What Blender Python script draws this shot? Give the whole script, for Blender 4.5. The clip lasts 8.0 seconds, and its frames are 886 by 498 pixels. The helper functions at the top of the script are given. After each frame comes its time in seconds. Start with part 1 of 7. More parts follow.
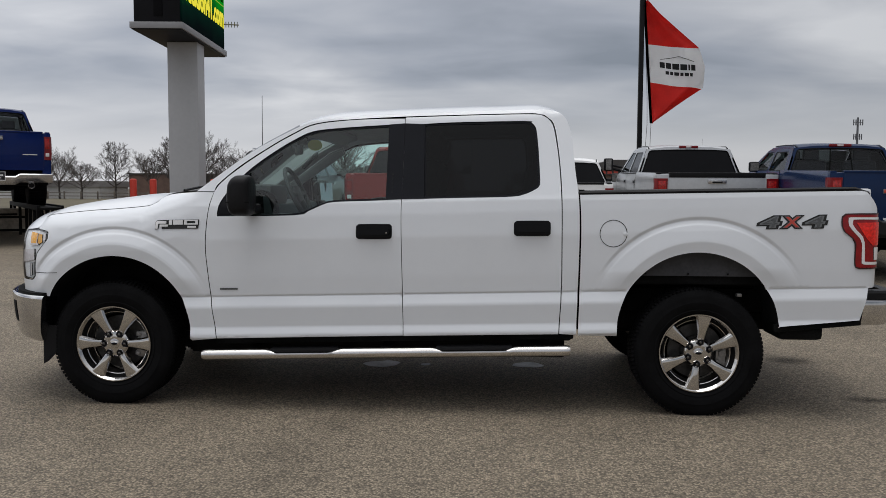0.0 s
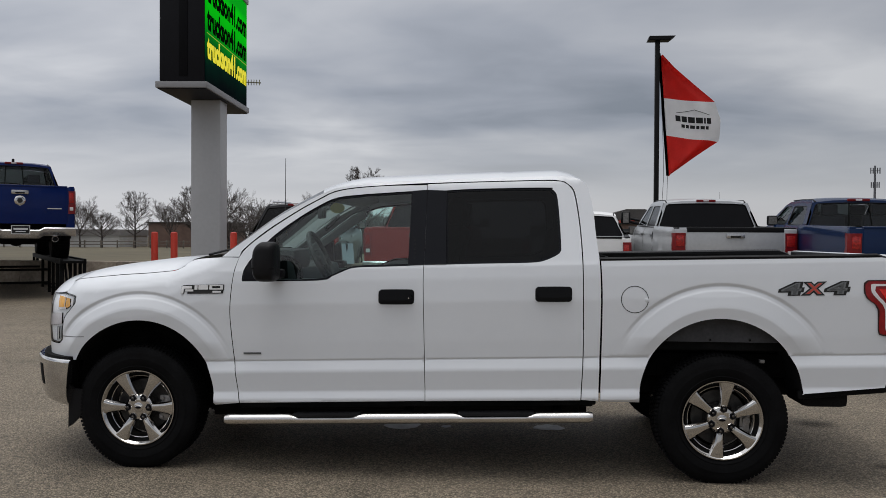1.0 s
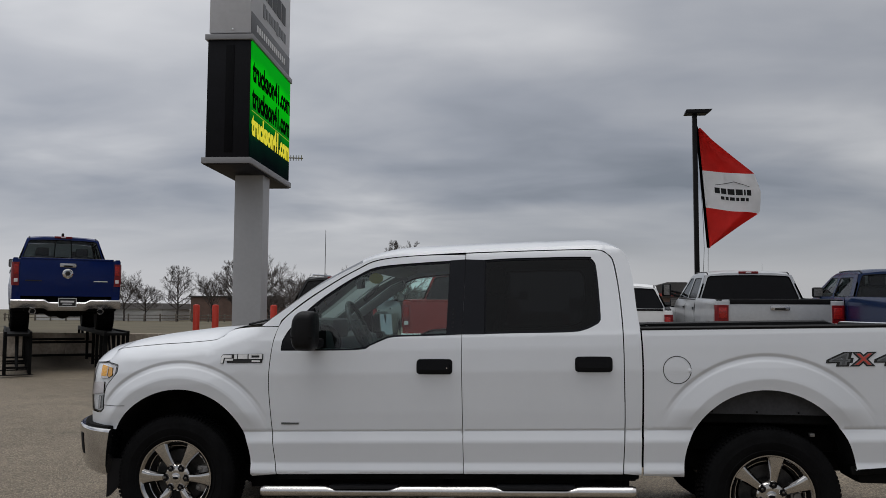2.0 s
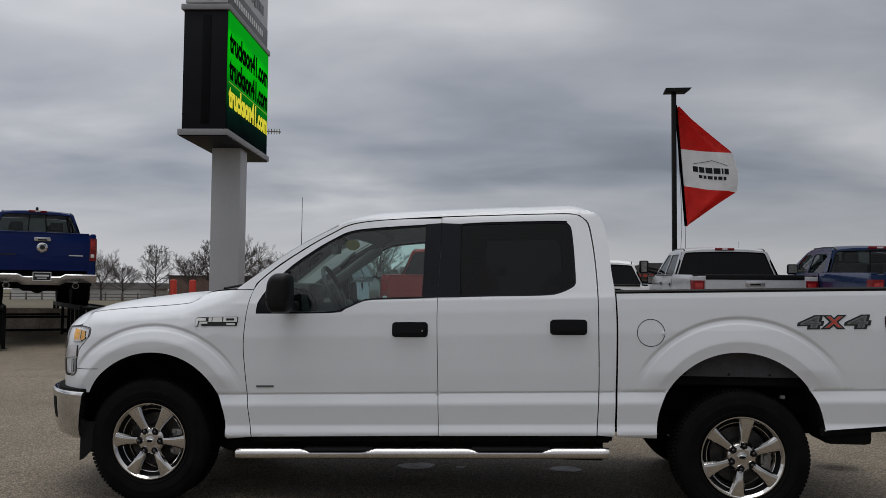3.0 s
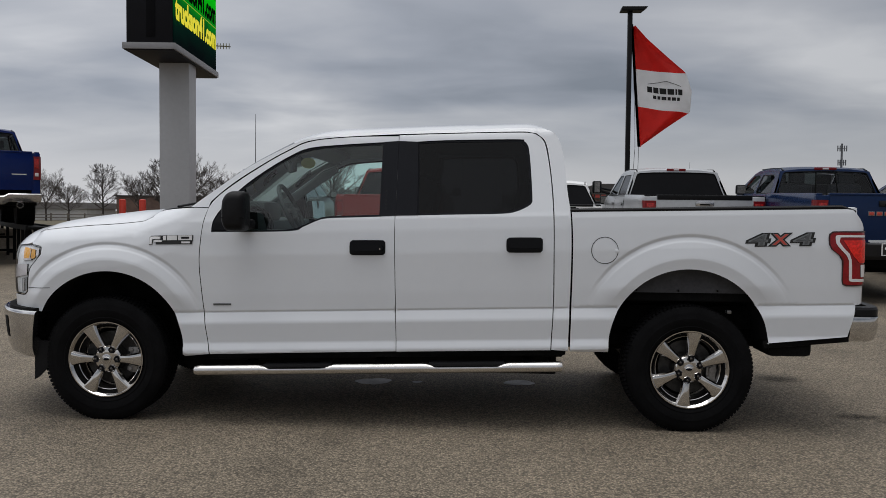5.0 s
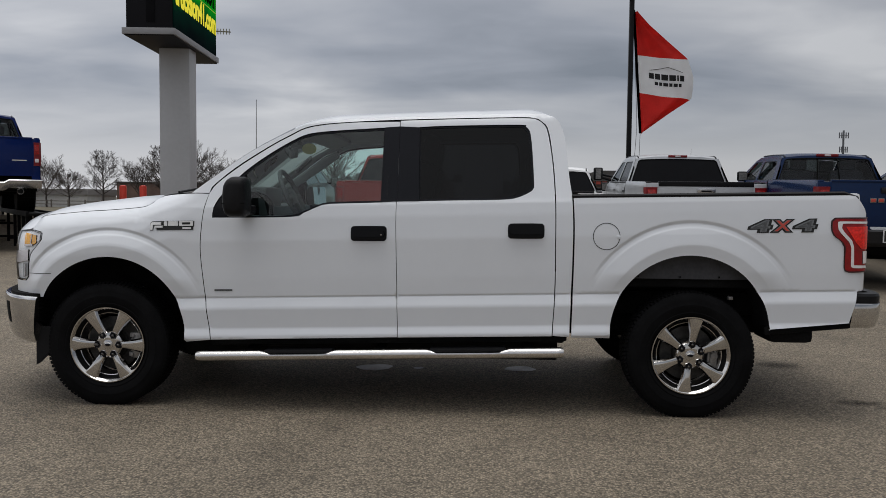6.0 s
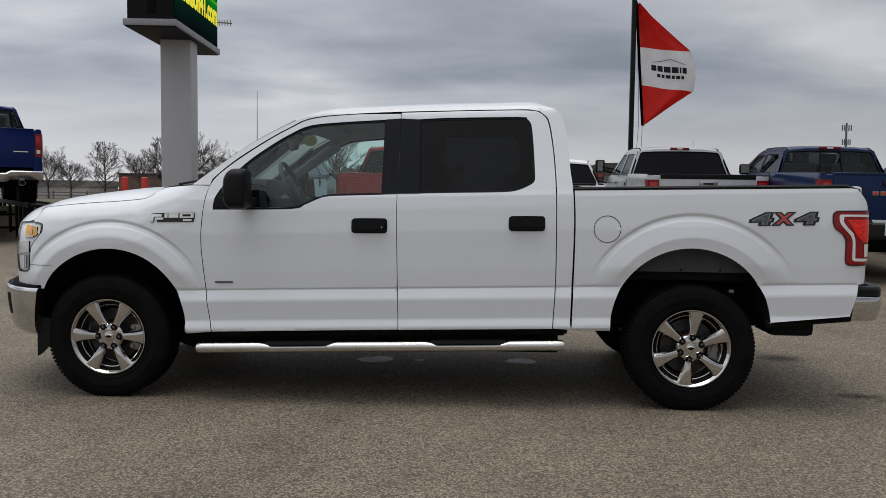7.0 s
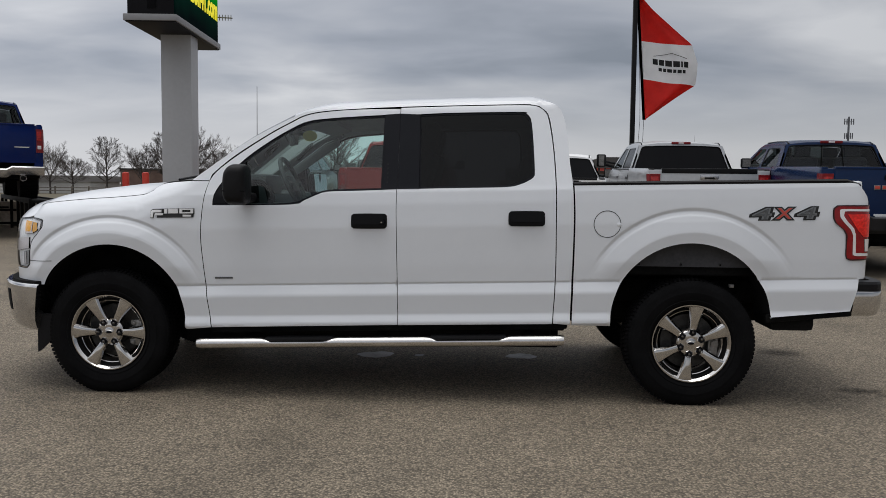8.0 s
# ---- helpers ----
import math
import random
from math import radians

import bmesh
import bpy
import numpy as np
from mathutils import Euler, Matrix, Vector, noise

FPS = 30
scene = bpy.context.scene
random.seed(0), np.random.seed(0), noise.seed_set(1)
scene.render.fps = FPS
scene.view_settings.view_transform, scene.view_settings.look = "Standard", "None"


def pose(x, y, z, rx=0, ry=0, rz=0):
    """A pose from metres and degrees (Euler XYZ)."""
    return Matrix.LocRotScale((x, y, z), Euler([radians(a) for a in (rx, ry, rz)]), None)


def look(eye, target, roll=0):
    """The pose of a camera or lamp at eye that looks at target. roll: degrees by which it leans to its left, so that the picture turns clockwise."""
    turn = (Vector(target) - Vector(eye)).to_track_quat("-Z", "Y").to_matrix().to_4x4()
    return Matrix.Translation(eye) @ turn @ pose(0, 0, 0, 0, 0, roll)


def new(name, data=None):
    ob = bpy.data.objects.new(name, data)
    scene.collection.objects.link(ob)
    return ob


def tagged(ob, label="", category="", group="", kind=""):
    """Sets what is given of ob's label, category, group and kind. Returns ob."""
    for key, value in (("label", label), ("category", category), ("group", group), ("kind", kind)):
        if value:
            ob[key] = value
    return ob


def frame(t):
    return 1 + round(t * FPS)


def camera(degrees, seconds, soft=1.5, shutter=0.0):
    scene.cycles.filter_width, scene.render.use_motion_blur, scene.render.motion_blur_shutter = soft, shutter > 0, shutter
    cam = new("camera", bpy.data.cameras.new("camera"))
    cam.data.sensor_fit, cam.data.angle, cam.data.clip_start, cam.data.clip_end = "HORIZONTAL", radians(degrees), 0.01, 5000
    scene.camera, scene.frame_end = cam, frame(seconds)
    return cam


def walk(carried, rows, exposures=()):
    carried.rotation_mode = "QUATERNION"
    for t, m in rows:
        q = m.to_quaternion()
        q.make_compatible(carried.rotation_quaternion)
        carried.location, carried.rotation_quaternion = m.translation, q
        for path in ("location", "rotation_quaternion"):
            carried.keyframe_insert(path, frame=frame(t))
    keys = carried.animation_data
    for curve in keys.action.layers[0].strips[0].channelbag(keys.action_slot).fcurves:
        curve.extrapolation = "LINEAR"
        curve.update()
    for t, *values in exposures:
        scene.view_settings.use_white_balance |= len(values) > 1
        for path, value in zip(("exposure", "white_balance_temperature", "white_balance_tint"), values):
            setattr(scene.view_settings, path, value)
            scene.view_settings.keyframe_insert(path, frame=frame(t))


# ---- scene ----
cam = camera(56.0, 8.0, soft=0.55)
PATH = [
    (0, (0.573, -6.121, 1.385), (0.454, -4.13, 1.243), 0.3),
    (0.5, (0.557, -6.144, 1.447), (0.437, -4.153, 1.306), 0.4),
    (1, (0.538, -6.165, 1.498), (0.38, -4.172, 1.47), 0.3),
    (1.5, (0.532, -6.172, 1.502), (0.314, -4.186, 1.593), 0.2),
    (1.7, (0.535, -6.174, 1.496), (0.298, -4.184, 1.614), 0.2),
    (2.25, (0.549, -6.165, 1.435), (0.294, -4.175, 1.596), 0.35),
    (2.8, (0.563, -6.156, 1.369), (0.341, -4.172, 1.499), 0.5),
    (3, (0.566, -6.152, 1.357), (0.363, -4.165, 1.461), 0.5),
    (3.5, (0.571, -6.146, 1.341), (0.426, -4.152, 1.357), 0.5),
    (4, (0.567, -6.161, 1.34), (0.46, -4.165, 1.3), 0.5),
    (4.5, (0.553, -6.166, 1.344), (0.461, -4.169, 1.278), 0.5),
    (6, (0.539, -6.157, 1.336), (0.447, -4.162, 1.219), 0.6),
    (6.5, (0.536, -6.152, 1.336), (0.444, -4.159, 1.208), 0.6),
    (7, (0.546, -6.152, 1.338), (0.45, -4.159, 1.202), 0.7),
    (7.5, (0.557, -6.148, 1.34), (0.46, -4.156, 1.195), 0.7),
    (8, (0.558, -6.148, 1.342), (0.458, -4.156, 1.193), 0.6),
]
walk(cam, [(t, look(eye, target, roll)) for t, eye, target, roll in PATH], [(0, -0.24), (0.5, -0.28), (1, -0.33), (1.5, -0.51), (3, -0.54), (3.5, -0.55), (4, -0.46), (4.5, -0.41), (6, -0.40), (7, -0.28), (8, -0.28)])


# ---- world: overcast sky with layered cloud ----
world = bpy.data.worlds.new("overcast_sky")
scene.world = world
world.use_nodes = True
wn, wl = world.node_tree.nodes, world.node_tree.links
wn.clear()


def wnode(kind, **values):
    n = wn.new(kind)
    for key, value in values.items():
        n.inputs[key].default_value = value
    return n


def wmath(op, a, b):
    n = wn.new("ShaderNodeMath")
    n.operation = op
    for i, v in enumerate((a, b)):
        if isinstance(v, (int, float)):
            n.inputs[i].default_value = v
        else:
            wl.new(v, n.inputs[i])
    return n.outputs[0]


def wramp(fac, stops):
    n = wn.new("ShaderNodeValToRGB")
    for _ in range(len(stops) - 2):
        n.color_ramp.elements.new(0.5)
    for e, (p, c) in zip(n.color_ramp.elements, stops):
        e.position, e.color = p, (*c, 1)
    wl.new(fac, n.inputs[0])
    return n.outputs[0]


tc = wn.new("ShaderNodeTexCoord")
sep = wn.new("ShaderNodeSeparateXYZ")
wl.new(tc.outputs["Generated"], sep.inputs[0])
up = sep.outputs[2]
flat = wmath("ADD", wmath("MAXIMUM", up, 0.0), 0.16)
comb = wn.new("ShaderNodeCombineXYZ")
wl.new(wmath("MULTIPLY", wmath("DIVIDE", sep.outputs[0], flat), 0.75), comb.inputs[0])
wl.new(wmath("DIVIDE", sep.outputs[1], flat), comb.inputs[1])
comb.inputs[2].default_value = 3.7
cloud = wnode("ShaderNodeTexNoise", Scale=0.85, Detail=5.0, Roughness=0.46, Distortion=0.35)
wl.new(comb.outputs[0], cloud.inputs["Vector"])
wisp = wnode("ShaderNodeTexNoise", Scale=2.6, Detail=4.0, Roughness=0.48, Distortion=0.5)
wl.new(comb.outputs[0], wisp.inputs["Vector"])


def cloud_bank(way, spread, amount):
    """A broad thinner or thicker part of the cloud sheet round a direction."""
    dot = wn.new("ShaderNodeVectorMath")
    dot.operation = "DOT_PRODUCT"
    wl.new(tc.outputs["Generated"], dot.inputs[0])
    dot.inputs[1].default_value = Vector(way).normalized()
    span_ = wn.new("ShaderNodeMapRange")
    span_.interpolation_type = "SMOOTHSTEP"
    span_.inputs[1].default_value, span_.inputs[2].default_value = math.cos(radians(spread)), 1.0
    span_.inputs[3].default_value, span_.inputs[4].default_value = 0.0, amount
    wl.new(dot.outputs["Value"], span_.inputs[0])
    return span_.outputs[0]


thick = wmath("ADD", wmath("MULTIPLY", cloud.outputs[0], 0.80), wmath("MULTIPLY", wisp.outputs[0], 0.20))
for way, spread, amount in (((-0.52, 0.83, 0.20), 20, 0.07), ((0.05, 0.98, 0.17), 12, -0.015), ((-0.10, 0.95, 0.29), 16, 0.04), ((0.42, 0.88, 0.26), 18, 0.05)):
    thick = wmath("ADD", thick, cloud_bank(way, spread, amount))
shade = wramp(thick, [(0.36, (0.22, 0.245, 0.295)), (0.45, (0.335, 0.36, 0.42)), (0.55, (0.50, 0.515, 0.56)), (0.66, (0.76, 0.765, 0.79))])
band = wramp(up, [(0.0, (0.0, 0.0, 0.0)), (0.045, (0.10, 0.10, 0.10)), (0.13, (1.0, 1.0, 1.0)), (0.6, (1.0, 1.0, 1.0))])
low = wn.new("ShaderNodeMix")
low.data_type = "RGBA"
wl.new(band, low.inputs[0])
low.inputs[6].default_value = (0.66, 0.665, 0.70, 1)
wl.new(shade, low.inputs[7])
zenith = wn.new("ShaderNodeMix")
zenith.data_type = "RGBA"
wl.new(wramp(up, [(0.08, (0.0, 0.0, 0.0)), (0.40, (0.22, 0.22, 0.22)), (0.60, (0.62, 0.62, 0.62)), (0.90, (1.0, 1.0, 1.0))]), zenith.inputs[0])
wl.new(low.outputs[2], zenith.inputs[6])
zenith.inputs[7].default_value = (1.25, 1.27, 1.315, 1)
sky_bg = wnode("ShaderNodeBackground", Strength=0.90)
tilt = wn.new("ShaderNodeVectorMath")
tilt.operation = "SCALE"
wl.new(zenith.outputs[2], tilt.inputs[0])
behind = wmath("MULTIPLY", wmath("MINIMUM", sep.outputs[1], 0.0), 0.22)
wl.new(wmath("ADD", behind, wmath("SUBTRACT", 1.06, wmath("MULTIPLY", sep.outputs[0], 0.37))), tilt.inputs[3])
wl.new(tilt.outputs[0], sky_bg.inputs[0])
clear = wn.new("ShaderNodeTexSky")
clear.sky_type, clear.sun_disc = "NISHITA", False
clear.sun_elevation, clear.sun_rotation = radians(50), radians(200)
clear_bg = wnode("ShaderNodeBackground", Strength=0.01)
wl.new(clear.outputs[0], clear_bg.inputs[0])
both = wn.new("ShaderNodeAddShader")
wl.new(sky_bg.outputs[0], both.inputs[0])
wl.new(clear_bg.outputs[0], both.inputs[1])
wl.new(both.outputs[0], wn.new("ShaderNodeOutputWorld").inputs[0])

sun = new("sun", bpy.data.lights.new("sun", "SUN"))
sun.data.energy, sun.data.angle, sun.data.color = 1.5, radians(40), (1.0, 0.98, 0.95)
sun.matrix_world = look((-2, -2, 26), (0, 0, 0))


# ---- materials ----
def material(name, color, rough=0.5, metal=0.0, vary=0.0, scale=8.0, bump=0.0, bump_scale=60.0, coat=0.0, second=None, rough_vary=0.0, spec=0.5, coords="Object"):
    """A surface with colour variation at two scales, an optional second colour in patches, and fine relief."""
    m = bpy.data.materials.new(name)
    m.use_nodes = True
    n, l = m.node_tree.nodes, m.node_tree.links
    b = n["Principled BSDF"]
    b.inputs["Base Color"].default_value = (*color, 1)
    b.inputs["Roughness"].default_value = rough
    b.inputs["Metallic"].default_value = metal
    b.inputs["Coat Weight"].default_value = coat
    b.inputs["Coat Roughness"].default_value = 0.04
    b.inputs["Specular IOR Level"].default_value = spec
    tex = n.new("ShaderNodeTexCoord")

    def noise_at(s, detail):
        t = n.new("ShaderNodeTexNoise")
        t.inputs["Scale"].default_value, t.inputs["Detail"].default_value = s, detail
        l.new(tex.outputs[coords], t.inputs["Vector"])
        return t.outputs[0]

    if vary or second:
        big, small = noise_at(scale, 5.0), noise_at(scale * 9, 4.0)
        mix = n.new("ShaderNodeMix")
        mix.data_type = "RGBA"
        ramp = n.new("ShaderNodeValToRGB")
        ramp.color_ramp.elements[0].position, ramp.color_ramp.elements[1].position = 0.35, 0.65
        l.new(big, ramp.inputs[0])
        l.new(ramp.outputs[0], mix.inputs[0])
        mix.inputs[6].default_value = (*[c * (1 - vary) for c in color], 1)
        mix.inputs[7].default_value = (*(second or [min(1, c * (1 + vary)) for c in color]), 1)
        grain = n.new("ShaderNodeMix")
        grain.data_type, grain.blend_type = "RGBA", "OVERLAY"
        grain.inputs[0].default_value = min(1, 0.04 + 1.5 * vary)
        l.new(mix.outputs[2], grain.inputs[6])
        l.new(small, grain.inputs[7])
        l.new(grain.outputs[2], b.inputs["Base Color"])
        if rough_vary:
            r = n.new("ShaderNodeMapRange")
            r.inputs[3].default_value, r.inputs[4].default_value = rough - rough_vary, rough + rough_vary
            l.new(small, r.inputs[0])
            l.new(r.outputs[0], b.inputs["Roughness"])
    if bump:
        bn = n.new("ShaderNodeBump")
        bn.inputs["Strength"].default_value, bn.inputs["Distance"].default_value = min(1, bump), 0.004
        l.new(noise_at(bump_scale, 3.0), bn.inputs["Height"])
        l.new(bn.outputs[0], b.inputs["Normal"])
    return m


def glass(name, tint, clear_share, rough=0.0, ior=1.5):
    """Thin car glass: see-through by its tint, with a glossy face."""
    m = bpy.data.materials.new(name)
    m.use_nodes = True
    n, l = m.node_tree.nodes, m.node_tree.links
    n.clear()
    t = n.new("ShaderNodeBsdfTransparent")
    t.inputs[0].default_value = (*[c * clear_share for c in tint], 1)
    g = n.new("ShaderNodeBsdfGlossy")
    g.inputs["Roughness"].default_value = rough
    f = n.new("ShaderNodeFresnel")
    f.inputs[0].default_value = ior
    mix = n.new("ShaderNodeMixShader")
    l.new(f.outputs[0], mix.inputs[0])
    l.new(t.outputs[0], mix.inputs[1])
    l.new(g.outputs[0], mix.inputs[2])
    l.new(mix.outputs[0], n.new("ShaderNodeOutputMaterial").inputs[0])
    return m


PAINT = material("white_car_paint", (0.735, 0.757, 0.79), 0.40, vary=0.012, scale=1.5, coat=0.8, rough_vary=0.03)
BUMPER_CHROME = material("bumper_chrome", (0.60, 0.595, 0.595), 0.09, 1.0, vary=0.08, scale=5, rough_vary=0.05)
CHROME = material("chrome", (0.72, 0.72, 0.72), 0.10, 1.0, vary=0.05, scale=12, rough_vary=0.04)
RIM = material("polished_wheel_alloy", (0.57, 0.555, 0.54), 0.08, 1.0, vary=0.05, scale=14, rough_vary=0.04)
STEEL = material("polished_stainless_steel", (0.70, 0.68, 0.66), 0.20, 1.0, vary=0.06, scale=6, rough_vary=0.06)
RUBBER = material("tyre_rubber", (0.005, 0.005, 0.0055), 0.75, spec=0.08, vary=0.25, scale=7, bump=0.3, bump_scale=120)
PLASTIC = material("black_grained_plastic", (0.007, 0.007, 0.008), 0.45, spec=0.18, vary=0.15, scale=9, bump=0.4, bump_scale=400)
GLOSS_BLACK = material("gloss_black_trim", (0.005, 0.005, 0.006), 0.22, spec=0.15, vary=0.1, scale=5)
SATIN_BLACK = material("satin_black_film", (0.008, 0.0088, 0.012), 0.34, spec=0.14, vary=0.08, scale=5)
UNDER = material("dark_underbody", (0.006, 0.006, 0.006), 0.9, spec=0.15, vary=0.4, scale=9)
LINER = material("wheel_liner_felt", (0.014, 0.014, 0.015), 0.95, spec=0.2, vary=0.2, scale=12)
CLOTH = material("grey_seat_cloth", (0.18, 0.18, 0.185), 0.95, vary=0.1, scale=20, bump=0.4, bump_scale=500)
TRIM_GREY = material("grey_cabin_plastic", (0.36, 0.37, 0.37), 0.6, vary=0.05, scale=9)
TRIM_DARK = material("dark_cabin_plastic", (0.05, 0.052, 0.055), 0.6, vary=0.1, scale=9)
HEADLINER = material("light_headliner", (0.74, 0.74, 0.72), 0.95, vary=0.05, scale=15)
WINDOW = glass("green_tinted_window_glass", (0.78, 0.95, 0.92), 0.96, ior=1.6)
WINDSHIELD = glass("windshield_glass", (0.88, 0.96, 0.94), 0.93, ior=1.5)
PRIVACY = glass("dark_privacy_glass", (0.9, 0.95, 1.0), 0.08, ior=1.34)
LENS = glass("clear_lamp_lens", (0.98, 0.99, 1.0), 0.99, ior=1.12)
AMBER = material("amber_reflector", (0.92, 0.45, 0.06), 0.25, vary=0.1, scale=40, coat=0.5)
LAMP_SILVER = material("lamp_reflector", (0.93, 0.94, 0.95), 0.30, 0.0, vary=0.12, scale=25)
RED_DARK = material("deep_red_lamp_lens", (0.27, 0.006, 0.009), 0.25, vary=0.15, scale=30, coat=0.35, spec=0.3)
LAMP_EDGE = material("dark_lamp_edge", (0.035, 0.003, 0.004), 0.3, vary=0.1, scale=30)
RED_BRIGHT = material("bright_red_lamp_lens", (0.85, 0.022, 0.014), 0.25, vary=0.25, scale=60, coat=0.35, spec=0.3)
LAMP_WHITE = material("white_lamp_lens", (0.80, 0.76, 0.76), 0.25, vary=0.04, scale=40, coat=0.8)
DECAL_RED = material("red_decal", (0.52, 0.07, 0.05), 0.4, vary=0.05, scale=30)
DECAL_PALE = material("pale_grey_decal", (0.16, 0.168, 0.175), 0.4, vary=0.1, scale=60)
DECAL_GREY = material("grey_decal", (0.085, 0.089, 0.093), 0.4, vary=0.2, scale=60)
CALIPER = material("brake_cast_metal", (0.26, 0.25, 0.24), 0.45, 0.7, vary=0.25, scale=30)
NUT = material("dark_nut_steel", (0.13, 0.125, 0.12), 0.22, 1.0, vary=0.1, scale=40)
DISC = material("dull_brake_iron", (0.05, 0.048, 0.046), 0.5, 0.6, vary=0.25, scale=30)
STICKER = material("yellow_sticker", (0.55, 0.50, 0.18), 0.6, vary=0.05, scale=30)
PALE_BAR = material("pale_lettering", (0.75, 0.75, 0.75), 0.5, vary=0.03, scale=30)
BLACK_BAR = material("black_lettering", (0.010, 0.010, 0.010), 0.5, vary=0.1, scale=30)


# ---- mesh helpers ----
from mathutils.geometry import delaunay_2d_cdt


def part(name, bm, mat, parent=None, label="", sharp=35, smooth=True):
    """Links a bmesh (or mesh) as one object under a thing or a part."""
    if isinstance(bm, bmesh.types.BMesh):
        me = bpy.data.meshes.new(name)
        bmesh.ops.recalc_face_normals(bm, faces=bm.faces)
        bm.to_mesh(me)
        bm.free()
        if smooth:
            me.shade_smooth()
            me.set_sharp_from_angle(angle=radians(sharp))
    else:
        me = bm
    if mat and not me.materials:
        me.materials.append(mat)
    ob = new(name, me)
    if parent:
        ob.parent = parent
    return tagged(ob, label)


def thing(name, label, category, group="", kind="", at=None):
    ob = new(name)
    if at:
        ob.matrix_world = at
    return tagged(ob, label, category, group, kind)


def box(size, center=(0, 0, 0), bevel=0.0, bm=None, turn=None, segments=2):
    bm = bm or bmesh.new()
    m = Matrix.Translation(center) @ (turn or Matrix()) @ Matrix.Diagonal((*size, 1))
    r = bmesh.ops.create_cube(bm, size=1, matrix=m)
    if bevel:
        edges = list({e for v in r["verts"] for e in v.link_edges})
        bmesh.ops.bevel(bm, geom=edges, offset=bevel, segments=segments, profile=0.6, affect="EDGES", clamp_overlap=True)
    return bm


def lathe(profile, n=48, bm=None, center=(0, 0, 0), close=False):
    """Turns (radius, y) pairs round the y axis."""
    bm = bm or bmesh.new()
    cx, cy, cz = center
    rings = [[bm.verts.new((cx + r * math.cos(2 * math.pi * i / n), cy + y, cz + r * math.sin(2 * math.pi * i / n))) for i in range(n)] for r, y in profile]
    pairs = list(zip(rings, rings[1:])) + ([(rings[-1], rings[0])] if close else [])
    for a, b in pairs:
        for i in range(n):
            bm.faces.new((a[i], a[(i + 1) % n], b[(i + 1) % n], b[i]))
    if not close:
        for ring in (rings[0], rings[-1]):
            bm.faces.new(ring)
    return bm


def loft(rings, closed=True, caps=True, bm=None):
    bm = bm or bmesh.new()
    vs = [[bm.verts.new(p) for p in ring] for ring in rings]
    n = len(vs[0])
    for a, b in zip(vs, vs[1:]):
        for i in range(n if closed else n - 1):
            j = (i + 1) % n
            bm.faces.new((a[i], a[j], b[j], b[i]))
    if caps and closed:
        bm.faces.new(vs[0])
        bm.faces.new(vs[-1])
    return bm


def tube(points, radius, n=8, bm=None, caps=True):
    """A round bar along points; radius may be a list."""
    pts = [Vector(p) for p in points]
    rings = []
    side = None
    for i, p in enumerate(pts):
        d = (pts[min(i + 1, len(pts) - 1)] - pts[max(i - 1, 0)]).normalized()
        ref = side or (Vector((0, 0, 1)) if abs(d.z) < 0.9 else Vector((1, 0, 0)))
        u = (ref - d * ref.dot(d)).normalized()
        side = u
        v = d.cross(u)
        r = radius[i] if isinstance(radius, (list, tuple)) else radius
        rings.append([p + (u * math.cos(2 * math.pi * k / n) + v * math.sin(2 * math.pi * k / n)) * r for k in range(n)])
    return loft(rings, True, caps, bm)


def prism(outline, depth, m=None, bevel=0.0, bm=None):
    """A flat outline in x, z drawn out along y by depth (towards +y)."""
    bm = bm or bmesh.new()
    m = m or Matrix()
    a = [bm.verts.new(m @ Vector((x, 0, z))) for x, z in outline]
    b = [bm.verts.new(m @ Vector((x, depth, z))) for x, z in outline]
    n = len(a)
    faces = [bm.faces.new(a), bm.faces.new(b[::-1])]
    for i in range(n):
        faces.append(bm.faces.new((a[i], b[i], b[(i + 1) % n], a[(i + 1) % n])))
    if bevel:
        bmesh.ops.bevel(bm, geom=list({e for f in faces[:2] for e in f.edges}), offset=bevel, segments=2, affect="EDGES", clamp_overlap=True)
    return bm


def curve(points, step=0.03, closed=False):
    """A smooth line through a few control points (Catmull-Rom); a third value of 1 marks a corner."""
    n, out = len(points), []
    for i in range(n if closed else n - 1):
        p1, p2 = points[i], points[(i + 1) % n]
        p0 = points[i - 1] if closed or i else p1
        p3 = points[(i + 2) % n] if closed or i + 2 < n else p2
        if len(p1) > 2:
            p0 = p1
        if len(p2) > 2:
            p3 = p2
        k = max(1, int(math.hypot(p2[0] - p1[0], p2[1] - p1[1]) / step))
        for j in range(k):
            t = j / k
            out.append(tuple(0.5 * (2 * p1[a] + (p2[a] - p0[a]) * t + (2 * p0[a] - 5 * p1[a] + 4 * p2[a] - p3[a]) * t * t + (3 * p1[a] - p0[a] - 3 * p2[a] + p3[a]) * t ** 3) for a in (0, 1)))
    if not closed:
        out.append(tuple(points[-1][:2]))
    return out


def inside(pts, loop):
    pts, loop = np.asarray(pts), np.asarray(loop)
    x, z = pts[:, 0], pts[:, 1]
    hit = np.zeros(len(pts), bool)
    for (x1, z1), (x2, z2) in zip(loop, np.roll(loop, -1, 0)):
        if z1 != z2:
            hit ^= ((z1 > z) != (z2 > z)) & (x < (x2 - x1) * (z - z1) / (z2 - z1) + x1)
    return hit


def arc(cx, cz, r, a0, a1, n):
    return [(cx + r * math.cos(radians(a0 + (a1 - a0) * i / n)), cz + r * math.sin(radians(a0 + (a1 - a0) * i / n))) for i in range(n + 1)]


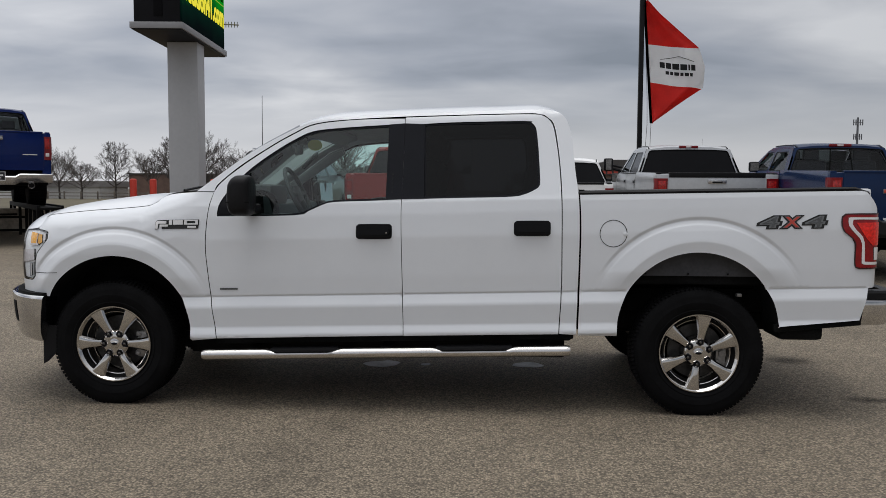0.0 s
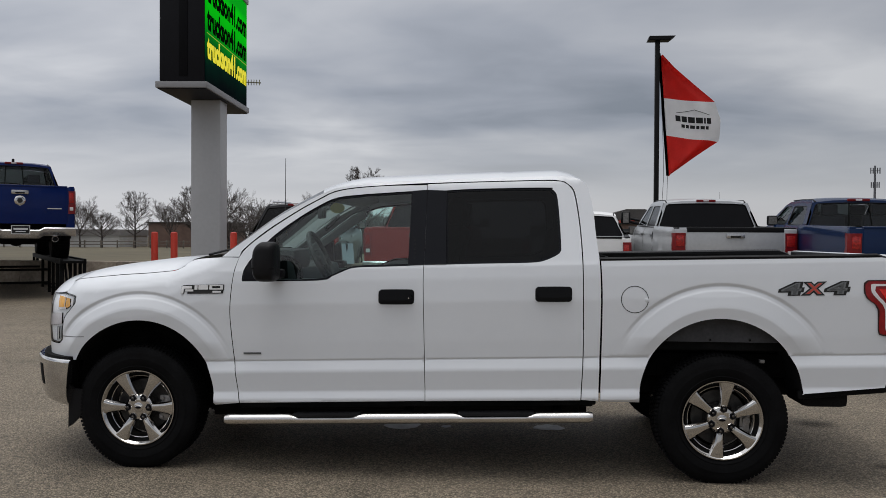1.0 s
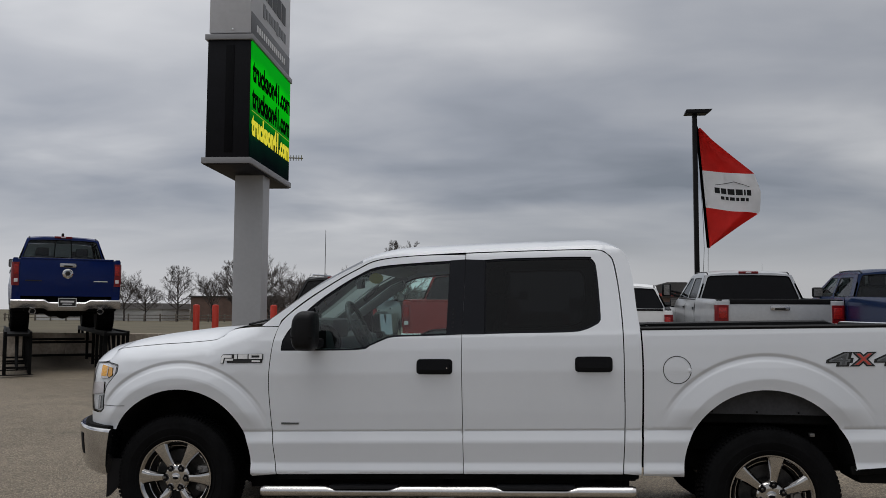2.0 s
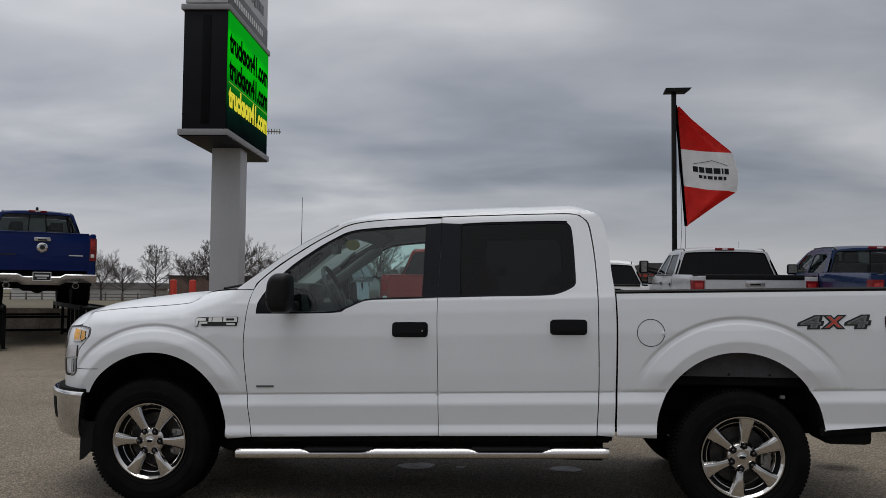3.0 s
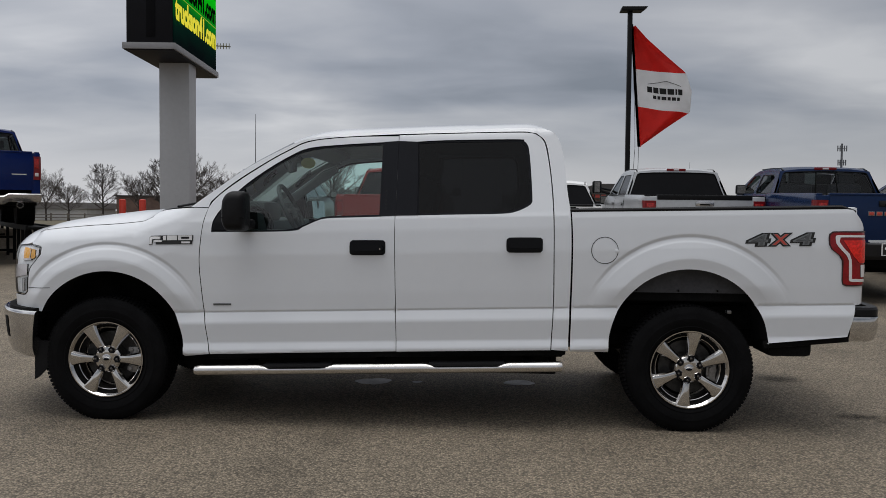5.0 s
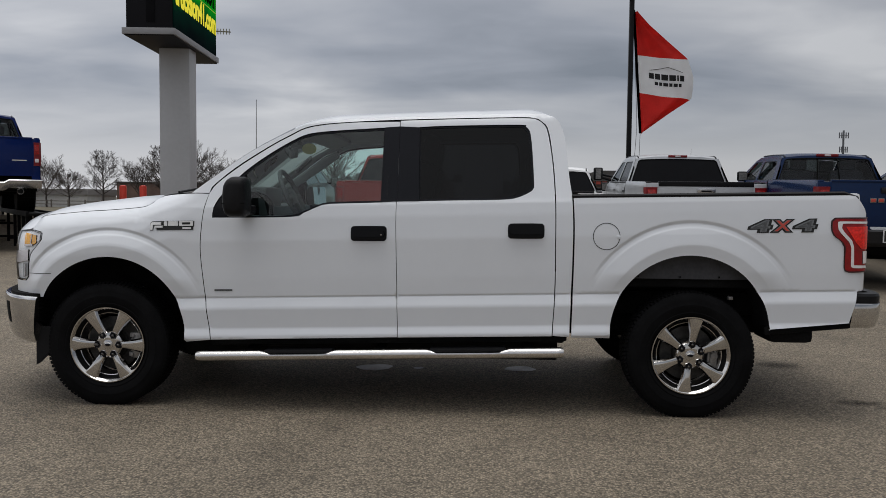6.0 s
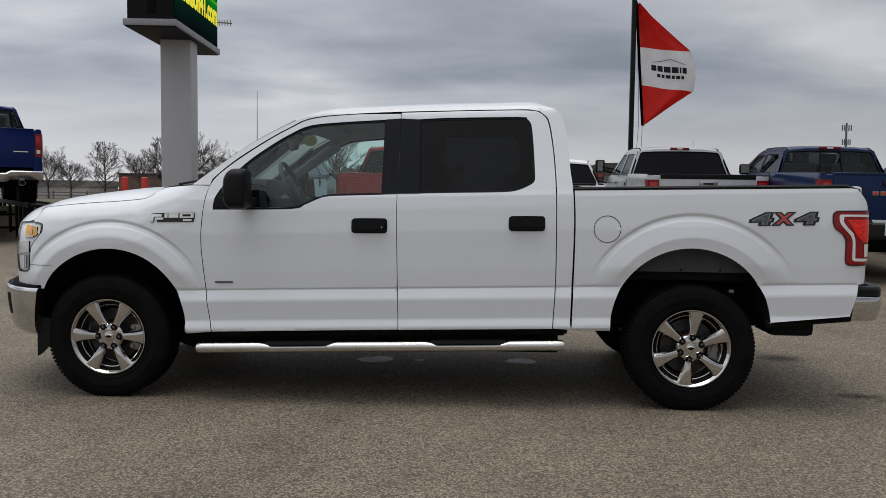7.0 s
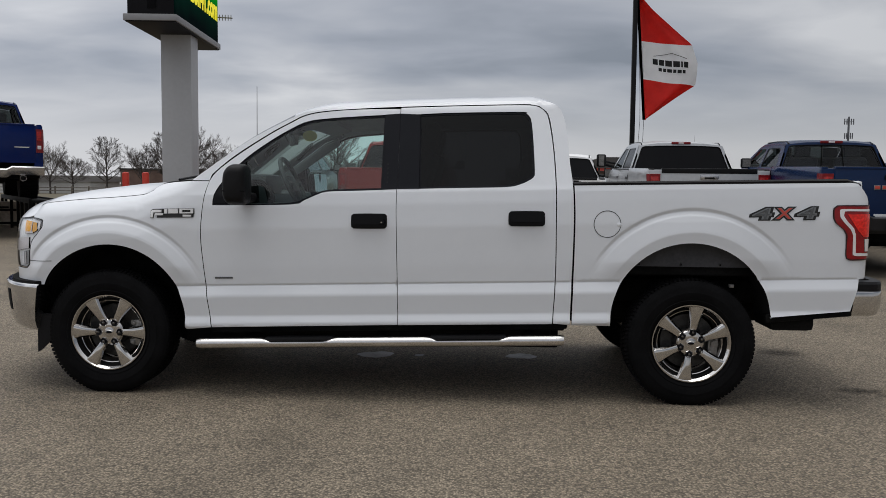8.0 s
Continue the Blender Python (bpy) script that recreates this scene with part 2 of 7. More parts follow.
def sheet_mesh(name, loop, surface, holes=(), step=0.035, depth=0.016, fine=True, side=-1):
    """A pressed panel: the outline and its holes laid on the body's surface, with edges turned in. side -1 is the driver's."""
    loops = [np.asarray(loop)] + [np.asarray(h) for h in holes]
    pts = [tuple(p) for lo in loops for p in lo]
    edges, k = [], 0
    for lo in loops:
        edges += [(k + i, k + (i + 1) % len(lo)) for i in range(len(lo))]
        k += len(lo)
    (x0, z0), (x1, z1) = loops[0].min(0), loops[0].max(0)
    rows = np.arange(-0.36, 1.3, step)
    if fine:
        rows = np.union1d(rows, np.concatenate([np.arange(-0.30, 0.03, 0.0095), np.array([-0.006, -0.003, 0.0025, 0.005, 0.0075]), np.arange(0.53, 0.63, 0.012)]))
    grid = np.array([(x + (0 if fine else 0.5 * step * (j % 2)), r + crease(x)) for j, r in enumerate(rows) for x in np.arange(x0, x1, step)])
    if fine:
        for cx, cz in (FRONT_ARCH, REAR_ARCH):
            if x0 < cx < x1:
                rr = np.hypot(grid[:, 0] - cx, grid[:, 1] - cz)
                grid = grid[~((rr > 0.50) & (rr < 0.725) & (grid[:, 1] > crease(grid[:, 0]) + 0.013))]
                for r in np.concatenate([np.arange(0.506, 0.60, 0.0065), np.arange(0.606, 0.72, 0.0055)]):
                    ring = np.array(arc(cx, cz, r, -5, 185, 120))
                    grid = np.vstack([grid, ring[ring[:, 1] > crease(ring[:, 0]) + 0.017]])
    keep = inside(grid, loops[0])
    for h in loops[1:]:
        keep &= ~inside(grid, h)
    grid = grid[keep]
    bound = np.array(pts)
    near = np.array([np.min(np.hypot(bound[:, 0] - p[0], bound[:, 1] - p[1])) > 0.006 for p in grid]) if len(grid) else []
    grid = grid[near] if len(grid) else grid
    v2, _, tris, *_ = delaunay_2d_cdt([Vector(p) for p in pts] + [Vector(p) for p in grid], edges, [], 0, 1e-6)
    v2 = np.array([tuple(v) for v in v2])
    cen = np.array([v2[list(t)].mean(0) for t in tris])
    ok = inside(cen, loops[0])
    for h in loops[1:]:
        ok &= ~inside(cen, h)
    tris = [list(t) for t, o in zip(tris, ok) if o]

    def place(p):
        q = surface(p[:, 0], p[:, 1])
        return q * np.array([1, -side, 1])

    def normal(p):
        e = 0.003
        n = np.cross(place(p + [e, 0]) - place(p - [e, 0]), place(p + [0, e]) - place(p - [0, e]))
        n /= np.linalg.norm(n, axis=1)[:, None] + 1e-12
        flip = np.where((n[:, 1] * side + 0.6 * np.abs(n[:, 0]) * 0 < 0), -1, 1)
        return n * flip[:, None]

    co, no = place(v2), normal(v2)
    verts, norms, faces = list(co), list(no), []
    for t in tris:
        a, b, c = (co[i] for i in t)
        faces.append(t if np.dot(np.cross(b - a, c - a), no[t[0]]) > 0 else t[::-1])
    k = 0
    for lo in loops:
        c3, n3 = place(lo), normal(lo)
        for i in range(len(lo)):
            j = (i + 1) % len(lo)
            out = np.cross(c3[j] - c3[i], n3[i])
            if np.linalg.norm(out) < 1e-9:
                continue
            out /= np.linalg.norm(out)
            b = len(verts)
            verts += [c3[i], c3[j], c3[j] - n3[j] * depth, c3[i] - n3[i] * depth]
            norms += [out] * 4
            faces.append([b, b + 1, b + 2, b + 3])
    me = bpy.data.meshes.new(name)
    me.from_pydata([tuple(v) for v in verts], [], faces)
    me.shade_smooth()
    me.normals_split_custom_set_from_vertices([tuple(n) for n in norms])
    return me


def sheet(name, loop, mat, parent, lift=0.0, holes=(), side=-1, label="", **more):
    me = sheet_mesh(name, loop, lambda s, z: skin(s, z, lift), holes, side=side, **more)
    return part(name, me, mat, parent, label)


# ---- the pickup's body shape: half width by place along the body and height ----
NOSE, NOSE_LEN, TAIL, TAIL_R = -2.15, 0.62, 2.80, 0.10
FRONT_ARCH, REAR_ARCH = (-1.821, 0.467), (1.832, 0.527)


def crease(x):
    return 0.7348 + 0.0265 * x


def smooth_table(v, xs, ys, blur):
    return sum(np.interp(v + k * blur, xs, ys) for k in (-1, -0.6, -0.2, 0.2, 0.6, 1)) / 6


def seam_z(x):
    """Height of the edge between hood and fender."""
    return np.interp(x, [-2.6, -2.40, -2.36, -2.30, -2.02, -1.83, -1.66, -1.5, -1.3, -1.15], [1.11, 1.125, 1.17, 1.203, 1.235, 1.249, 1.270, 1.33, 1.40, 1.46])


def width(x, z):
    d = z - crease(x)
    low = [(-0.34, 0.960), (-0.285, 0.985), (-0.258, 1.014), (-0.235, 1.013), (-0.195, 0.999), (-0.075, 1.009), (-0.062, 1.008), (-0.008, 0.9895), (0.0, 0.9845), (0.005, 0.9925), (0.12, 0.998), (0.36, 1.0), (0.50, 0.990)]
    cab = low + [(0.57, 0.978), (0.60, 0.966), (1.10, 0.80), (1.14, 0.775), (1.18, 0.72)]
    bed = low + [(0.56, 0.983), (0.60, 0.972), (0.66, 0.94)]
    front = low[:-1] + [(0.9, 1.0)]
    wc = smooth_table(d, *zip(*cab), 0.003)
    wb = smooth_table(d, *zip(*bed), 0.004)
    wf = smooth_table(d, *zip(*front), 0.004) - smooth_table(seam_z(x) - z, [-0.02, 0.0, 0.03, 0.08, 0.16, 0.27], [0.16, 0.12, 0.075, 0.036, 0.012, 0.0], 0.012)
    w = np.where(x > 1.095, wb, wc)
    k = np.clip((x + 1.42) / 0.2, 0, 1)
    k = k * k * (3 - 2 * k)
    w = w * k + wf * (1 - k)
    for (cx, cz), mid, out in ((FRONT_ARCH, 0.566, 0.670), (REAR_ARCH, 0.558, 0.698)):
        r = np.hypot(x - cx, z - cz)
        f = np.clip((z - crease(x) + 0.03) / 0.17, 0, 1)
        g = np.clip((z - crease(x) - 0.04) / 0.30, 0, 1)
        w = w + f * f * (3 - 2 * f) * smooth_table(r, [0.4, 0.488, mid - 0.006, mid + 0.010, out - 0.035, out - 0.014, out + 0.008], [0.011, 0.013, 0.021, 0.0185, 0.0, 0.0, 0.0], 0.003)
        w = w + g * g * (3 - 2 * g) * smooth_table(r, [out - 0.045, out - 0.014, out + 0.004], [0.0, -0.010, 0.0], 0.003)
    return w


def skin(s, z, lift=0.0):
    """Place on the driver's side for the way s along the body, which runs on round the nose and the tail corner, and the height."""
    s, z = np.asarray(s, float), np.asarray(z, float)
    a = np.clip((NOSE - s) / NOSE_LEN, 0, math.pi / 2)
    b = np.clip((s - TAIL) / TAIL_R, 0, math.pi / 2)
    x = np.clip(s, NOSE, TAIL) - (NOSE_LEN + lift) * np.sin(a) + (TAIL_R + lift) * np.sin(b)
    w = width(x, z) + lift
    y = -(w * np.cos(a) - (TAIL_R + lift) * (1 - np.cos(b)))
    over = np.maximum(s - TAIL - TAIL_R * math.pi / 2, 0)
    return np.stack([x, y + over, z + 0 * x], -1)


# ---- ground ----
def ground_material(name, base, second, fleck, scale, stains):
    m = material(name, base, 0.72, vary=0.10, scale=0.35, second=second, coords="Object")
    n, l = m.node_tree.nodes, m.node_tree.links
    b = n["Principled BSDF"]
    tex = n.new("ShaderNodeTexCoord")
    src = b.inputs["Base Color"].links[0].from_socket
    vor = n.new("ShaderNodeTexVoronoi")
    vor.inputs["Scale"].default_value = scale
    l.new(tex.outputs["Object"], vor.inputs["Vector"])
    sep = n.new("ShaderNodeSeparateColor")
    l.new(vor.outputs["Color"], sep.inputs[0])
    ramp = n.new("ShaderNodeValToRGB")
    for e, (p, c) in zip(ramp.color_ramp.elements, ((0.1, 0.60), (0.95, fleck))):
        e.position, e.color = p, (c, c * 0.98, c * 0.95, 1)
    l.new(sep.outputs[0], ramp.inputs[0])
    joint = n.new("ShaderNodeValToRGB")
    for e, (p, c) in zip(joint.color_ramp.elements, ((0.25, 1.16), (0.75, 0.40))):
        e.position, e.color = p, (c, c, c, 1)
    l.new(vor.outputs["Distance"], joint.inputs[0])
    stone = n.new("ShaderNodeMix")
    stone.data_type, stone.blend_type = "RGBA", "MULTIPLY"
    stone.inputs[0].default_value = 1.0
    l.new(ramp.outputs[0], stone.inputs[6])
    l.new(joint.outputs[0], stone.inputs[7])
    b.inputs["Specular IOR Level"].default_value = 0.36
    mul = n.new("ShaderNodeMix")
    mul.data_type, mul.blend_type = "RGBA", "MULTIPLY"
    mul.inputs[0].default_value = 0.85
    l.new(src, mul.inputs[6])
    l.new(stone.outputs[2], mul.inputs[7])
    blot = n.new("ShaderNodeTexNoise")
    blot.inputs["Scale"].default_value, blot.inputs["Detail"].default_value = 1.1, 6
    blot.inputs["Roughness"].default_value = 0.65
    l.new(tex.outputs["Object"], blot.inputs["Vector"])
    br = n.new("ShaderNodeValToRGB")
    for e, (p, c) in zip(br.color_ramp.elements, ((0.30, stains), (0.46, 1.0))):
        e.position, e.color = p, (c, c, c, 1)
    l.new(blot.outputs[0], br.inputs[0])
    mul2 = n.new("ShaderNodeMix")
    mul2.data_type, mul2.blend_type = "RGBA", "MULTIPLY"
    mul2.inputs[0].default_value = 1.0
    l.new(mul.outputs[2], mul2.inputs[6])
    l.new(br.outputs[0], mul2.inputs[7])
    l.new(mul2.outputs[2], b.inputs["Base Color"])
    bump = n.new("ShaderNodeBump")
    bump.inputs["Strength"].default_value, bump.inputs["Distance"].default_value = 1.0, 0.009
    bump.invert = True
    l.new(vor.outputs["Distance"], bump.inputs["Height"])
    l.new(bump.outputs[0], b.inputs["Normal"])
    return m


ASPHALT = ground_material("worn_asphalt", (0.187, 0.156, 0.116), (0.223, 0.188, 0.142), 1.9, 88, 0.74)
GRASS = material("winter_grass", (0.088, 0.074, 0.044), 1.0, vary=0.25, scale=0.15, second=(0.125, 0.105, 0.062), bump=0.5, bump_scale=8)
CONCRETE = material("weathered_concrete", (0.30, 0.285, 0.26), 0.9, vary=0.15, scale=1.2, bump=0.3, bump_scale=60)
KERB_BROWN = material("stained_concrete", (0.31, 0.265, 0.215), 0.95, vary=0.3, scale=1.6, bump=0.4, bump_scale=40)
PALE_GROUND = material("pale_ground_patch", (0.34, 0.34, 0.34), 0.55, vary=0.25, scale=6)


def ground_height(x, y):
    """The lot is level under the pickup, climbs gently behind it to a low kerb, and the field lies beyond."""
    if y < 13.1:
        return 0.027 * max(0.0, y - 0.9)
    return max(0.85 - 0.0114 * (y - 13.2), -0.253)


def grid_sheet(name, xs, ys, height, mat, label, category):
    bm = bmesh.new()
    vs = [[bm.verts.new((x, y, height(x, y))) for x in xs] for y in ys]
    for a, b in zip(vs, vs[1:]):
        for i in range(len(xs) - 1):
            bm.faces.new((a[i], a[i + 1], b[i + 1], b[i]))
    return tagged(part(name, bm, mat), label, category, "", "structure")


grid_sheet("ground", [-2500, -600, -160, -60, -20, 0, 20, 60, 160, 600, 2500], [-2500, -600, -160, -40, 0, 0.5, 0.9, 1.3, 4, 13.05], ground_height, ASPHALT, "worn grey asphalt of a large car lot", "asphalt")
grid_sheet("field", [-2500, -600, -160, -60, 0, 60, 160, 600, 2500], [13.2, 20, 40, 80, 110, 140, 400, 1200, 2500], ground_height, GRASS, "brown winter grass field beyond the lot", "field")
kerb = tagged(part("kerb", box((5000, 0.22, 0.72), (0, 13.16, 0.50), 0.02), KERB_BROWN), "low weathered concrete wall between lot and field", "low wall", "", "structure")
block_mesh = None
for k in range(26):
    if block_mesh is None:
        block_mesh = part("block", box((2.37, 0.25, 0.58), (0, 0, 0), 0.018), KERB_BROWN, kerb).data
        ob = bpy.data.objects["block"]
    else:
        ob = new("block", block_mesh)
        ob.parent = kerb
    ob.matrix_world = pose(-46.0 + 2.4 * k, 13.155, 0.595)


def ground_patch(cx, cy, rx, ry, seed, mat, name, label, group):
    rng = random.Random(seed)
    ph = [rng.uniform(0, 6.28) for _ in range(4)]
    bm = bmesh.new()
    ring = []
    for i in range(40):
        a = 2 * math.pi * i / 40
        k = 1 + 0.10 * math.sin(2 * a + ph[0]) + 0.07 * math.sin(3 * a + ph[1]) + 0.04 * math.sin(7 * a + ph[2])
        ring.append(bm.verts.new((cx + rx * k * math.cos(a), cy + ry * k * math.sin(a), 0.004)))
    bm.faces.new(ring)
    return tagged(part(name, bm, mat), label, "ground patch", group)


for k, (x, y, r) in enumerate(((-0.295, 0.38, 0.13), (0.052, 0.385, 0.04), (0.86, 0.43, 0.11))):
    ground_patch(x, y, r, r, k + 1, PALE_GROUND, "pale_patch", "small pale patch on the asphalt under the pickup", "pale patches under the pickup")


def dark_patch_material():
    """A dark patch on the asphalt, dense in the middle and broken up towards its edge."""
    m = material("dark_ground_patch", (0.060, 0.052, 0.043), 0.85, vary=0.4, scale=20, spec=0.2)
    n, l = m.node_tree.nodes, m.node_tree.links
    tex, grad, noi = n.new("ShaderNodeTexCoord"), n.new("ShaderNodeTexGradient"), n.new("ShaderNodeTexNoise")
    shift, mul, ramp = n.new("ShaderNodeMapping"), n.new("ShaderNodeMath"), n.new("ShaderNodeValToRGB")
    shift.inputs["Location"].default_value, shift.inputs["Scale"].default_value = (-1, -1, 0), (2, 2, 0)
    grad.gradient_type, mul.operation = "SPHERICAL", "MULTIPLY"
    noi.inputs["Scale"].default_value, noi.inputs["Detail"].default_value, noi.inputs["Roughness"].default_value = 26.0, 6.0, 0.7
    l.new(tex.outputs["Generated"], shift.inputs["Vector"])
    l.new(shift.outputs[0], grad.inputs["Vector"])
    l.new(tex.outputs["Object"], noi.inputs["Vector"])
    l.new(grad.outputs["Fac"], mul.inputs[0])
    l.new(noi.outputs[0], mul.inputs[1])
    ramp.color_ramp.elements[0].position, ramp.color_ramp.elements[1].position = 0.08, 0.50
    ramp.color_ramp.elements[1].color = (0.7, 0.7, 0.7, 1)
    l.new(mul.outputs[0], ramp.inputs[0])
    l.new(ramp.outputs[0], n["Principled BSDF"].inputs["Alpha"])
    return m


DARK_PATCH = dark_patch_material()
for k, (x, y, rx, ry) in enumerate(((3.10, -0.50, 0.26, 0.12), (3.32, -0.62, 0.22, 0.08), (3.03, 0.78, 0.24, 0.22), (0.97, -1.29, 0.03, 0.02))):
    ground_patch(x, y, rx, ry, k + 11, DARK_PATCH, "tar_stain", "soft-edged dark patch on the asphalt", "tar stains on the asphalt")

# ---- the white pickup ----
truck = thing("pickup_truck", "white four-door pickup with chrome bumpers and alloy wheels", "pickup truck")
SIDES = (-1, 1)

door_front_edge = [(-1.158, 0.441, 1), (-1.185, 0.617), (-1.214, 0.866), (-1.226, 1.009), (-1.220, 1.151), (-1.202, 1.293), (-1.162, 1.401)]
door_top = [(-1.162, 1.401), (-1.028, 1.520), (-0.822, 1.662), (-0.682, 1.743), (-0.594, 1.787), (-0.467, 1.812), (-0.249, 1.829)]
front_door_loop = curve(door_front_edge + door_top[1:] + [(0.010, 1.834, 1), (0.004, 1.30), (0.005, 1.10), (0.020, 0.479, 1)], 0.03, True)
front_hole = curve([(-1.155, 1.211, 1), (-0.661, 1.221), (-0.575, 1.248), (-0.487, 1.287), (-0.420, 1.304), (-0.222, 1.312), (-0.083, 1.318, 1), (-0.079, 1.796, 1), (-0.392, 1.775), (-0.573, 1.753), (-0.680, 1.706), (-0.818, 1.621), (-0.972, 1.503), (-1.098, 1.366), (-1.149, 1.277)], 0.03, True)
front_glass = curve([(-0.969, 1.221, 1), (-0.661, 1.233), (-0.575, 1.260), (-0.487, 1.299), (-0.420, 1.316), (-0.222, 1.325), (-0.095, 1.329, 1), (-0.091, 1.781, 1), (-0.392, 1.762), (-0.565, 1.740), (-0.680, 1.692), (-0.818, 1.605), (-0.972, 1.485, 1)], 0.03, True)
rear_door_loop = curve([(0.0135, 1.841, 1), (0.331, 1.852), (0.690, 1.861), (0.834, 1.861), (0.887, 1.851), (0.929, 1.817), (0.950, 1.764), (0.974, 1.602), (0.987, 1.424), (0.992, 1.251), (0.993, 1.095), (0.994, 0.795), (0.980, 0.502, 1), (0.0242, 0.477, 1), (0.0092, 1.096), (0.0074, 1.298)], 0.02, True)
rear_hole = curve([(0.139, 1.327, 1), (0.343, 1.334), (0.667, 1.343), (0.765, 1.359), (0.838, 1.393), (0.857, 1.413), (0.862, 1.445), (0.853, 1.637), (0.842, 1.752), (0.832, 1.785), (0.810, 1.808), (0.770, 1.819), (0.332, 1.811), (0.130, 1.800, 1)], 0.012, True)
rear_glass = curve([(0.154, 1.339, 1), (0.343, 1.346), (0.667, 1.355), (0.760, 1.370), (0.828, 1.403), (0.845, 1.422), (0.849, 1.450), (0.840, 1.637), (0.829, 1.745), (0.819, 1.775), (0.800, 1.794), (0.762, 1.804), (0.332, 1.797), (0.145, 1.788, 1)], 0.012, True)
cab_edge = [(-1.299, 1.367), (-1.165, 1.469), (-0.928, 1.641), (-0.666, 1.783), (-0.560, 1.821), (-0.399, 1.847), (-0.030, 1.866), (0.329, 1.879), (0.691, 1.891), (0.858, 1.894), (0.949, 1.886), (1.009, 1.855), (1.042, 1.793), (1.065, 1.671), (1.079, 1.498), (1.094, 1.374), (1.102, 1.185), (1.100, 0.934), (1.092, 0.626), (1.089, 0.497)]
cab_inner = [(0.986, 0.505), (1.000, 0.795), (0.999, 1.095), (0.998, 1.251), (0.994, 1.424), (0.981, 1.602), (0.958, 1.766), (0.935, 1.823), (0.891, 1.858), (0.834, 1.869), (0.690, 1.868), (0.330, 1.859), (0.016, 1.849), (-0.249, 1.836), (-0.467, 1.819), (-0.598, 1.794), (-0.686, 1.750), (-0.827, 1.669), (-1.034, 1.528), (-1.173, 1.404)]
cab_loop = curve([(*cab_edge[0], 1)] + cab_edge[1:-1] + [(*cab_edge[-1], 1), (*cab_inner[0], 1)] + cab_inner[1:] + [(-1.185, 1.367, 1)], 0.03, True)
fender_loop = (
    arc(*FRONT_ARCH, 0.490, 154, -3.5, 44)
    + curve([(-1.323, 0.423, 1), (-1.163, 0.441, 1), (-1.190, 0.617), (-1.219, 0.866), (-1.231, 1.009), (-1.225, 1.151), (-1.207, 1.293), (-1.186, 1.361, 1), (-1.309, 1.361), (-1.516, 1.342), (-1.571, 1.298), (-1.611, 1.277), (-1.671, 1.266), (-1.843, 1.250), (-2.035, 1.236), (-2.322, 1.204), (-2.378, 1.171), (-2.422, 1.122, 1)], 0.03)
    + curve([(-2.278, 1.108, 1), (-2.267, 1.100), (-2.267, 1.056, 1), (-2.314, 1.006), (-2.360, 0.958), (-2.376, 0.878), (-2.379, 0.814), (-2.411, 0.789), (-2.571, 0.787, 1), (-2.554, 0.698, 1), (-2.309, 0.685, 1)], 0.025)
)
bed_loop = arc(REAR_ARCH[0] - 0.008, REAR_ARCH[1], 0.487, 184, 4, 50) + curve([(2.300, 0.566, 1), (2.784, 0.612, 1), (2.835, 0.806, 1), (2.955, 0.812, 1), (2.962, 1.228, 1), (2.908, 1.278), (2.849, 1.338), (2.805, 1.386), (2.770, 1.391, 1), (1.104, 1.358, 1), (1.112, 1.185), (1.111, 0.934), (1.104, 0.626), (1.101, 0.495, 1)], 0.03)
headlight_loop = curve([(-2.422, 1.116, 1), (-2.284, 1.102), (-2.273, 1.094), (-2.274, 1.058, 1), (-2.320, 1.008), (-2.367, 0.961), (-2.383, 0.878), (-2.387, 0.819), (-2.416, 0.797), (-2.571, 0.795, 1), (-2.674, 0.948), (-2.717, 1.098, 1)], 0.025, True)
tail_loop = curve([(2.659, 1.238), (2.680, 1.255), (2.958, 1.259, 1), (2.952, 0.928, 1), (2.768, 0.922), (2.746, 0.931), (2.740, 0.953), (2.737, 1.078), (2.721, 1.108), (2.672, 1.148), (2.658, 1.178)], 0.02, True)


def edge_skin(points, step):
    """Places on the body along an edge line, driver's side."""
    pts = np.array(curve(points, step))
    return skin(pts[:, 0], pts[:, 1])


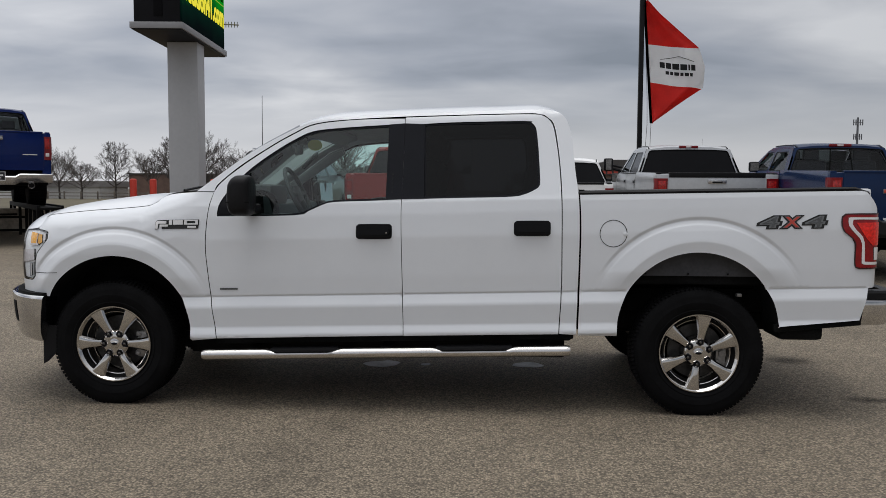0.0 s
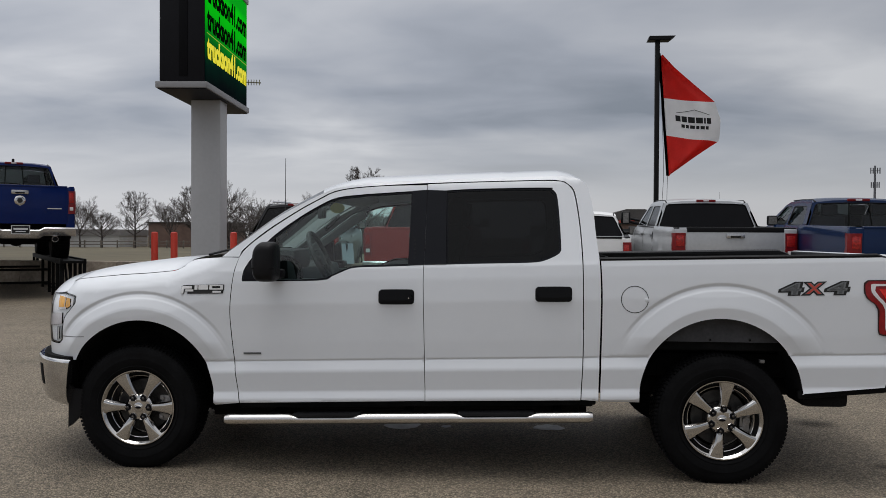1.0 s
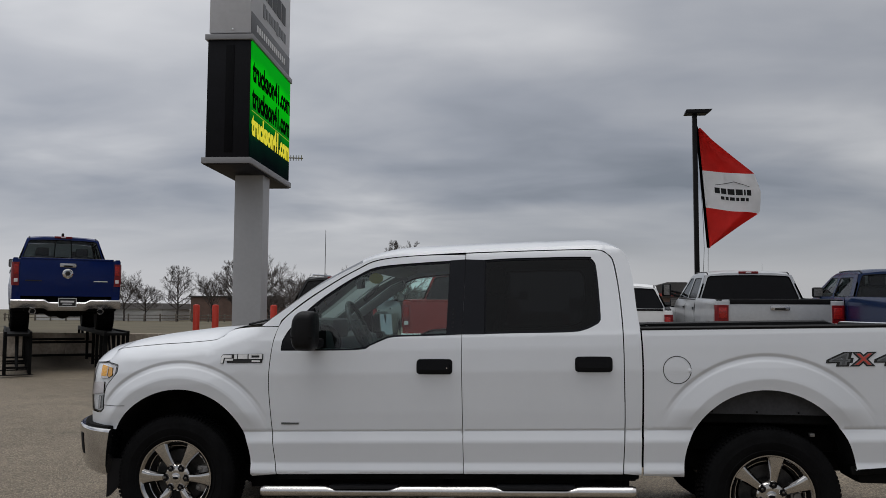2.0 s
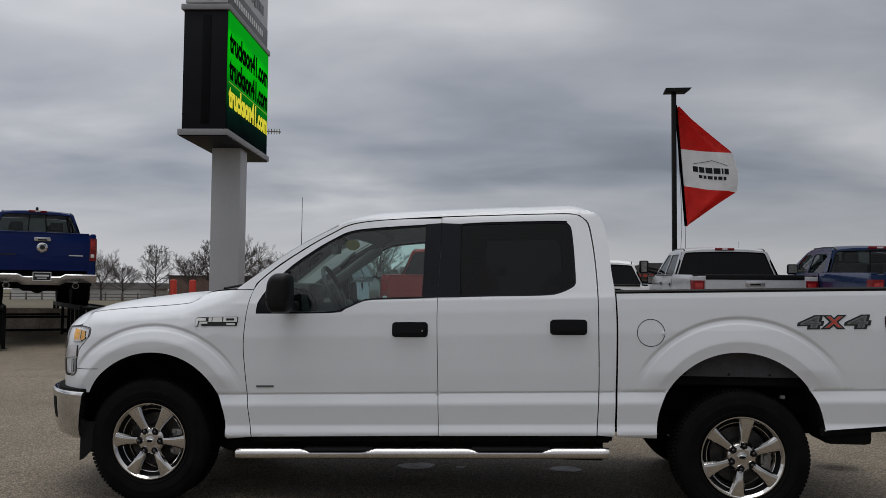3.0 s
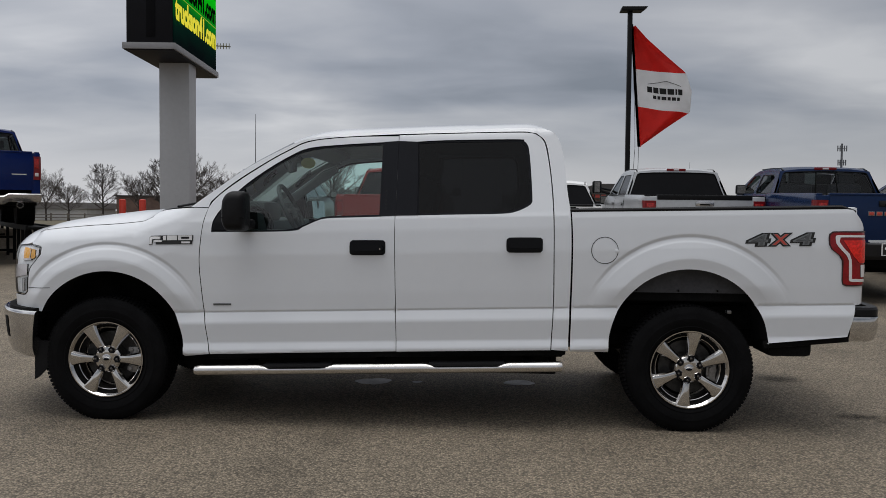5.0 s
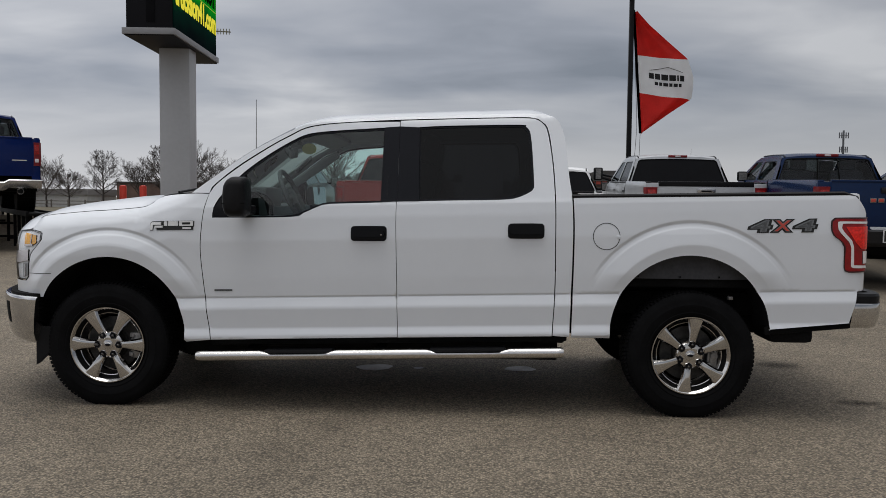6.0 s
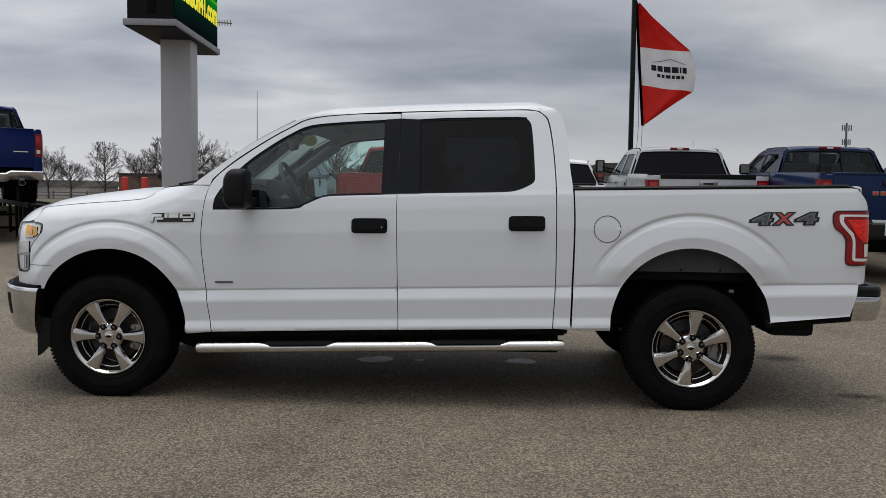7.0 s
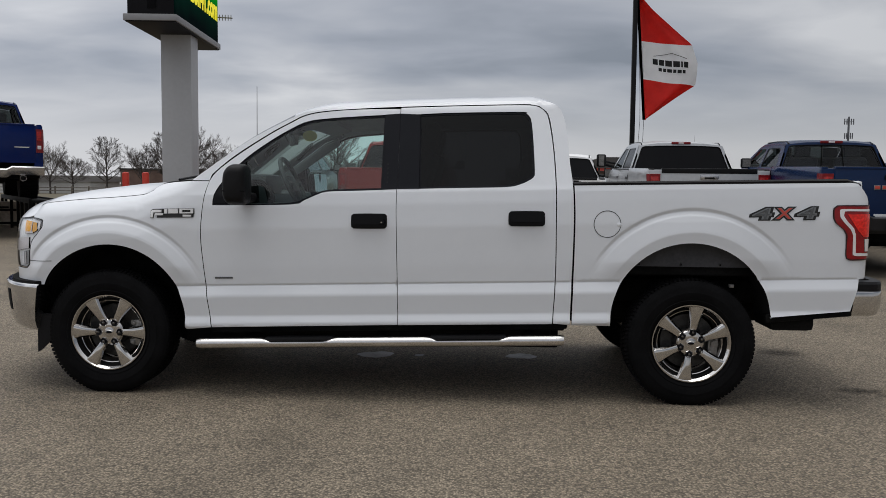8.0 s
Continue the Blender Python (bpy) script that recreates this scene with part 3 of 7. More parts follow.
for side in SIDES:
    sheet("fender", fender_loop, PAINT, truck, side=side)
    door = sheet("front_door", front_door_loop, PAINT, truck, side=side, holes=[front_hole])
    sheet("window_trim", front_hole, SATIN_BLACK, door, -0.008, [front_glass], side, "black window surround", step=0.06, fine=False)
    sheet("window_glass", front_glass, WINDOW, door, -0.012, (), side, "green-tinted clear glass", step=0.06, depth=0.004, fine=False)
    sheet("pillar_cover", curve([(-0.092, 1.320, 1), (0.009, 1.326, 1), (0.011, 1.804, 1), (-0.084, 1.797, 1)], 0.05, True), SATIN_BLACK, door, 0.003, (), side, "satin black pillar cover", fine=False)
    rdoor = sheet("rear_door", rear_door_loop, PAINT, truck, side=side, holes=[rear_hole])
    sheet("window_trim", rear_hole, SATIN_BLACK, rdoor, -0.008, [rear_glass], side, "black window surround", step=0.06, fine=False)
    sheet("window_glass", rear_glass, PRIVACY, rdoor, -0.012, (), side, "dark privacy glass", step=0.06, depth=0.004, fine=False)
    sheet("pillar_cover", curve([(0.0095, 1.326, 1), (0.146, 1.329, 1), (0.137, 1.799, 1), (0.0125, 1.804, 1)], 0.05, True), SATIN_BLACK, rdoor, 0.003, (), side, "satin black pillar cover", fine=False)
    sheet("cab_frame", cab_loop, PAINT, truck, side=side)
    sheet("bed_side", bed_loop, PAINT, truck, side=side)

    # headlight: housing behind a clear lens
    lamp = sheet("headlight", headlight_loop, LAMP_SILVER, truck, -0.014, (), side, "clear headlight with amber marker", fine=False, depth=0.02)
    hl = np.array(headlight_loop)
    hc = np.array([-2.44, 0.97])
    hin = [tuple(p + 0.0022 * (hc - p) / np.linalg.norm(hc - p)) for p in hl]
    sheet("seal", headlight_loop, DISC, lamp, -0.002, [hin], side, "black lamp seal", fine=False, depth=0.012)
    sheet("lens", headlight_loop, LENS, lamp, 0.003, (), side, "clear lens", fine=False, depth=0.003)
    sheet("marker", curve([(-2.50, 1.094, 1), (-2.328, 1.084, 1), (-2.319, 1.036, 1), (-2.364, 1.016, 1), (-2.460, 1.010, 1)], 0.02, True), AMBER, lamp, -0.006, (), side, "amber corner marker", fine=False, depth=0.015)
    sheet("bezel", curve([(-2.470, 0.895, 1), (-2.402, 0.905, 1), (-2.404, 0.822, 1), (-2.466, 0.806, 1)], 0.02, True), TRIM_GREY, lamp, -0.008, (), side, "grey inner bezel", fine=False, depth=0.012)
    sheet("light_guide", curve([(-2.462, 1.022, 1), (-2.352, 1.027, 1), (-2.354, 1.016, 1), (-2.460, 1.009, 1)], 0.02, True), LAMP_WHITE, lamp, -0.002, (), side, "bright light guide", fine=False, depth=0.006)
    sheet("reflector_block", curve([(-2.62, 0.972, 1), (-2.402, 0.990, 1), (-2.398, 0.918, 1), (-2.63, 0.885, 1)], 0.03, True), LAMP_WHITE, lamp, -0.004, (), side, "bright reflector block", fine=False, depth=0.008)
    for s0, s1, z0, z1 in ((-2.385, -2.372, 1.022, 1.088), (-2.312, -2.288, 1.045, 1.094), (-2.440, -2.426, 0.815, 0.895)):
        sheet("light_guide", curve([(s0, z0, 1), (s1, z0 + 0.003, 1), (s1, z1 - 0.003, 1), (s0, z1, 1)], 0.03, True), LAMP_WHITE, lamp, -0.003, (), side, "bright light guide", fine=False, depth=0.005)

    # tail lamp
    lamp = sheet("tail_light", tail_loop, RED_DARK, truck, 0.006, (), side, "red tail lamp with a white guide line", fine=False, depth=0.02, step=0.025)
    tl, tc_ = np.array(tail_loop), np.array([2.82, 1.10])
    rim = [tuple(q + 0.008 * (tc_ - q) / np.linalg.norm(tc_ - q)) for q in tl]
    sheet("lamp_border", tail_loop, LAMP_EDGE, lamp, 0.0075, [rim], side, "dark lamp border", fine=False, depth=0.003)
    sheet("guide_line", curve([(2.696, 1.229), (2.708, 1.233), (2.957, 1.233, 1), (2.957, 1.219, 1), (2.724, 1.219), (2.719, 1.193), (2.747, 1.153), (2.781, 1.118), (2.793, 1.083), (2.798, 0.968, 1), (2.953, 0.963, 1), (2.952, 0.949, 1), (2.793, 0.951), (2.781, 0.958), (2.777, 1.078), (2.764, 1.108), (2.731, 1.143), (2.699, 1.183)], 0.02, True), LAMP_WHITE, lamp, 0.008, (), side, "pale guide line", fine=False, depth=0.003, step=0.02)
    sheet("brake_lens", curve([(2.742, 1.201, 1), (2.957, 1.205, 1), (2.954, 1.065, 1), (2.840, 1.065, 1), (2.806, 1.103, 1)], 0.02, True), RED_BRIGHT, lamp, 0.009, (), side, "bright red brake lens", fine=False, depth=0.003, step=0.025)
    sheet("reverse_lens", curve([(2.850, 1.053, 1), (2.954, 1.053, 1), (2.953, 0.978, 1), (2.855, 0.978, 1)], 0.02, True), LAMP_WHITE, lamp, 0.009, (), side, "white reversing lens", fine=False, depth=0.003, step=0.025)

    # door handles set in dark cups
    for d, x0, z0 in ((door, -0.162, 1.123), (rdoor, 0.815, 1.150)):
        cup = curve([(x0 - 0.112, z0 - 0.035), (x0 - 0.098, z0 - 0.046), (x0 + 0.098, z0 - 0.044), (x0 + 0.110, z0 - 0.032), (x0 + 0.110, z0 + 0.036), (x0 + 0.098, z0 + 0.048), (x0 - 0.098, z0 + 0.046), (x0 - 0.112, z0 + 0.034)], 0.012, True)
        sheet("handle_cup", cup, GLOSS_BLACK, d, 0.003, (), side, "gloss black handle cup", fine=False, depth=0.006)
        pull = curve([(x0 - 0.095, z0 - 0.018), (x0 + 0.09, z0 - 0.016), (x0 + 0.102, z0), (x0 + 0.09, z0 + 0.018), (x0 - 0.095, z0 + 0.016), (x0 - 0.105, z0)], 0.012, True)
        sheet("door_handle", pull, GLOSS_BLACK, d, 0.032, (), side, "black pull handle", fine=False, depth=0.022)
    w0 = float(width(np.array(-0.082), np.array(1.118)))
    if side < 0:
        part("key_lock", lathe([(0.004, -0.003), (0.006, 0.0), (0.006, 0.006)], 14, None, (-0.082, -(w0 + 0.033), 1.118)), CHROME, door, "small chrome lock")

    # parting line between fender and bumper skin
    sheet("fender_gap", curve([(-2.372, 0.838, 1), (-2.185, 0.845, 1), (-2.185, 0.8485, 1), (-2.372, 0.8415, 1)], 0.02, True), BLACK_BAR, truck, 0.002, (), side, "thin dark panel gap", fine=False, depth=0.001)

# fuel door on the driver's side: a round lid in a thin gap
bed_left = [o for o in truck.children if o.name.startswith("bed_side")][0]
gap = arc(1.307, 1.124, 0.0835, 0, 354, 47)
lid = arc(1.307, 1.124, 0.0795, 0, 354, 47)
sheet("fuel_lid_gap", gap, BLACK_BAR, bed_left, 0.0012, [lid], -1, "dark gap round the fuel lid", fine=False, depth=0.001)
part("lid_notch", lathe([(0.004, -0.004), (0.013, -0.001), (0.015, 0.004)], 20, None, (1.380, -1.0, 1.121)), PAINT, bed_left, "small thumb notch")


# ---- hood, windshield, roof and cab back ----
def span(edge, crown, power, bow=None, n=28):
    """A skin drawn from an edge on the driver's side across to its mirror: crown lifts and bow shifts the middle."""
    bm, rows = bmesh.new(), []
    for i, (x, y, z) in enumerate(edge):
        row = []
        for k in range(n + 1):
            t = 2 * k / n - 1
            t = math.copysign(abs(t) ** 0.8, t)
            f = 1 - abs(t) ** power
            row.append(bm.verts.new((x + (bow[i] if bow else 0) * (1 - t * t), abs(y) * t, z + crown[i] * f)))
        rows.append(row)
    for a, b in zip(rows, rows[1:]):
        for k in range(n):
            bm.faces.new((a[k], a[k + 1], b[k + 1], b[k]))
    return bm


hood_edge = edge_skin([(-3.116, 1.085), (-2.916, 1.090), (-2.717, 1.100), (-2.577, 1.108), (-2.427, 1.124), (-2.380, 1.174), (-2.324, 1.207), (-2.035, 1.240), (-1.843, 1.254), (-1.671, 1.270), (-1.611, 1.281), (-1.573, 1.301), (-1.516, 1.347)], 0.02)
hood_top_z = np.interp(hood_edge[:, 0], [-2.77, -2.75, -2.70, -2.60, -2.45, -2.30, -2.14, -1.845, -1.5], [1.09, 1.145, 1.188, 1.223, 1.256, 1.282, 1.309, 1.347, 1.374])
part("hood", span(hood_edge, np.maximum(hood_top_z - hood_edge[:, 2], 0.0), 3.2), PAINT, truck)
glass_edge = edge_skin(cab_edge[:4], 0.05) + np.array([0.0, 0.02, 0.0])
u = np.linspace(0, 1, len(glass_edge))
part("windshield", span(glass_edge, list(0.058 * u), 2.8, list(-0.20 + 0.10 * u)), WINDSHIELD, truck, "clear raked windshield")
roof_edge = edge_skin(cab_edge[3:], 0.03)
crown = np.interp(roof_edge[:, 2], [1.2, 1.5, 1.75, 1.85, 1.90], [0.0, 0.004, 0.03, 0.065, 0.08]) * np.where(roof_edge[:, 0] > 0.86, np.clip((1.12 - roof_edge[:, 0]) / 0.26, 0, 1), 1)
crown[roof_edge[:, 0] < 0.5] = np.interp(roof_edge[roof_edge[:, 0] < 0.5][:, 0], [-0.66, -0.4, 0.5], [0.06, 0.078, 0.08])
bow = np.interp(roof_edge[:, 0], [-0.66, -0.2, 0.8, 1.0, 1.1], [-0.10, 0.0, 0.0, 0.03, 0.03])
roof_n = int(np.argmax(roof_edge[:, 0] > 1.0)) + 1
part("roof", span(roof_edge[:roof_n], list(crown[:roof_n]), 2.8, list(bow[:roof_n])), PAINT, truck)
part("cab_back", span(roof_edge[roof_n - 1:], list(crown[roof_n - 1:]), 2.8, list(bow[roof_n - 1:])), PAINT, truck)
back_glass = [(1.046, -0.62, 1.74), (1.072, -0.66, 1.60), (1.092, -0.70, 1.42)]
part("rear_window", span(np.array(back_glass) + [0.006, 0, 0], [0.012, 0.004, 0.0], 2.8, [0.03, 0.03, 0.03]), GLOSS_BLACK, truck, "dark rear window")
part("cowl", span(np.array([(-1.50, -0.86, 1.335), (-1.40, -0.87, 1.345), (-1.27, -0.87, 1.352)]), [0.005, 0.004, 0.0], 2.5, [0.0, -0.06, -0.12]), PLASTIC, truck, "black cowl grille")
for y0, y1 in ((-0.62, -0.05), (0.05, 0.66)):
    part("wiper", tube([(-1.50, y0, 1.372), (-1.49, (y0 + y1) / 2, 1.395), (-1.40, y1, 1.415)], 0.008, 6), PLASTIC, truck)

# grille and lower front, round the nose
for side in SIDES:
    sheet("grille", curve([(-2.571, 0.787, 1), (-3.132, 0.757, 1), (-3.138, 1.082, 1), (-2.722, 1.095, 1), (-2.674, 0.948)], 0.04, True), CHROME, truck, -0.012, (), side, "chrome grille surround", fine=False)
    for z in (0.83, 0.90, 0.97, 1.04):
        sheet("grille_bar", curve([(-2.70, z - 0.018, 1), (-3.122, z - 0.018, 1), (-3.122, z + 0.018, 1), (-2.70, z + 0.018, 1)], 0.05, True), GLOSS_BLACK, truck, -0.006, (), side, "dark grille opening", fine=False, depth=0.004)


def bumper(name, rows, profile, mat, label):
    """A bumper bar: a profile of (out, height) swept along plan points with outward directions."""
    bm, rings = bmesh.new(), []
    for (x, y), (nx, ny), k in rows:
        rings.append([(x + nx * o * k, y + ny * o * k, z) for o, z in profile])
    loft(rings, True, True, bm)
    return part(name, bm, mat, truck, label, sharp=22)


def nose_rows(out, a0, n=36, y0=1.0, a1=None):
    rows = []
    for i in range(n + 1):
        a = -a0 + ((a0 if a1 is None else a1) + a0) * i / n
        x, y = -2.15 - (0.62 + out) * math.cos(a), (y0 + out * 0.4) * math.sin(a)
        nx, ny = -math.cos(a) / (0.62 + out), math.sin(a) / (y0 + out)
        q = math.hypot(nx, ny)
        rows.append(((x, y), (nx / q, ny / q), 1))
    return rows


def nose_bar(name, profile, mat, label, a_top, a_foot, out=0.025, n=40):
    """A bar round the nose whose ends lean back towards the foot, along the wheel arch."""
    rings = []
    z_top, z_foot = max(z for _, z in profile), min(z for _, z in profile)
    for i in range(n + 1):
        ring = []
        for o, z in profile:
            a = (2 * i / n - 1) * radians(a_foot + (a_top - a_foot) * (z - z_foot) / (z_top - z_foot))
            x, y = -2.15 - (0.62 + out) * math.cos(a), (1.0 + out * 0.4) * math.sin(a)
            nx, ny = -math.cos(a) / (0.62 + out), math.sin(a) / (1.0 + out)
            q = math.hypot(nx, ny)
            ring.append((x + nx / q * o, y + ny / q * o, z))
        rings.append(ring)
    return part(name, loft(rings), mat, truck, label, sharp=22)


nose_bar("front_bumper", [(0.0, 0.694), (0.026, 0.697), (0.034, 0.697), (0.044, 0.691), (0.047, 0.684), (0.048, 0.676), (0.047, 0.655), (0.043, 0.59), (0.036, 0.53), (0.024, 0.46), (0.004, 0.41), (-0.02, 0.392), (-0.08, 0.40), (-0.08, 0.685)], BUMPER_CHROME, "chrome front bumper", 80.5, 75.5)
bumper("bumper_gap", nose_rows(-0.03, radians(78)), [(0.052, 0.66), (0.052, 0.712), (-0.05, 0.715), (-0.05, 0.66)], UNDER, "black filler above the bumper")
bumper("air_dam", nose_rows(-0.16, radians(32)), [(0.05, 0.44), (0.03, 0.36), (0.01, 0.36), (0.02, 0.45)], PLASTIC, "black lower air dam")
for side in SIDES:
    fog = sorted((side * radians(51.5), side * radians(56)))
    bumper("fog_opening", nose_rows(0.025, -fog[0], 8, a1=fog[1]), [(0.02, 0.648), (0.049, 0.646), (0.0455, 0.59), (0.039, 0.535), (0.033, 0.508), (0.01, 0.508)], UNDER, "black fog lamp opening")
    part("mud_flap", prism([(-2.315, 0.50), (-2.165, 0.50), (-2.215, 0.34), (-2.295, 0.262), (-2.318, 0.25)], 0.02, pose(0, side * 0.955 - 0.01, 0), 0.004), PLASTIC, truck, "black mud flap")


def tail_rows(out, n=30, half=0.955, depth=0.228, x0=2.808):
    rows = []
    for i in range(n + 1):
        a = math.pi * (i / n) - math.pi / 2
        ca, sa = max(math.cos(a), 0) ** 0.35, math.copysign(abs(math.sin(a)) ** 0.55, math.sin(a))
        rows.append(((x0 + (depth + out) * ca, (half + out) * sa), (max(math.cos(a), 0.05), 0.8 * sa), 1))
    return rows


bumper("rear_bumper", tail_rows(0.02), [(-0.02, 0.733), (0.008, 0.731), (0.012, 0.722), (0.010, 0.67), (0.002, 0.625), (-0.02, 0.585), (-0.05, 0.575), (-0.09, 0.59), (-0.09, 0.73)], BUMPER_CHROME, "chrome rear bumper")
bumper("bumper_pad", tail_rows(0.02), [(-0.09, 0.737), (0.006, 0.737), (0.006, 0.775), (-0.006, 0.790), (-0.09, 0.792)], PLASTIC, "black bumper step pad")
part("tailgate", box((0.07, 1.66, 0.58), (2.865, 0, 1.115), 0.018), PAINT, truck)
part("tailgate_cap", box((0.07, 1.60, 0.03), (2.850, 0, 1.385), 0.01), PLASTIC, truck, "black plastic tailgate cap")

# bed: floor, inner walls and black rail caps
for side in SIDES:
    rings = []
    for x in np.linspace(1.098, 2.825, 22):
        zt = 1.362 + 0.0212 * (x - 1.10)
        zt -= 0.030 * max(0, (x - 2.75) / 0.075) ** 2
        y = 0.968
        rings.append([(x, side * (y + 0.006), zt - 0.004), (x, side * (y + 0.009), zt + 0.008), (x, side * (y - 0.004), zt + 0.018), (x, side * (y - 0.08), zt + 0.014), (x, side * (y - 0.10), zt + 0.006), (x, side * (y - 0.10), zt - 0.03)])
    part("bed_rail", loft(rings), PLASTIC, truck, "black plastic bed rail cap")
    part("bed_wall", box((1.70, 0.03, 0.56), (1.97, side * 0.87, 1.09)), UNDER, truck, "dark bed liner")
part("bed_floor", box((1.74, 1.76, 0.05), (1.97, 0, 0.83)), UNDER, truck, "dark bed liner")
part("bed_front", box((0.04, 1.76, 0.58), (1.12, 0, 1.10)), UNDER, truck, "dark bed liner")
part("bed_front_cap", box((0.06, 1.74, 0.03), (1.13, 0, 1.370), 0.008), PLASTIC, truck, "black plastic cap")

# wheel housings, chassis and floor
for side in SIDES:
    for cx, cz in (FRONT_ARCH, REAR_ARCH):
        bm = bmesh.new()
        ys = [side * v for v in (0.965, 0.90, 0.80, 0.60)]
        rr = (0.495, 0.51, 0.51, 0.50)
        rings = [[(x, y, z) for x, z in arc(cx, cz, r, -1, 181, 36)] for y, r in zip(ys, rr)]
        loft(rings, False, False, bm)
        part("wheel_housing", bm, LINER, truck, "dark felt wheel housing")
        part("housing_wall", box((1.02, 0.02, 0.42), (cx, side * 0.60, cz + 0.28)), UNDER, truck)
    part("rocker", box((2.26, 0.06, 0.05), (-0.05, side * 0.93, 0.456), 0.012, turn=pose(0, 0, 0, 0, -1.6, 0)), UNDER, truck, "dark lower sill")
    # Added black board: stands for the deep shade behind the step.
    part("gap_blocker", box((2.5, 0.05, 0.19), (-0.20, side * 0.64, 0.38), 0.015), UNDER, truck)
    part("frame_rail", box((5.0, 0.09, 0.16), (0.25, side * 0.48, 0.55), 0.01), UNDER, truck)
    part("bed_lower_edge", box((0.52, 0.03, 0.05), (2.55, side * 0.955, 0.575), 0.012, turn=pose(0, 0, 0, 0, -5.5, 0)), UNDER, truck)
part("exhaust_shield", box((0.27, 0.34, 0.11), (2.47, -0.76, 0.525), 0.035), UNDER, truck)
# Underside widened and filled with unseen parts to cut the light below it.
part("chassis", box((2.2, 1.50, 0.27), (-0.12, 0, 0.49), 0.04), UNDER, truck)
part("floor_pan", box((2.3, 1.80, 0.06), (-0.08, 0, 0.47), 0.015), UNDER, truck)
part("fuel_tank", box((1.1, 0.52, 0.24), (0.45, -0.50, 0.42), 0.06), UNDER, truck)
part("transmission", box((0.95, 0.42, 0.26), (-0.95, 0, 0.42), 0.09), UNDER, truck)
part("drive_shaft", tube([(-0.5, 0, 0.44), (1.75, 0, 0.40)], 0.045, 10), UNDER, truck)
part("exhaust_pipe", tube([(-1.0, 0.35, 0.40), (0.3, 0.42, 0.38), (1.2, 0.42, 0.42), (1.6, 0.5, 0.58), (2.3, 0.62, 0.52)], 0.04, 8), UNDER, truck)
part("muffler", tube([(0.25, 0.42, 0.385), (0.32, 0.42, 0.385), (0.95, 0.42, 0.40), (1.02, 0.42, 0.405)], [0.05, 0.11, 0.11, 0.05], 14), UNDER, truck)
part("underbed", box((1.5, 1.30, 0.16), (2.0, 0, 0.68), 0.04), UNDER, truck)
part("engine_bay", box((1.0, 1.15, 0.70), (-1.90, 0, 0.75), 0.05), UNDER, truck)
part("nose_filler", box((0.30, 1.3, 0.55), (-2.42, 0, 0.75), 0.05), UNDER, truck)
part("cab_floor", box((2.26, 1.74, 0.06), (-0.07, 0, 0.62)), TRIM_DARK, truck)
part("front_axle", tube([(-1.842, -0.85, 0.40), (-1.842, 0.85, 0.40)], 0.05, 12), UNDER, truck)
part("rear_axle", tube([(1.842, -0.85, 0.40), (1.842, 0.85, 0.40)], 0.06, 12), UNDER, truck)
part("differential", lathe([(0.05, -0.16), (0.14, -0.10), (0.15, 0.0), (0.14, 0.10), (0.05, 0.16)], 20, None, (1.842, 0.0, 0.40)), UNDER, truck)

# running boards: bright tubes with black step pads
for side in SIDES:
    rings = []
    xs = np.linspace(-1.245, 1.052, 116)
    for x in xs:
        zc = 0.341 + 0.0274 * (x + 1.24)
        d = max(np.interp(x, [-0.835, -0.765, -0.435, -0.365], [0, 1, 1, 0]), np.interp(x, [0.205, 0.275, 0.65, 0.72], [0, 1, 1, 0]))
        top = 0.034 - 0.026 * d
        end = 1 - 0.15 * max(0, (abs(x + 0.0965) - 1.135) / 0.0135)
        ring = []
        for k in range(16):
            a = 2 * math.pi * k / 16
            ring.append((x, side * 1.03 + 0.037 * end * math.cos(a), zc + min(0.034 * end * math.sin(a), top)))
        rings.append(ring)
    step = part("side_step", loft(rings), STEEL, truck, "bright steel side step bar", sharp=50)
    for xm, half in ((-0.60, 0.215), (0.462, 0.235)):
        zc = 0.341 + 0.0274 * (xm + 1.24)
        part("step_pad", box((2 * half, 0.11, 0.022), (xm, side * 0.985, zc + 0.022), 0.008, turn=pose(0, 0, 0, 0, -1.57, 0)), PLASTIC, step, "black ribbed step pad")
    for xm in (-0.95, -0.1, 0.85):
        part("bracket", box((0.06, 0.5, 0.03), (xm, side * 0.78, 0.35 + 0.0274 * (xm + 1.24)), 0.006), UNDER, step)


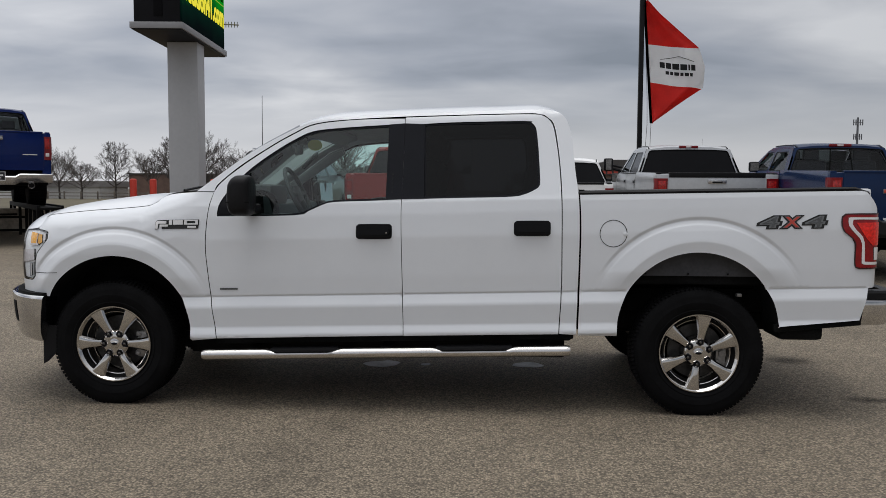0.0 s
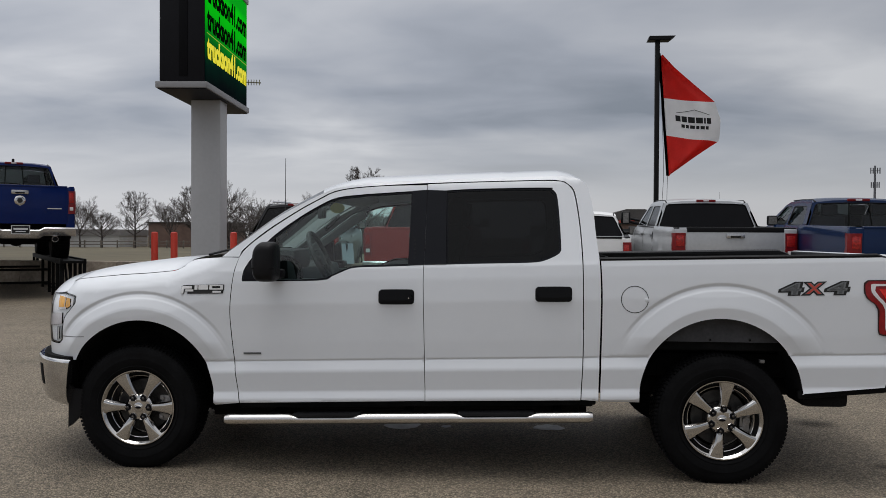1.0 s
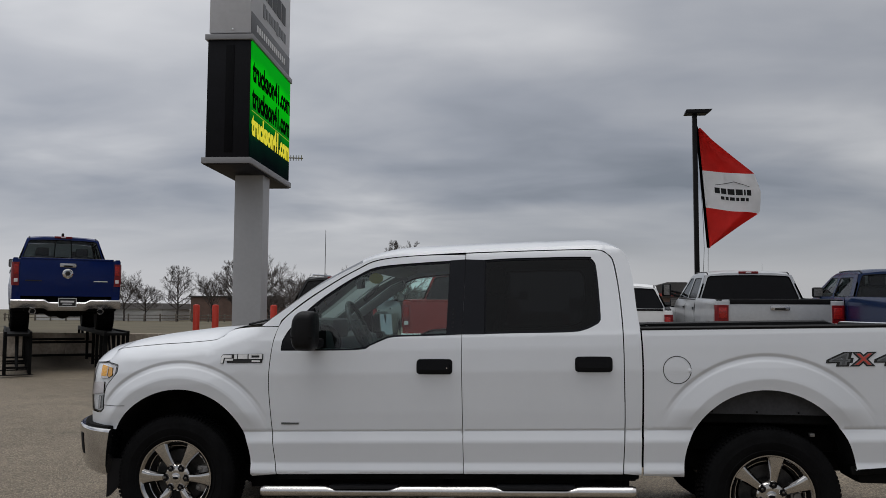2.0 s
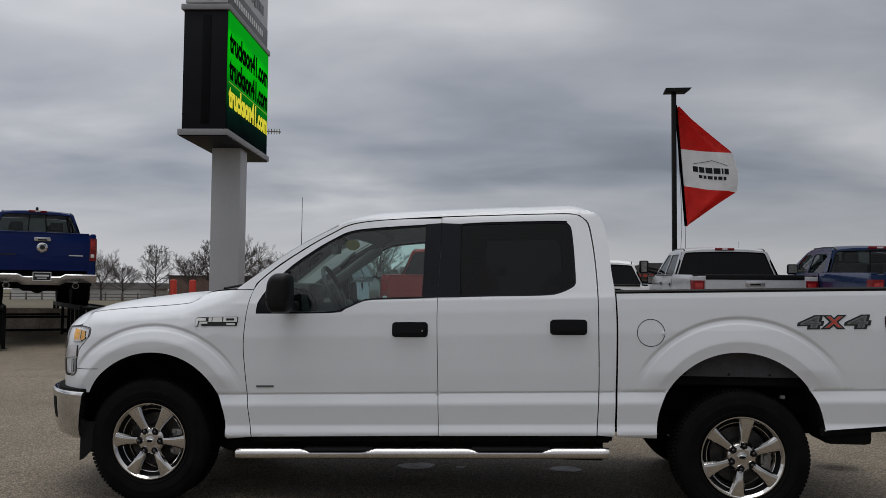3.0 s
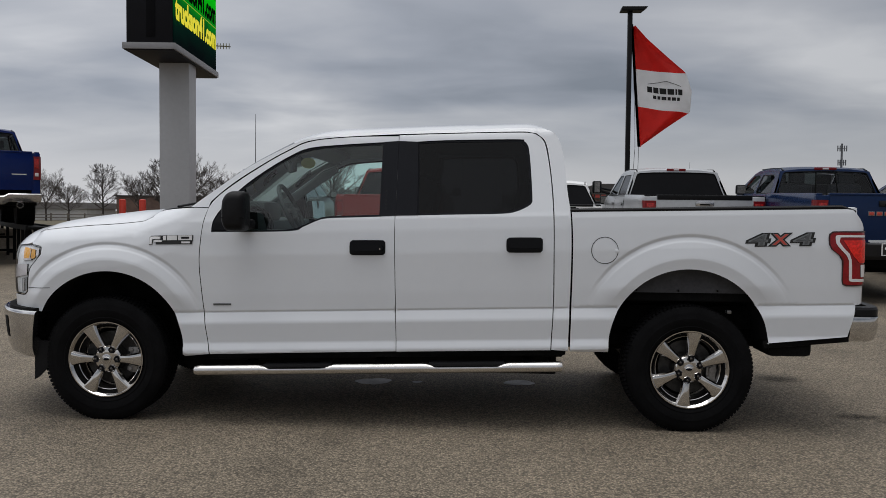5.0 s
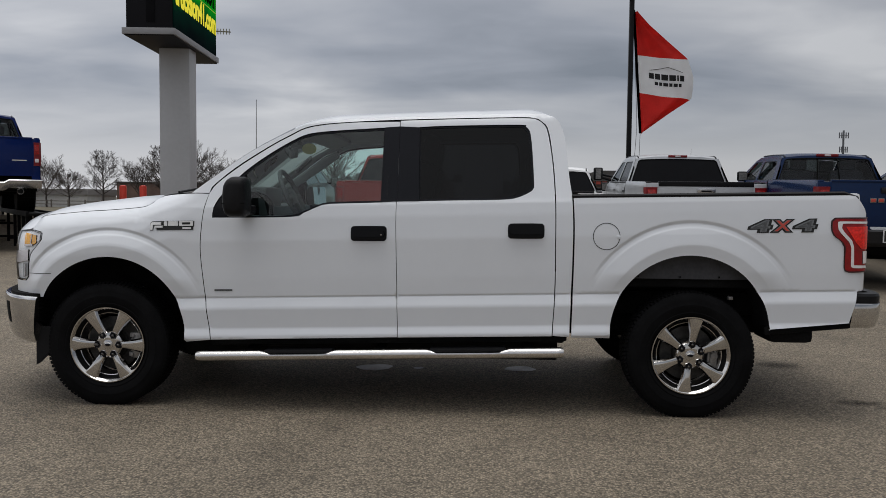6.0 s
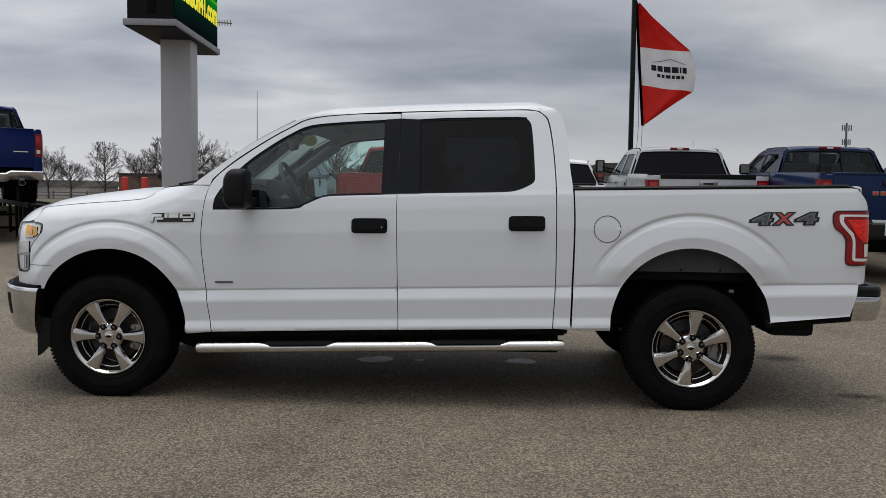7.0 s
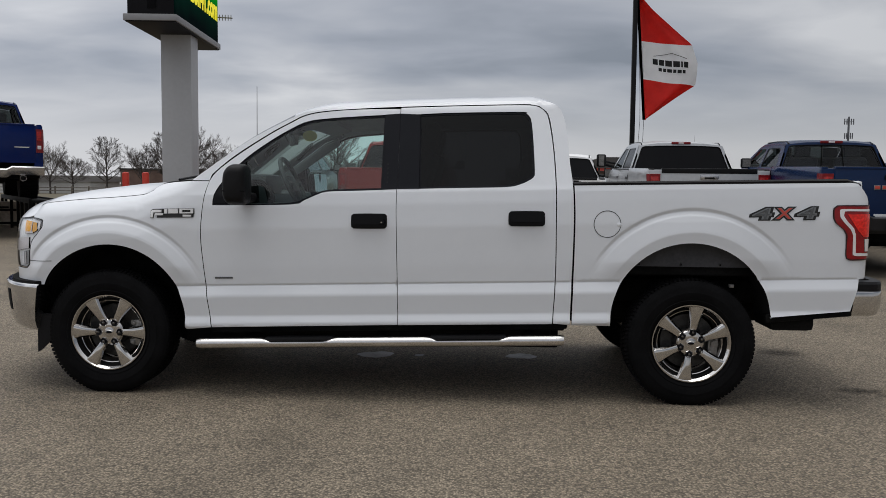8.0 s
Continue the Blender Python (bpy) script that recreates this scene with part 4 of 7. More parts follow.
# ---- wheels ----
def wheel(cx, cy, cz, side, turn):
    w = part("wheel", lathe([(0.06, -0.02), (0.075, 0.0), (0.06, 0.02)], 24), UNDER, truck, "six-spoke alloy wheel with an all-terrain tyre")
    w.matrix_world = pose(cx, cy, cz) @ pose(0, 0, 0, 0, 0, 0 if side < 0 else 180) @ pose(0, 0, 0, 0, turn, 0)
    R = 0.395
    prof = [(0.236, 0.10), (0.240, -0.105), (0.252, -0.118), (0.268, -0.124), (0.272, -0.121), (0.30, -0.129), (0.318, -0.131), (0.322, -0.129), (0.345, -0.129), (0.365, -0.124), (0.379, -0.115), (R - 0.006, -0.102), (R - 0.005, -0.06), (R - 0.004, 0.0), (R - 0.005, 0.06), (R - 0.006, 0.102), (0.380, 0.114), (0.345, 0.129), (0.30, 0.129), (0.25, 0.12)]
    bm = lathe(prof, 96, None, (0, 0, 0), True)
    for i in range(96):
        for y, ln, off in ((-0.082, 0.034, 0), (-0.030, 0.045, 0.5), (0.030, 0.045, 0), (0.082, 0.034, 0.5)):
            a = 360 * (i + off) / 96
            m = pose(0, 0, 0, 0, a, 0) @ pose(R - 0.002, y, 0, 9 if y < 0 else -9, 0, 0)
            box((0.013, ln, 0.0175), (-0.0045, 0, 0), 0, bm, m)
        a = 360 * i / 96
        m = pose(0, 0, 0, 0, a, 0) @ pose(0.377, -0.114, 0, 0, 0, 35)
        box((0.020, 0.006, 0.0165), (-0.001, 0.001, 0), 0, bm, m)
    part("tyre", bm, RUBBER, w, "black all-terrain tyre", sharp=30)
    part("rim", lathe([(0.236, 0.11), (0.238, -0.112), (0.244, -0.119), (0.242, -0.1225), (0.236, -0.1225), (0.2335, -0.120), (0.2225, -0.106), (0.2215, 0.11)], 72, None, (0, 0, 0), True), RIM, w, "polished rim ring")
    part("inner_lip", lathe([(0.2215, -0.03), (0.203, -0.072), (0.199, -0.070), (0.182, -0.020), (0.19, 0.0), (0.2215, 0.0)], 72, None, (0, 0, 0), True), RIM, w, "stepped inner rim")
    # Black ring stands for the shade in the rim's step.
    part("rim_shadow_gap", lathe([(0.2213, -0.100), (0.2205, -0.100), (0.2035, -0.073), (0.2213, -0.035)], 72, None, (0, 0, 0), True), UNDER, w, "black ring painting the shade inside the rim")
    part("brake_disc", lathe([(0.06, 0.012), (0.17, 0.012), (0.17, -0.012), (0.10, -0.014), (0.09, -0.03), (0.06, -0.03)], 48, None, (0, 0, 0)), DISC, w, "dark brake disc")
    bm = box((0.050, 0.060, 0.17), (0.160, -0.022, 0.0), 0.016)
    for dz in (-0.062, 0.062):
        lathe([(0.002, -0.062), (0.011, -0.060), (0.012, -0.05), (0.018, -0.048), (0.020, -0.02)], 16, bm, (0.138, 0, dz))
        box((0.050, 0.022, 0.030), (0.135, -0.030, dz), 0.006, bm)
    box((0.016, 0.026, 0.085), (0.130, -0.036, 0.0), 0.006, bm)
    lathe([(0.002, -0.060), (0.022, -0.058), (0.025, -0.05), (0.026, -0.02)], 20, bm, (0.160, 0, 0.0))
    cal = part("caliper", bm, CALIPER, w, "cast brake caliper with two pins")
    cal.matrix_local = pose(0, 0, 0, 0, -turn + 4, 0)
    part("barrel", lathe([(0.207, 0.115), (0.207, 0.10), (0.10, 0.095), (0.05, 0.09)], 48, None, (0, 0, 0)), UNDER, w)
    spoke = None
    for i in range(6):
        if spoke is None:
            # a flat face that flares to the rim, with bright chamfered flanks
            rings = []
            for k in range(17):
                t = k / 16
                r = 0.060 + 0.171 * t
                half = 0.0250 + 0.006 * t + 0.021 * t ** 2.2
                y = -0.100 - 0.006 * math.sin(math.pi * t) - 0.016 * t
                edge = half - 0.0085 - 0.003 * t
                rings.append([(r, y + 0.040, -half), (r, y + 0.013, -half), (r, y + 0.0015, -edge - 0.001), (r, y, -edge * 0.9), (r, y - 0.0012, -edge * 0.4), (r, y - 0.0012, edge * 0.4), (r, y, edge * 0.9), (r, y + 0.0015, edge + 0.001), (r, y + 0.013, half), (r, y + 0.040, half), (r, y + 0.050, 0)])
            spoke = part("spoke", loft(rings), RIM, w, sharp=25)
        else:
            s = new("spoke", spoke.data)
            s.parent = w
            s.matrix_local = pose(0, 0, 0, 0, 60 * i, 0)
    nut = None
    for i in range(6):
        m = pose(0, 0, 0, 0, 60 * i, 0)
        if nut is None:
            nut = part("lug_nut", lathe([(0.003, -0.1205), (0.0085, -0.118), (0.0115, -0.111), (0.0115, -0.085)], 6, None, (0.069, 0, 0)), NUT, w, "dark lug nut", sharp=20)
            cup = part("nut_recess", lathe([(0.002, -0.1060), (0.0215, -0.1060), (0.0220, -0.075)], 20, None, (0.069, 0, 0)), SATIN_BLACK, w, "dark nut recess")
            brim = part("pocket_rim", lathe([(0.0210, -0.080), (0.0210, -0.108), (0.0230, -0.1115), (0.0262, -0.107), (0.0275, -0.080)], 6, None, (0.069, 0, 0), True), RIM, w, "bright pocket rim", sharp=20)
            nut.matrix_local = m
            cup.matrix_local = m
            brim.matrix_local = m
        else:
            for src in (nut, cup, brim):
                s = new(src.name.split(".")[0], src.data)
                s.parent = w
                s.matrix_local = m
    part("hub", lathe([(0.002, -0.1065), (0.030, -0.1065), (0.056, -0.105), (0.076, -0.101), (0.086, -0.090), (0.088, -0.060), (0.04, -0.05)], 36, None), RIM, w, "alloy hub")
    part("centre_cap", lathe([(0.002, -0.1105), (0.029, -0.1105), (0.031, -0.1095), (0.0325, -0.1045)], 36, None), RIM, w, "round centre cap")
    bm = bmesh.new()
    flat = pose(0, 0, 0, 0, -turn, 0)
    bmesh.ops.create_uvsphere(bm, u_segments=24, v_segments=8, radius=1, matrix=Matrix.Translation((0, -0.1105, 0)) @ flat @ Matrix.Diagonal((0.0255, 0.0040, 0.0130, 1)))
    badge = part("cap_emblem", bm, RIM, w, "plain oval emblem with a bright edge")
    bm = bmesh.new()
    bmesh.ops.create_uvsphere(bm, u_segments=24, v_segments=8, radius=1, matrix=Matrix.Translation((0, -0.1120, 0)) @ flat @ Matrix.Diagonal((0.0205, 0.0040, 0.0088, 1)))
    part("emblem_field", bm, GLOSS_BLACK, badge, "dark emblem field")
    return w


for side in SIDES:
    wheel(-1.842, side * 0.862, 0.390, side, 0 if side < 0 else 25)
    wheel(1.842, side * 0.862, 0.390, side, -22 if side < 0 else 40)


# ---- cabin of the white pickup ----
for side in SIDES:
    part("door_lining", box((2.05, 0.05, 0.52), (-0.05, side * 0.915, 0.97), 0.02), TRIM_GREY, truck, "grey door lining")
    if side > 0:
        part("inner_pillar", prism([(-1.22, 1.36), (-1.12, 1.36), (-0.58, 1.73), (-0.60, 1.78), (-0.70, 1.74)], 0.05, pose(0, side * 0.86, 0) @ pose(0, 0, 0, side * 17, 0, 0), 0.012), TRIM_GREY, truck, "grey pillar lining")
    part("inner_post", box((0.10, 0.04, 0.52), (0.02, side * 0.86, 1.55), 0.012, turn=pose(0, 0, 0, side * 18, 0, 0)), TRIM_GREY, truck, "grey pillar lining")
    seat = part("front_seat", box((0.50, 0.50, 0.18), (-0.22, side * 0.40, 0.94), 0.06), CLOTH, truck, "grey cloth front seat")
    part("backrest", box((0.17, 0.50, 0.64), (0.08, side * 0.40, 1.28), 0.06, turn=pose(0, 0, 0, 0, 14, 0)), CLOTH, seat)
    part("headrest", box((0.10, 0.27, 0.19), (0.185, side * 0.40, 1.68), 0.04, turn=pose(0, 0, 0, 0, 10, 0)), CLOTH, seat)
    part("rear_backrest", box((0.14, 0.62, 0.62), (0.86, side * 0.40, 1.27), 0.05, turn=pose(0, 0, 0, 0, 10, 0)), CLOTH, truck, "grey cloth rear seat")
    part("rear_headrest", box((0.09, 0.25, 0.16), (0.93, side * 0.42, 1.63), 0.035), CLOTH, truck, "grey cloth headrest")
    part("sun_visor", box((0.17, 0.36, 0.02), (-0.56, side * 0.40, 1.845), 0.008, turn=pose(0, 0, 0, 0, -14, 0)), HEADLINER, truck, "light sun visor")
    if side > 0:
        part("grab_handle", tube([(-0.985, 0.70, 1.565), (-0.97, 0.665, 1.575), (-0.885, 0.655, 1.655), (-0.862, 0.68, 1.675)], 0.020, 8), TRIM_DARK, truck, "grab handle on the pillar")
part("header_trim", box((0.16, 1.20, 0.04), (-0.60, 0, 1.775), 0.015, turn=pose(0, 0, 0, 0, -18, 0)), TRIM_GREY, truck, "grey trim above the windshield")
part("rear_bench", box((0.48, 1.30, 0.16), (0.62, 0, 0.95), 0.05), CLOTH, truck, "grey cloth rear bench")
part("headliner", span(np.array([(-0.655, -0.72, 1.764), (-0.58, -0.74, 1.785), (0.2, -0.74, 1.82), (0.92, -0.74, 1.83)]), [0.05, 0.05, 0.055, 0.05], 2.8, [-0.10, -0.08, 0, 0]), HEADLINER, truck, "light fabric headliner")
part("dashboard", box((0.52, 1.70, 0.30), (-1.14, 0, 1.15), 0.09), TRIM_DARK, truck, "dark dashboard")
part("instrument_hood", box((0.28, 0.46, 0.14), (-1.04, -0.40, 1.345), 0.045), TRIM_DARK, truck, "dark instrument hood")
part("console", box((0.75, 0.26, 0.34), (-0.45, 0, 0.98), 0.05), TRIM_DARK, truck, "dark centre console")
ring = [(0.19 * math.cos(2 * math.pi * i / 40), 0.19 * math.sin(2 * math.pi * i / 40)) for i in range(41)]
wheel_m = pose(-0.775, -0.40, 1.350, 0, -25, 0)
steer = part("steering_wheel", tube([wheel_m @ Vector((0, a, b)) for a, b in ring], 0.016, 10), TRIM_DARK, truck, "dark steering wheel")
part("steering_hub", box((0.06, 0.17, 0.13), (-0.79, -0.40, 1.345), 0.03, turn=pose(0, 0, 0, 0, -24, 0)), TRIM_DARK, steer)
for a in (0, 180, 270):
    d = Vector((0, math.cos(radians(a)) * 0.18, math.sin(radians(a)) * 0.18))
    part("steering_spoke", tube([wheel_m @ (d * 0.3), wheel_m @ d], 0.017, 6), TRIM_DARK, steer)
# lining along the passenger's edge of the windshield, with a grab handle in a dark slot
lining = []
for i, (x, y, z) in enumerate(glass_edge):
    lining.append([(x + (-0.20 + 0.10 * u[i]) * (1 - t * t) + 0.030 + q, abs(y) * t, z + 0.058 * u[i] * (1 - t ** 2.8) - 0.022 - q) for t, q in ((0.985, 0.0), (0.93, 0.0), (0.87, 0.0), (0.81, 0.0), (0.795, 0.012), (0.81, 0.03), (0.95, 0.03))])
part("windshield_lining", loft(lining), TRIM_GREY, truck, "grey pillar lining")
mir = part("inside_mirror", box((0.03, 0.24, 0.075), (-0.863, 0.0, 1.672), 0.012, turn=pose(0, 0, 0, 0, 0, 22)), TRIM_DARK, truck, "inside rear-view mirror")
part("mirror_stalk", tube([(-0.87, 0, 1.69), (-0.90, 0, 1.74)], 0.01, 6), TRIM_DARK, mir)
part("sticker", lathe([(0.049, -0.001), (0.049, 0.001)], 28, None, (0, 0, 0)), STICKER, truck, "round yellow windshield sticker").matrix_world = pose(-0.812, 0.32, 1.725, 0, 0, 20) @ Matrix.Diagonal((1.15, 1, 0.86, 1))

# ---- outside mirrors, badges, antenna, decals ----
for side in SIDES:
    rings = []
    for y, k in ((1.075, 0.80), (1.10, 0.95), (1.15, 1.0), (1.20, 0.99), (1.235, 0.93), (1.255, 0.80), (1.262, 0.60)):
        ring = []
        for i in range(28):
            a = 2 * math.pi * i / 28
            ca, sa = math.cos(a), math.sin(a)
            x = -0.938 + 0.067 * k * math.copysign(abs(ca) ** 0.36, ca)
            z = 1.343 + 0.123 * k * math.copysign(abs(sa) ** 0.42, sa)
            x -= (0.014 * (1 - abs(sa)) - 0.020 * max(0.0, (z - 1.36) / 0.107) ** 2) * (1.0 if ca < 0 else 0)
            ring.append((x, side * y, z))
        rings.append(ring)
    mirror = part("door_mirror", loft(rings), PLASTIC, truck, "black plastic door mirror", sharp=50)
    part("mirror_base", box((0.10, 0.16, 0.06), (-0.93, side * 1.02, 1.262), 0.02), PLASTIC, mirror)
    part("mirror_line", box((0.142, 0.006, 0.007), (-0.942, side * 1.258, 1.304), 0.002), UNDER, mirror, "dark parting line")
    part("mirror_glass", box((0.003, 0.13, 0.18), (-0.918, -1.16, 1.343) if side < 0 else (-0.877, 1.085, 1.350), 0.0, turn=Matrix.Rotation(radians(17 if side < 0 else -40), 4, "Z") @ Matrix.Rotation(radians(-7), 4, "Y")), CHROME, mirror, "mirror glass")
    sheet("mirror_sail", curve([(-1.145, 1.221, 1), (-0.959, 1.226, 1), (-0.962, 1.488, 1), (-1.088, 1.363), (-1.138, 1.275)], 0.03, True), GLOSS_BLACK, truck, 0.0, (), side, "black mirror sail", fine=False)
    if side < 0:
        speaker = sheet("speaker_pod", curve([(-0.99, 1.375, 1), (-0.900, 1.376), (-0.855, 1.367), (-0.808, 1.334), (-0.785, 1.28), (-0.783, 1.215, 1), (-0.99, 1.206, 1)], 0.02, True), UNDER, truck, -0.06, (), side, "black speaker pod inside the door", fine=False, depth=0.03)
        # Glint on the pod, painted as a paler grey patch.
        sheet("pod_glint", curve([(-0.885, 1.345, 1), (-0.845, 1.325, 1), (-0.812, 1.215, 1), (-0.868, 1.213, 1)], 0.02, True), TRIM_DARK, speaker, -0.056, (), side, "painted glint on the speaker pod", fine=False, depth=0.004)

door_left = [o for o in truck.children if o.name.startswith("front_door")][0]
fender_left = [o for o in truck.children if o.name.startswith("fender")][0]
# fender badge: bright bars on a dark backing
sheet("badge_outline", curve([(-1.552, 1.126, 1), (-1.531, 1.127, 1), (-1.527, 1.158, 1), (-1.268, 1.154, 1), (-1.268, 1.190, 1), (-1.280, 1.191, 1), (-1.540, 1.183), (-1.552, 1.172)], 0.03, True), BLACK_BAR, fender_left, 0.002, (), -1, "thin black badge outline", fine=False, depth=0.003)
sheet("badge_backing", curve([(-1.508, 1.129, 1), (-1.274, 1.134, 1), (-1.272, 1.159, 1), (-1.508, 1.154, 1)], 0.03, True), BLACK_BAR, fender_left, 0.004, (), -1, "black badge backing", fine=False, depth=0.005)
sheet("badge_bar", curve([(-1.549, 1.130, 1), (-1.534, 1.130, 1), (-1.530, 1.162, 1), (-1.478, 1.163, 1), (-1.478, 1.179, 1), (-1.539, 1.178), (-1.548, 1.169)], 0.02, True), PALE_BAR, fender_left, 0.008, (), -1, "bright badge bar", fine=False, depth=0.006)
for x0, x1, z0, z1 in ((-1.520, -1.468, 1.144, 1.157), (-1.460, -1.440, 1.156, 1.184), (-1.434, -1.370, 1.157, 1.186), (-1.362, -1.273, 1.158, 1.188)):
    sheet("badge_bar", curve([(x0, z0, 1), (x1, z0 + 0.001, 1), (x1, z1 + 0.001, 1), (x0, z1, 1)], 0.02, True), PALE_BAR, fender_left, 0.008, [curve([(x0 + 0.018, z0 + 0.008, 1), (x1 - 0.018, z0 + 0.009, 1), (x1 - 0.018, z1 - 0.007, 1), (x0 + 0.018, z1 - 0.008, 1)], 0.02, True)] if x1 - x0 > 0.07 else (), -1, "bright badge bar", fine=False, depth=0.006)
sheet("badge_mark", curve([(-1.341, 1.138, 1), (-1.286, 1.139, 1), (-1.286, 1.150, 1), (-1.341, 1.150, 1)], 0.03, True), PALE_BAR, fender_left, 0.006, (), -1, "pale trim mark", fine=False, depth=0.003)
sheet("door_badge", curve([(-1.139, 0.749, 1), (-1.026, 0.751, 1), (-1.026, 0.762, 1), (-1.139, 0.760, 1)], 0.02, True), DECAL_GREY, door_left, 0.004, (), -1, "small grey door badge", fine=False, depth=0.004)
# ventilated strip on the pillar cover
GREY_MARK = material("dark_grey_mark", (0.012, 0.012, 0.013), 0.6, vary=0.1, scale=40, spec=0.2)
for i in range(5):
    z = 1.365 + 0.028 * i
    sheet("pillar_mark", curve([(-0.059, z, 1), (-0.050, z, 1), (-0.050, z + 0.012, 1), (-0.059, z + 0.012, 1)], 0.02, True), GREY_MARK, door_left, 0.005, (), -1, "small grey mark", fine=False, depth=0.002)
part("antenna", tube([(-1.38, 0.86, 1.30), (-1.38, 0.868, 1.70), (-1.38, 0.875, 2.17)], [0.005, 0.0035, 0.002], 6), BLACK_BAR, truck, "thin black mast antenna")


def text_mesh(body, size, offset=0.0, extrude=0.001, width=1.0, shear=0.0):
    c = bpy.data.curves.new("lettering", "FONT")
    c.body, c.size, c.offset, c.extrude, c.shear = body, size, offset, extrude, shear
    c.align_x, c.align_y = "CENTER", "CENTER"
    ob = bpy.data.objects.new("lettering", c)
    scene.collection.objects.link(ob)
    me = bpy.data.meshes.new_from_object(ob.evaluated_get(bpy.context.evaluated_depsgraph_get()))
    bpy.data.objects.remove(ob)
    me.transform(Matrix.Diagonal((width, 1, 1, 1)))
    me.materials.clear()
    return me


# four-wheel-drive lettering on the bed side
for body, dx, inner, wide in (("4", -0.141, DECAL_GREY, 2.35), ("X", -0.009, DECAL_RED, 1.30), ("4", 0.126, DECAL_GREY, 2.35)):
    x = 2.371 + dx
    place = pose(x, -float(width(np.array(x), np.array(1.198))) - 0.002, 1.198 + 0.024 * (x - 2.37), 90 - 3, -1.4, 0)
    for mat, off, out in ((BLACK_BAR, 0.011, 0.0), (DECAL_PALE, 0.004, 0.0025), (inner, 0.0015 if body == "X" else -0.001, 0.005)):
        ob = part("lettering", text_mesh(body, 0.090, off, 0.001, wide, 0.12), mat, bed_left, "bold drive lettering")
        ob.matrix_world = place @ pose(0, 0, out)

# housing details inside the rear arch
GREY_PANEL = material("dull_grey_panel", (0.068, 0.068, 0.073), 0.8, vary=0.15, scale=6, spec=0.2)
for x in (1.52, 1.78, 2.02):
    part("liner_clip", box((0.011, 0.012, 0.014), (x, -0.915, 0.874), 0.004), PLASTIC, truck)
part("housing_upper", box((0.98, 0.02, 0.24), (1.83, -0.90, 0.98), 0.0), GREY_PANEL, truck, "dark grey inner bed panel")
part("brake_fitting", box((0.030, 0.04, 0.022), (2.10, -0.88, 0.742), 0.006), CALIPER, truck)


# ---- other vehicles on the lot ----
def car_paint(name, color, rough=0.35, metal=0.0, coat=0.2):
    return material(name, color, rough, metal, vary=0.05, scale=2, coat=coat, spec=0.2)


SILVER_PAINT = car_paint("silver_car_paint", (0.50, 0.51, 0.525), 0.30, 0.35)
BLUE_PAINT = car_paint("dark_blue_car_paint", (0.004, 0.018, 0.066), 0.24, 0.0, 0.12)
RAM_PAINT = car_paint("royal_blue_car_paint", (0.0015, 0.013, 0.098), 0.24, 0.0, 0.15)
RED_PAINT = car_paint("red_car_paint", (0.32, 0.025, 0.022))
BLACK_PAINT = car_paint("black_car_paint", (0.012, 0.012, 0.014))
FAR_WHITE = car_paint("plain_white_car_paint", (0.78, 0.78, 0.78), 0.4, 0.0)
LOT_CHROME = material("satin_chrome", (0.56, 0.56, 0.57), 0.26, 0.85, vary=0.08, scale=6)
LOT_RED = material("brake_lens_red", (0.38, 0.012, 0.010), 0.25, vary=0.35, scale=40, coat=0.5)
TAIL_RED = material("red_lamp", (0.20, 0.005, 0.008), 0.3, vary=0.1, scale=20, coat=0.3, spec=0.3)
MID_GLASS = glass("half_dark_glass", (0.9, 0.95, 1.0), 0.62, ior=1.4)


def lot_wheel(parent, x, y, r, rim_mat, w=0.26):
    bm = lathe([(0.6 * r, -w / 2 + 0.01), (0.66 * r, -w / 2), (0.92 * r, -w / 2 + 0.008), (r, -w / 2 + 0.035), (r, w / 2 - 0.035), (0.92 * r, w / 2 - 0.008), (0.6 * r, w / 2 - 0.01)], 40)
    for i in range(36):
        box((0.02, w * 0.9, 0.03), (0, 0, 0), 0, bm, pose(0, 0, 0, 0, 10 * i, 0) @ pose(r, 0, 0))
    t = part("wheel", bm, RUBBER, parent, "black tyre on an alloy wheel")
    t.matrix_local = pose(x, y, r, 0, 0, 90)
    sgn = 1 if x < 0 else -1
    part("rim", lathe([(0.60 * r, sgn * (w / 2 + 0.004)), (0.55 * r, sgn * (w / 2 - 0.03)), (0.16 * r, sgn * (w / 2 - 0.02)), (0.12 * r, sgn * (w / 2 - 0.005))], 36), rim_mat, t, "alloy rim")


def rounded(points, r):
    """An outline with its corners cut round by r; a third value of 1 keeps a corner."""
    out, n = [], len(points)
    for i, p in enumerate(points):
        if len(p) > 2:
            out.append(tuple(p[:2]))
            continue
        v = Vector(p[:2])
        a, b = Vector(points[i - 1][:2]) - v, Vector(points[(i + 1) % n][:2]) - v
        k = min(r, a.length * 0.45, b.length * 0.45)
        p0, p1 = v + a.normalized() * k, v + b.normalized() * k
        for j in range(5):
            t = j / 4
            q = p0 * (1 - t) ** 2 + v * 2 * t * (1 - t) + p1 * t * t
            out.append((q.x, q.y))
    return out


def fill(loop, step=0.12):
    """The same outline with long edges broken into shorter ones."""
    out = []
    for (x0, z0), (x1, z1) in zip(loop, loop[1:] + loop[:1]):
        k = max(1, int(math.hypot(x1 - x0, z1 - z0) / step))
        out += [(x0 + (x1 - x0) * j / k, z0 + (z1 - z0) * j / k) for j in range(k)]
    return out


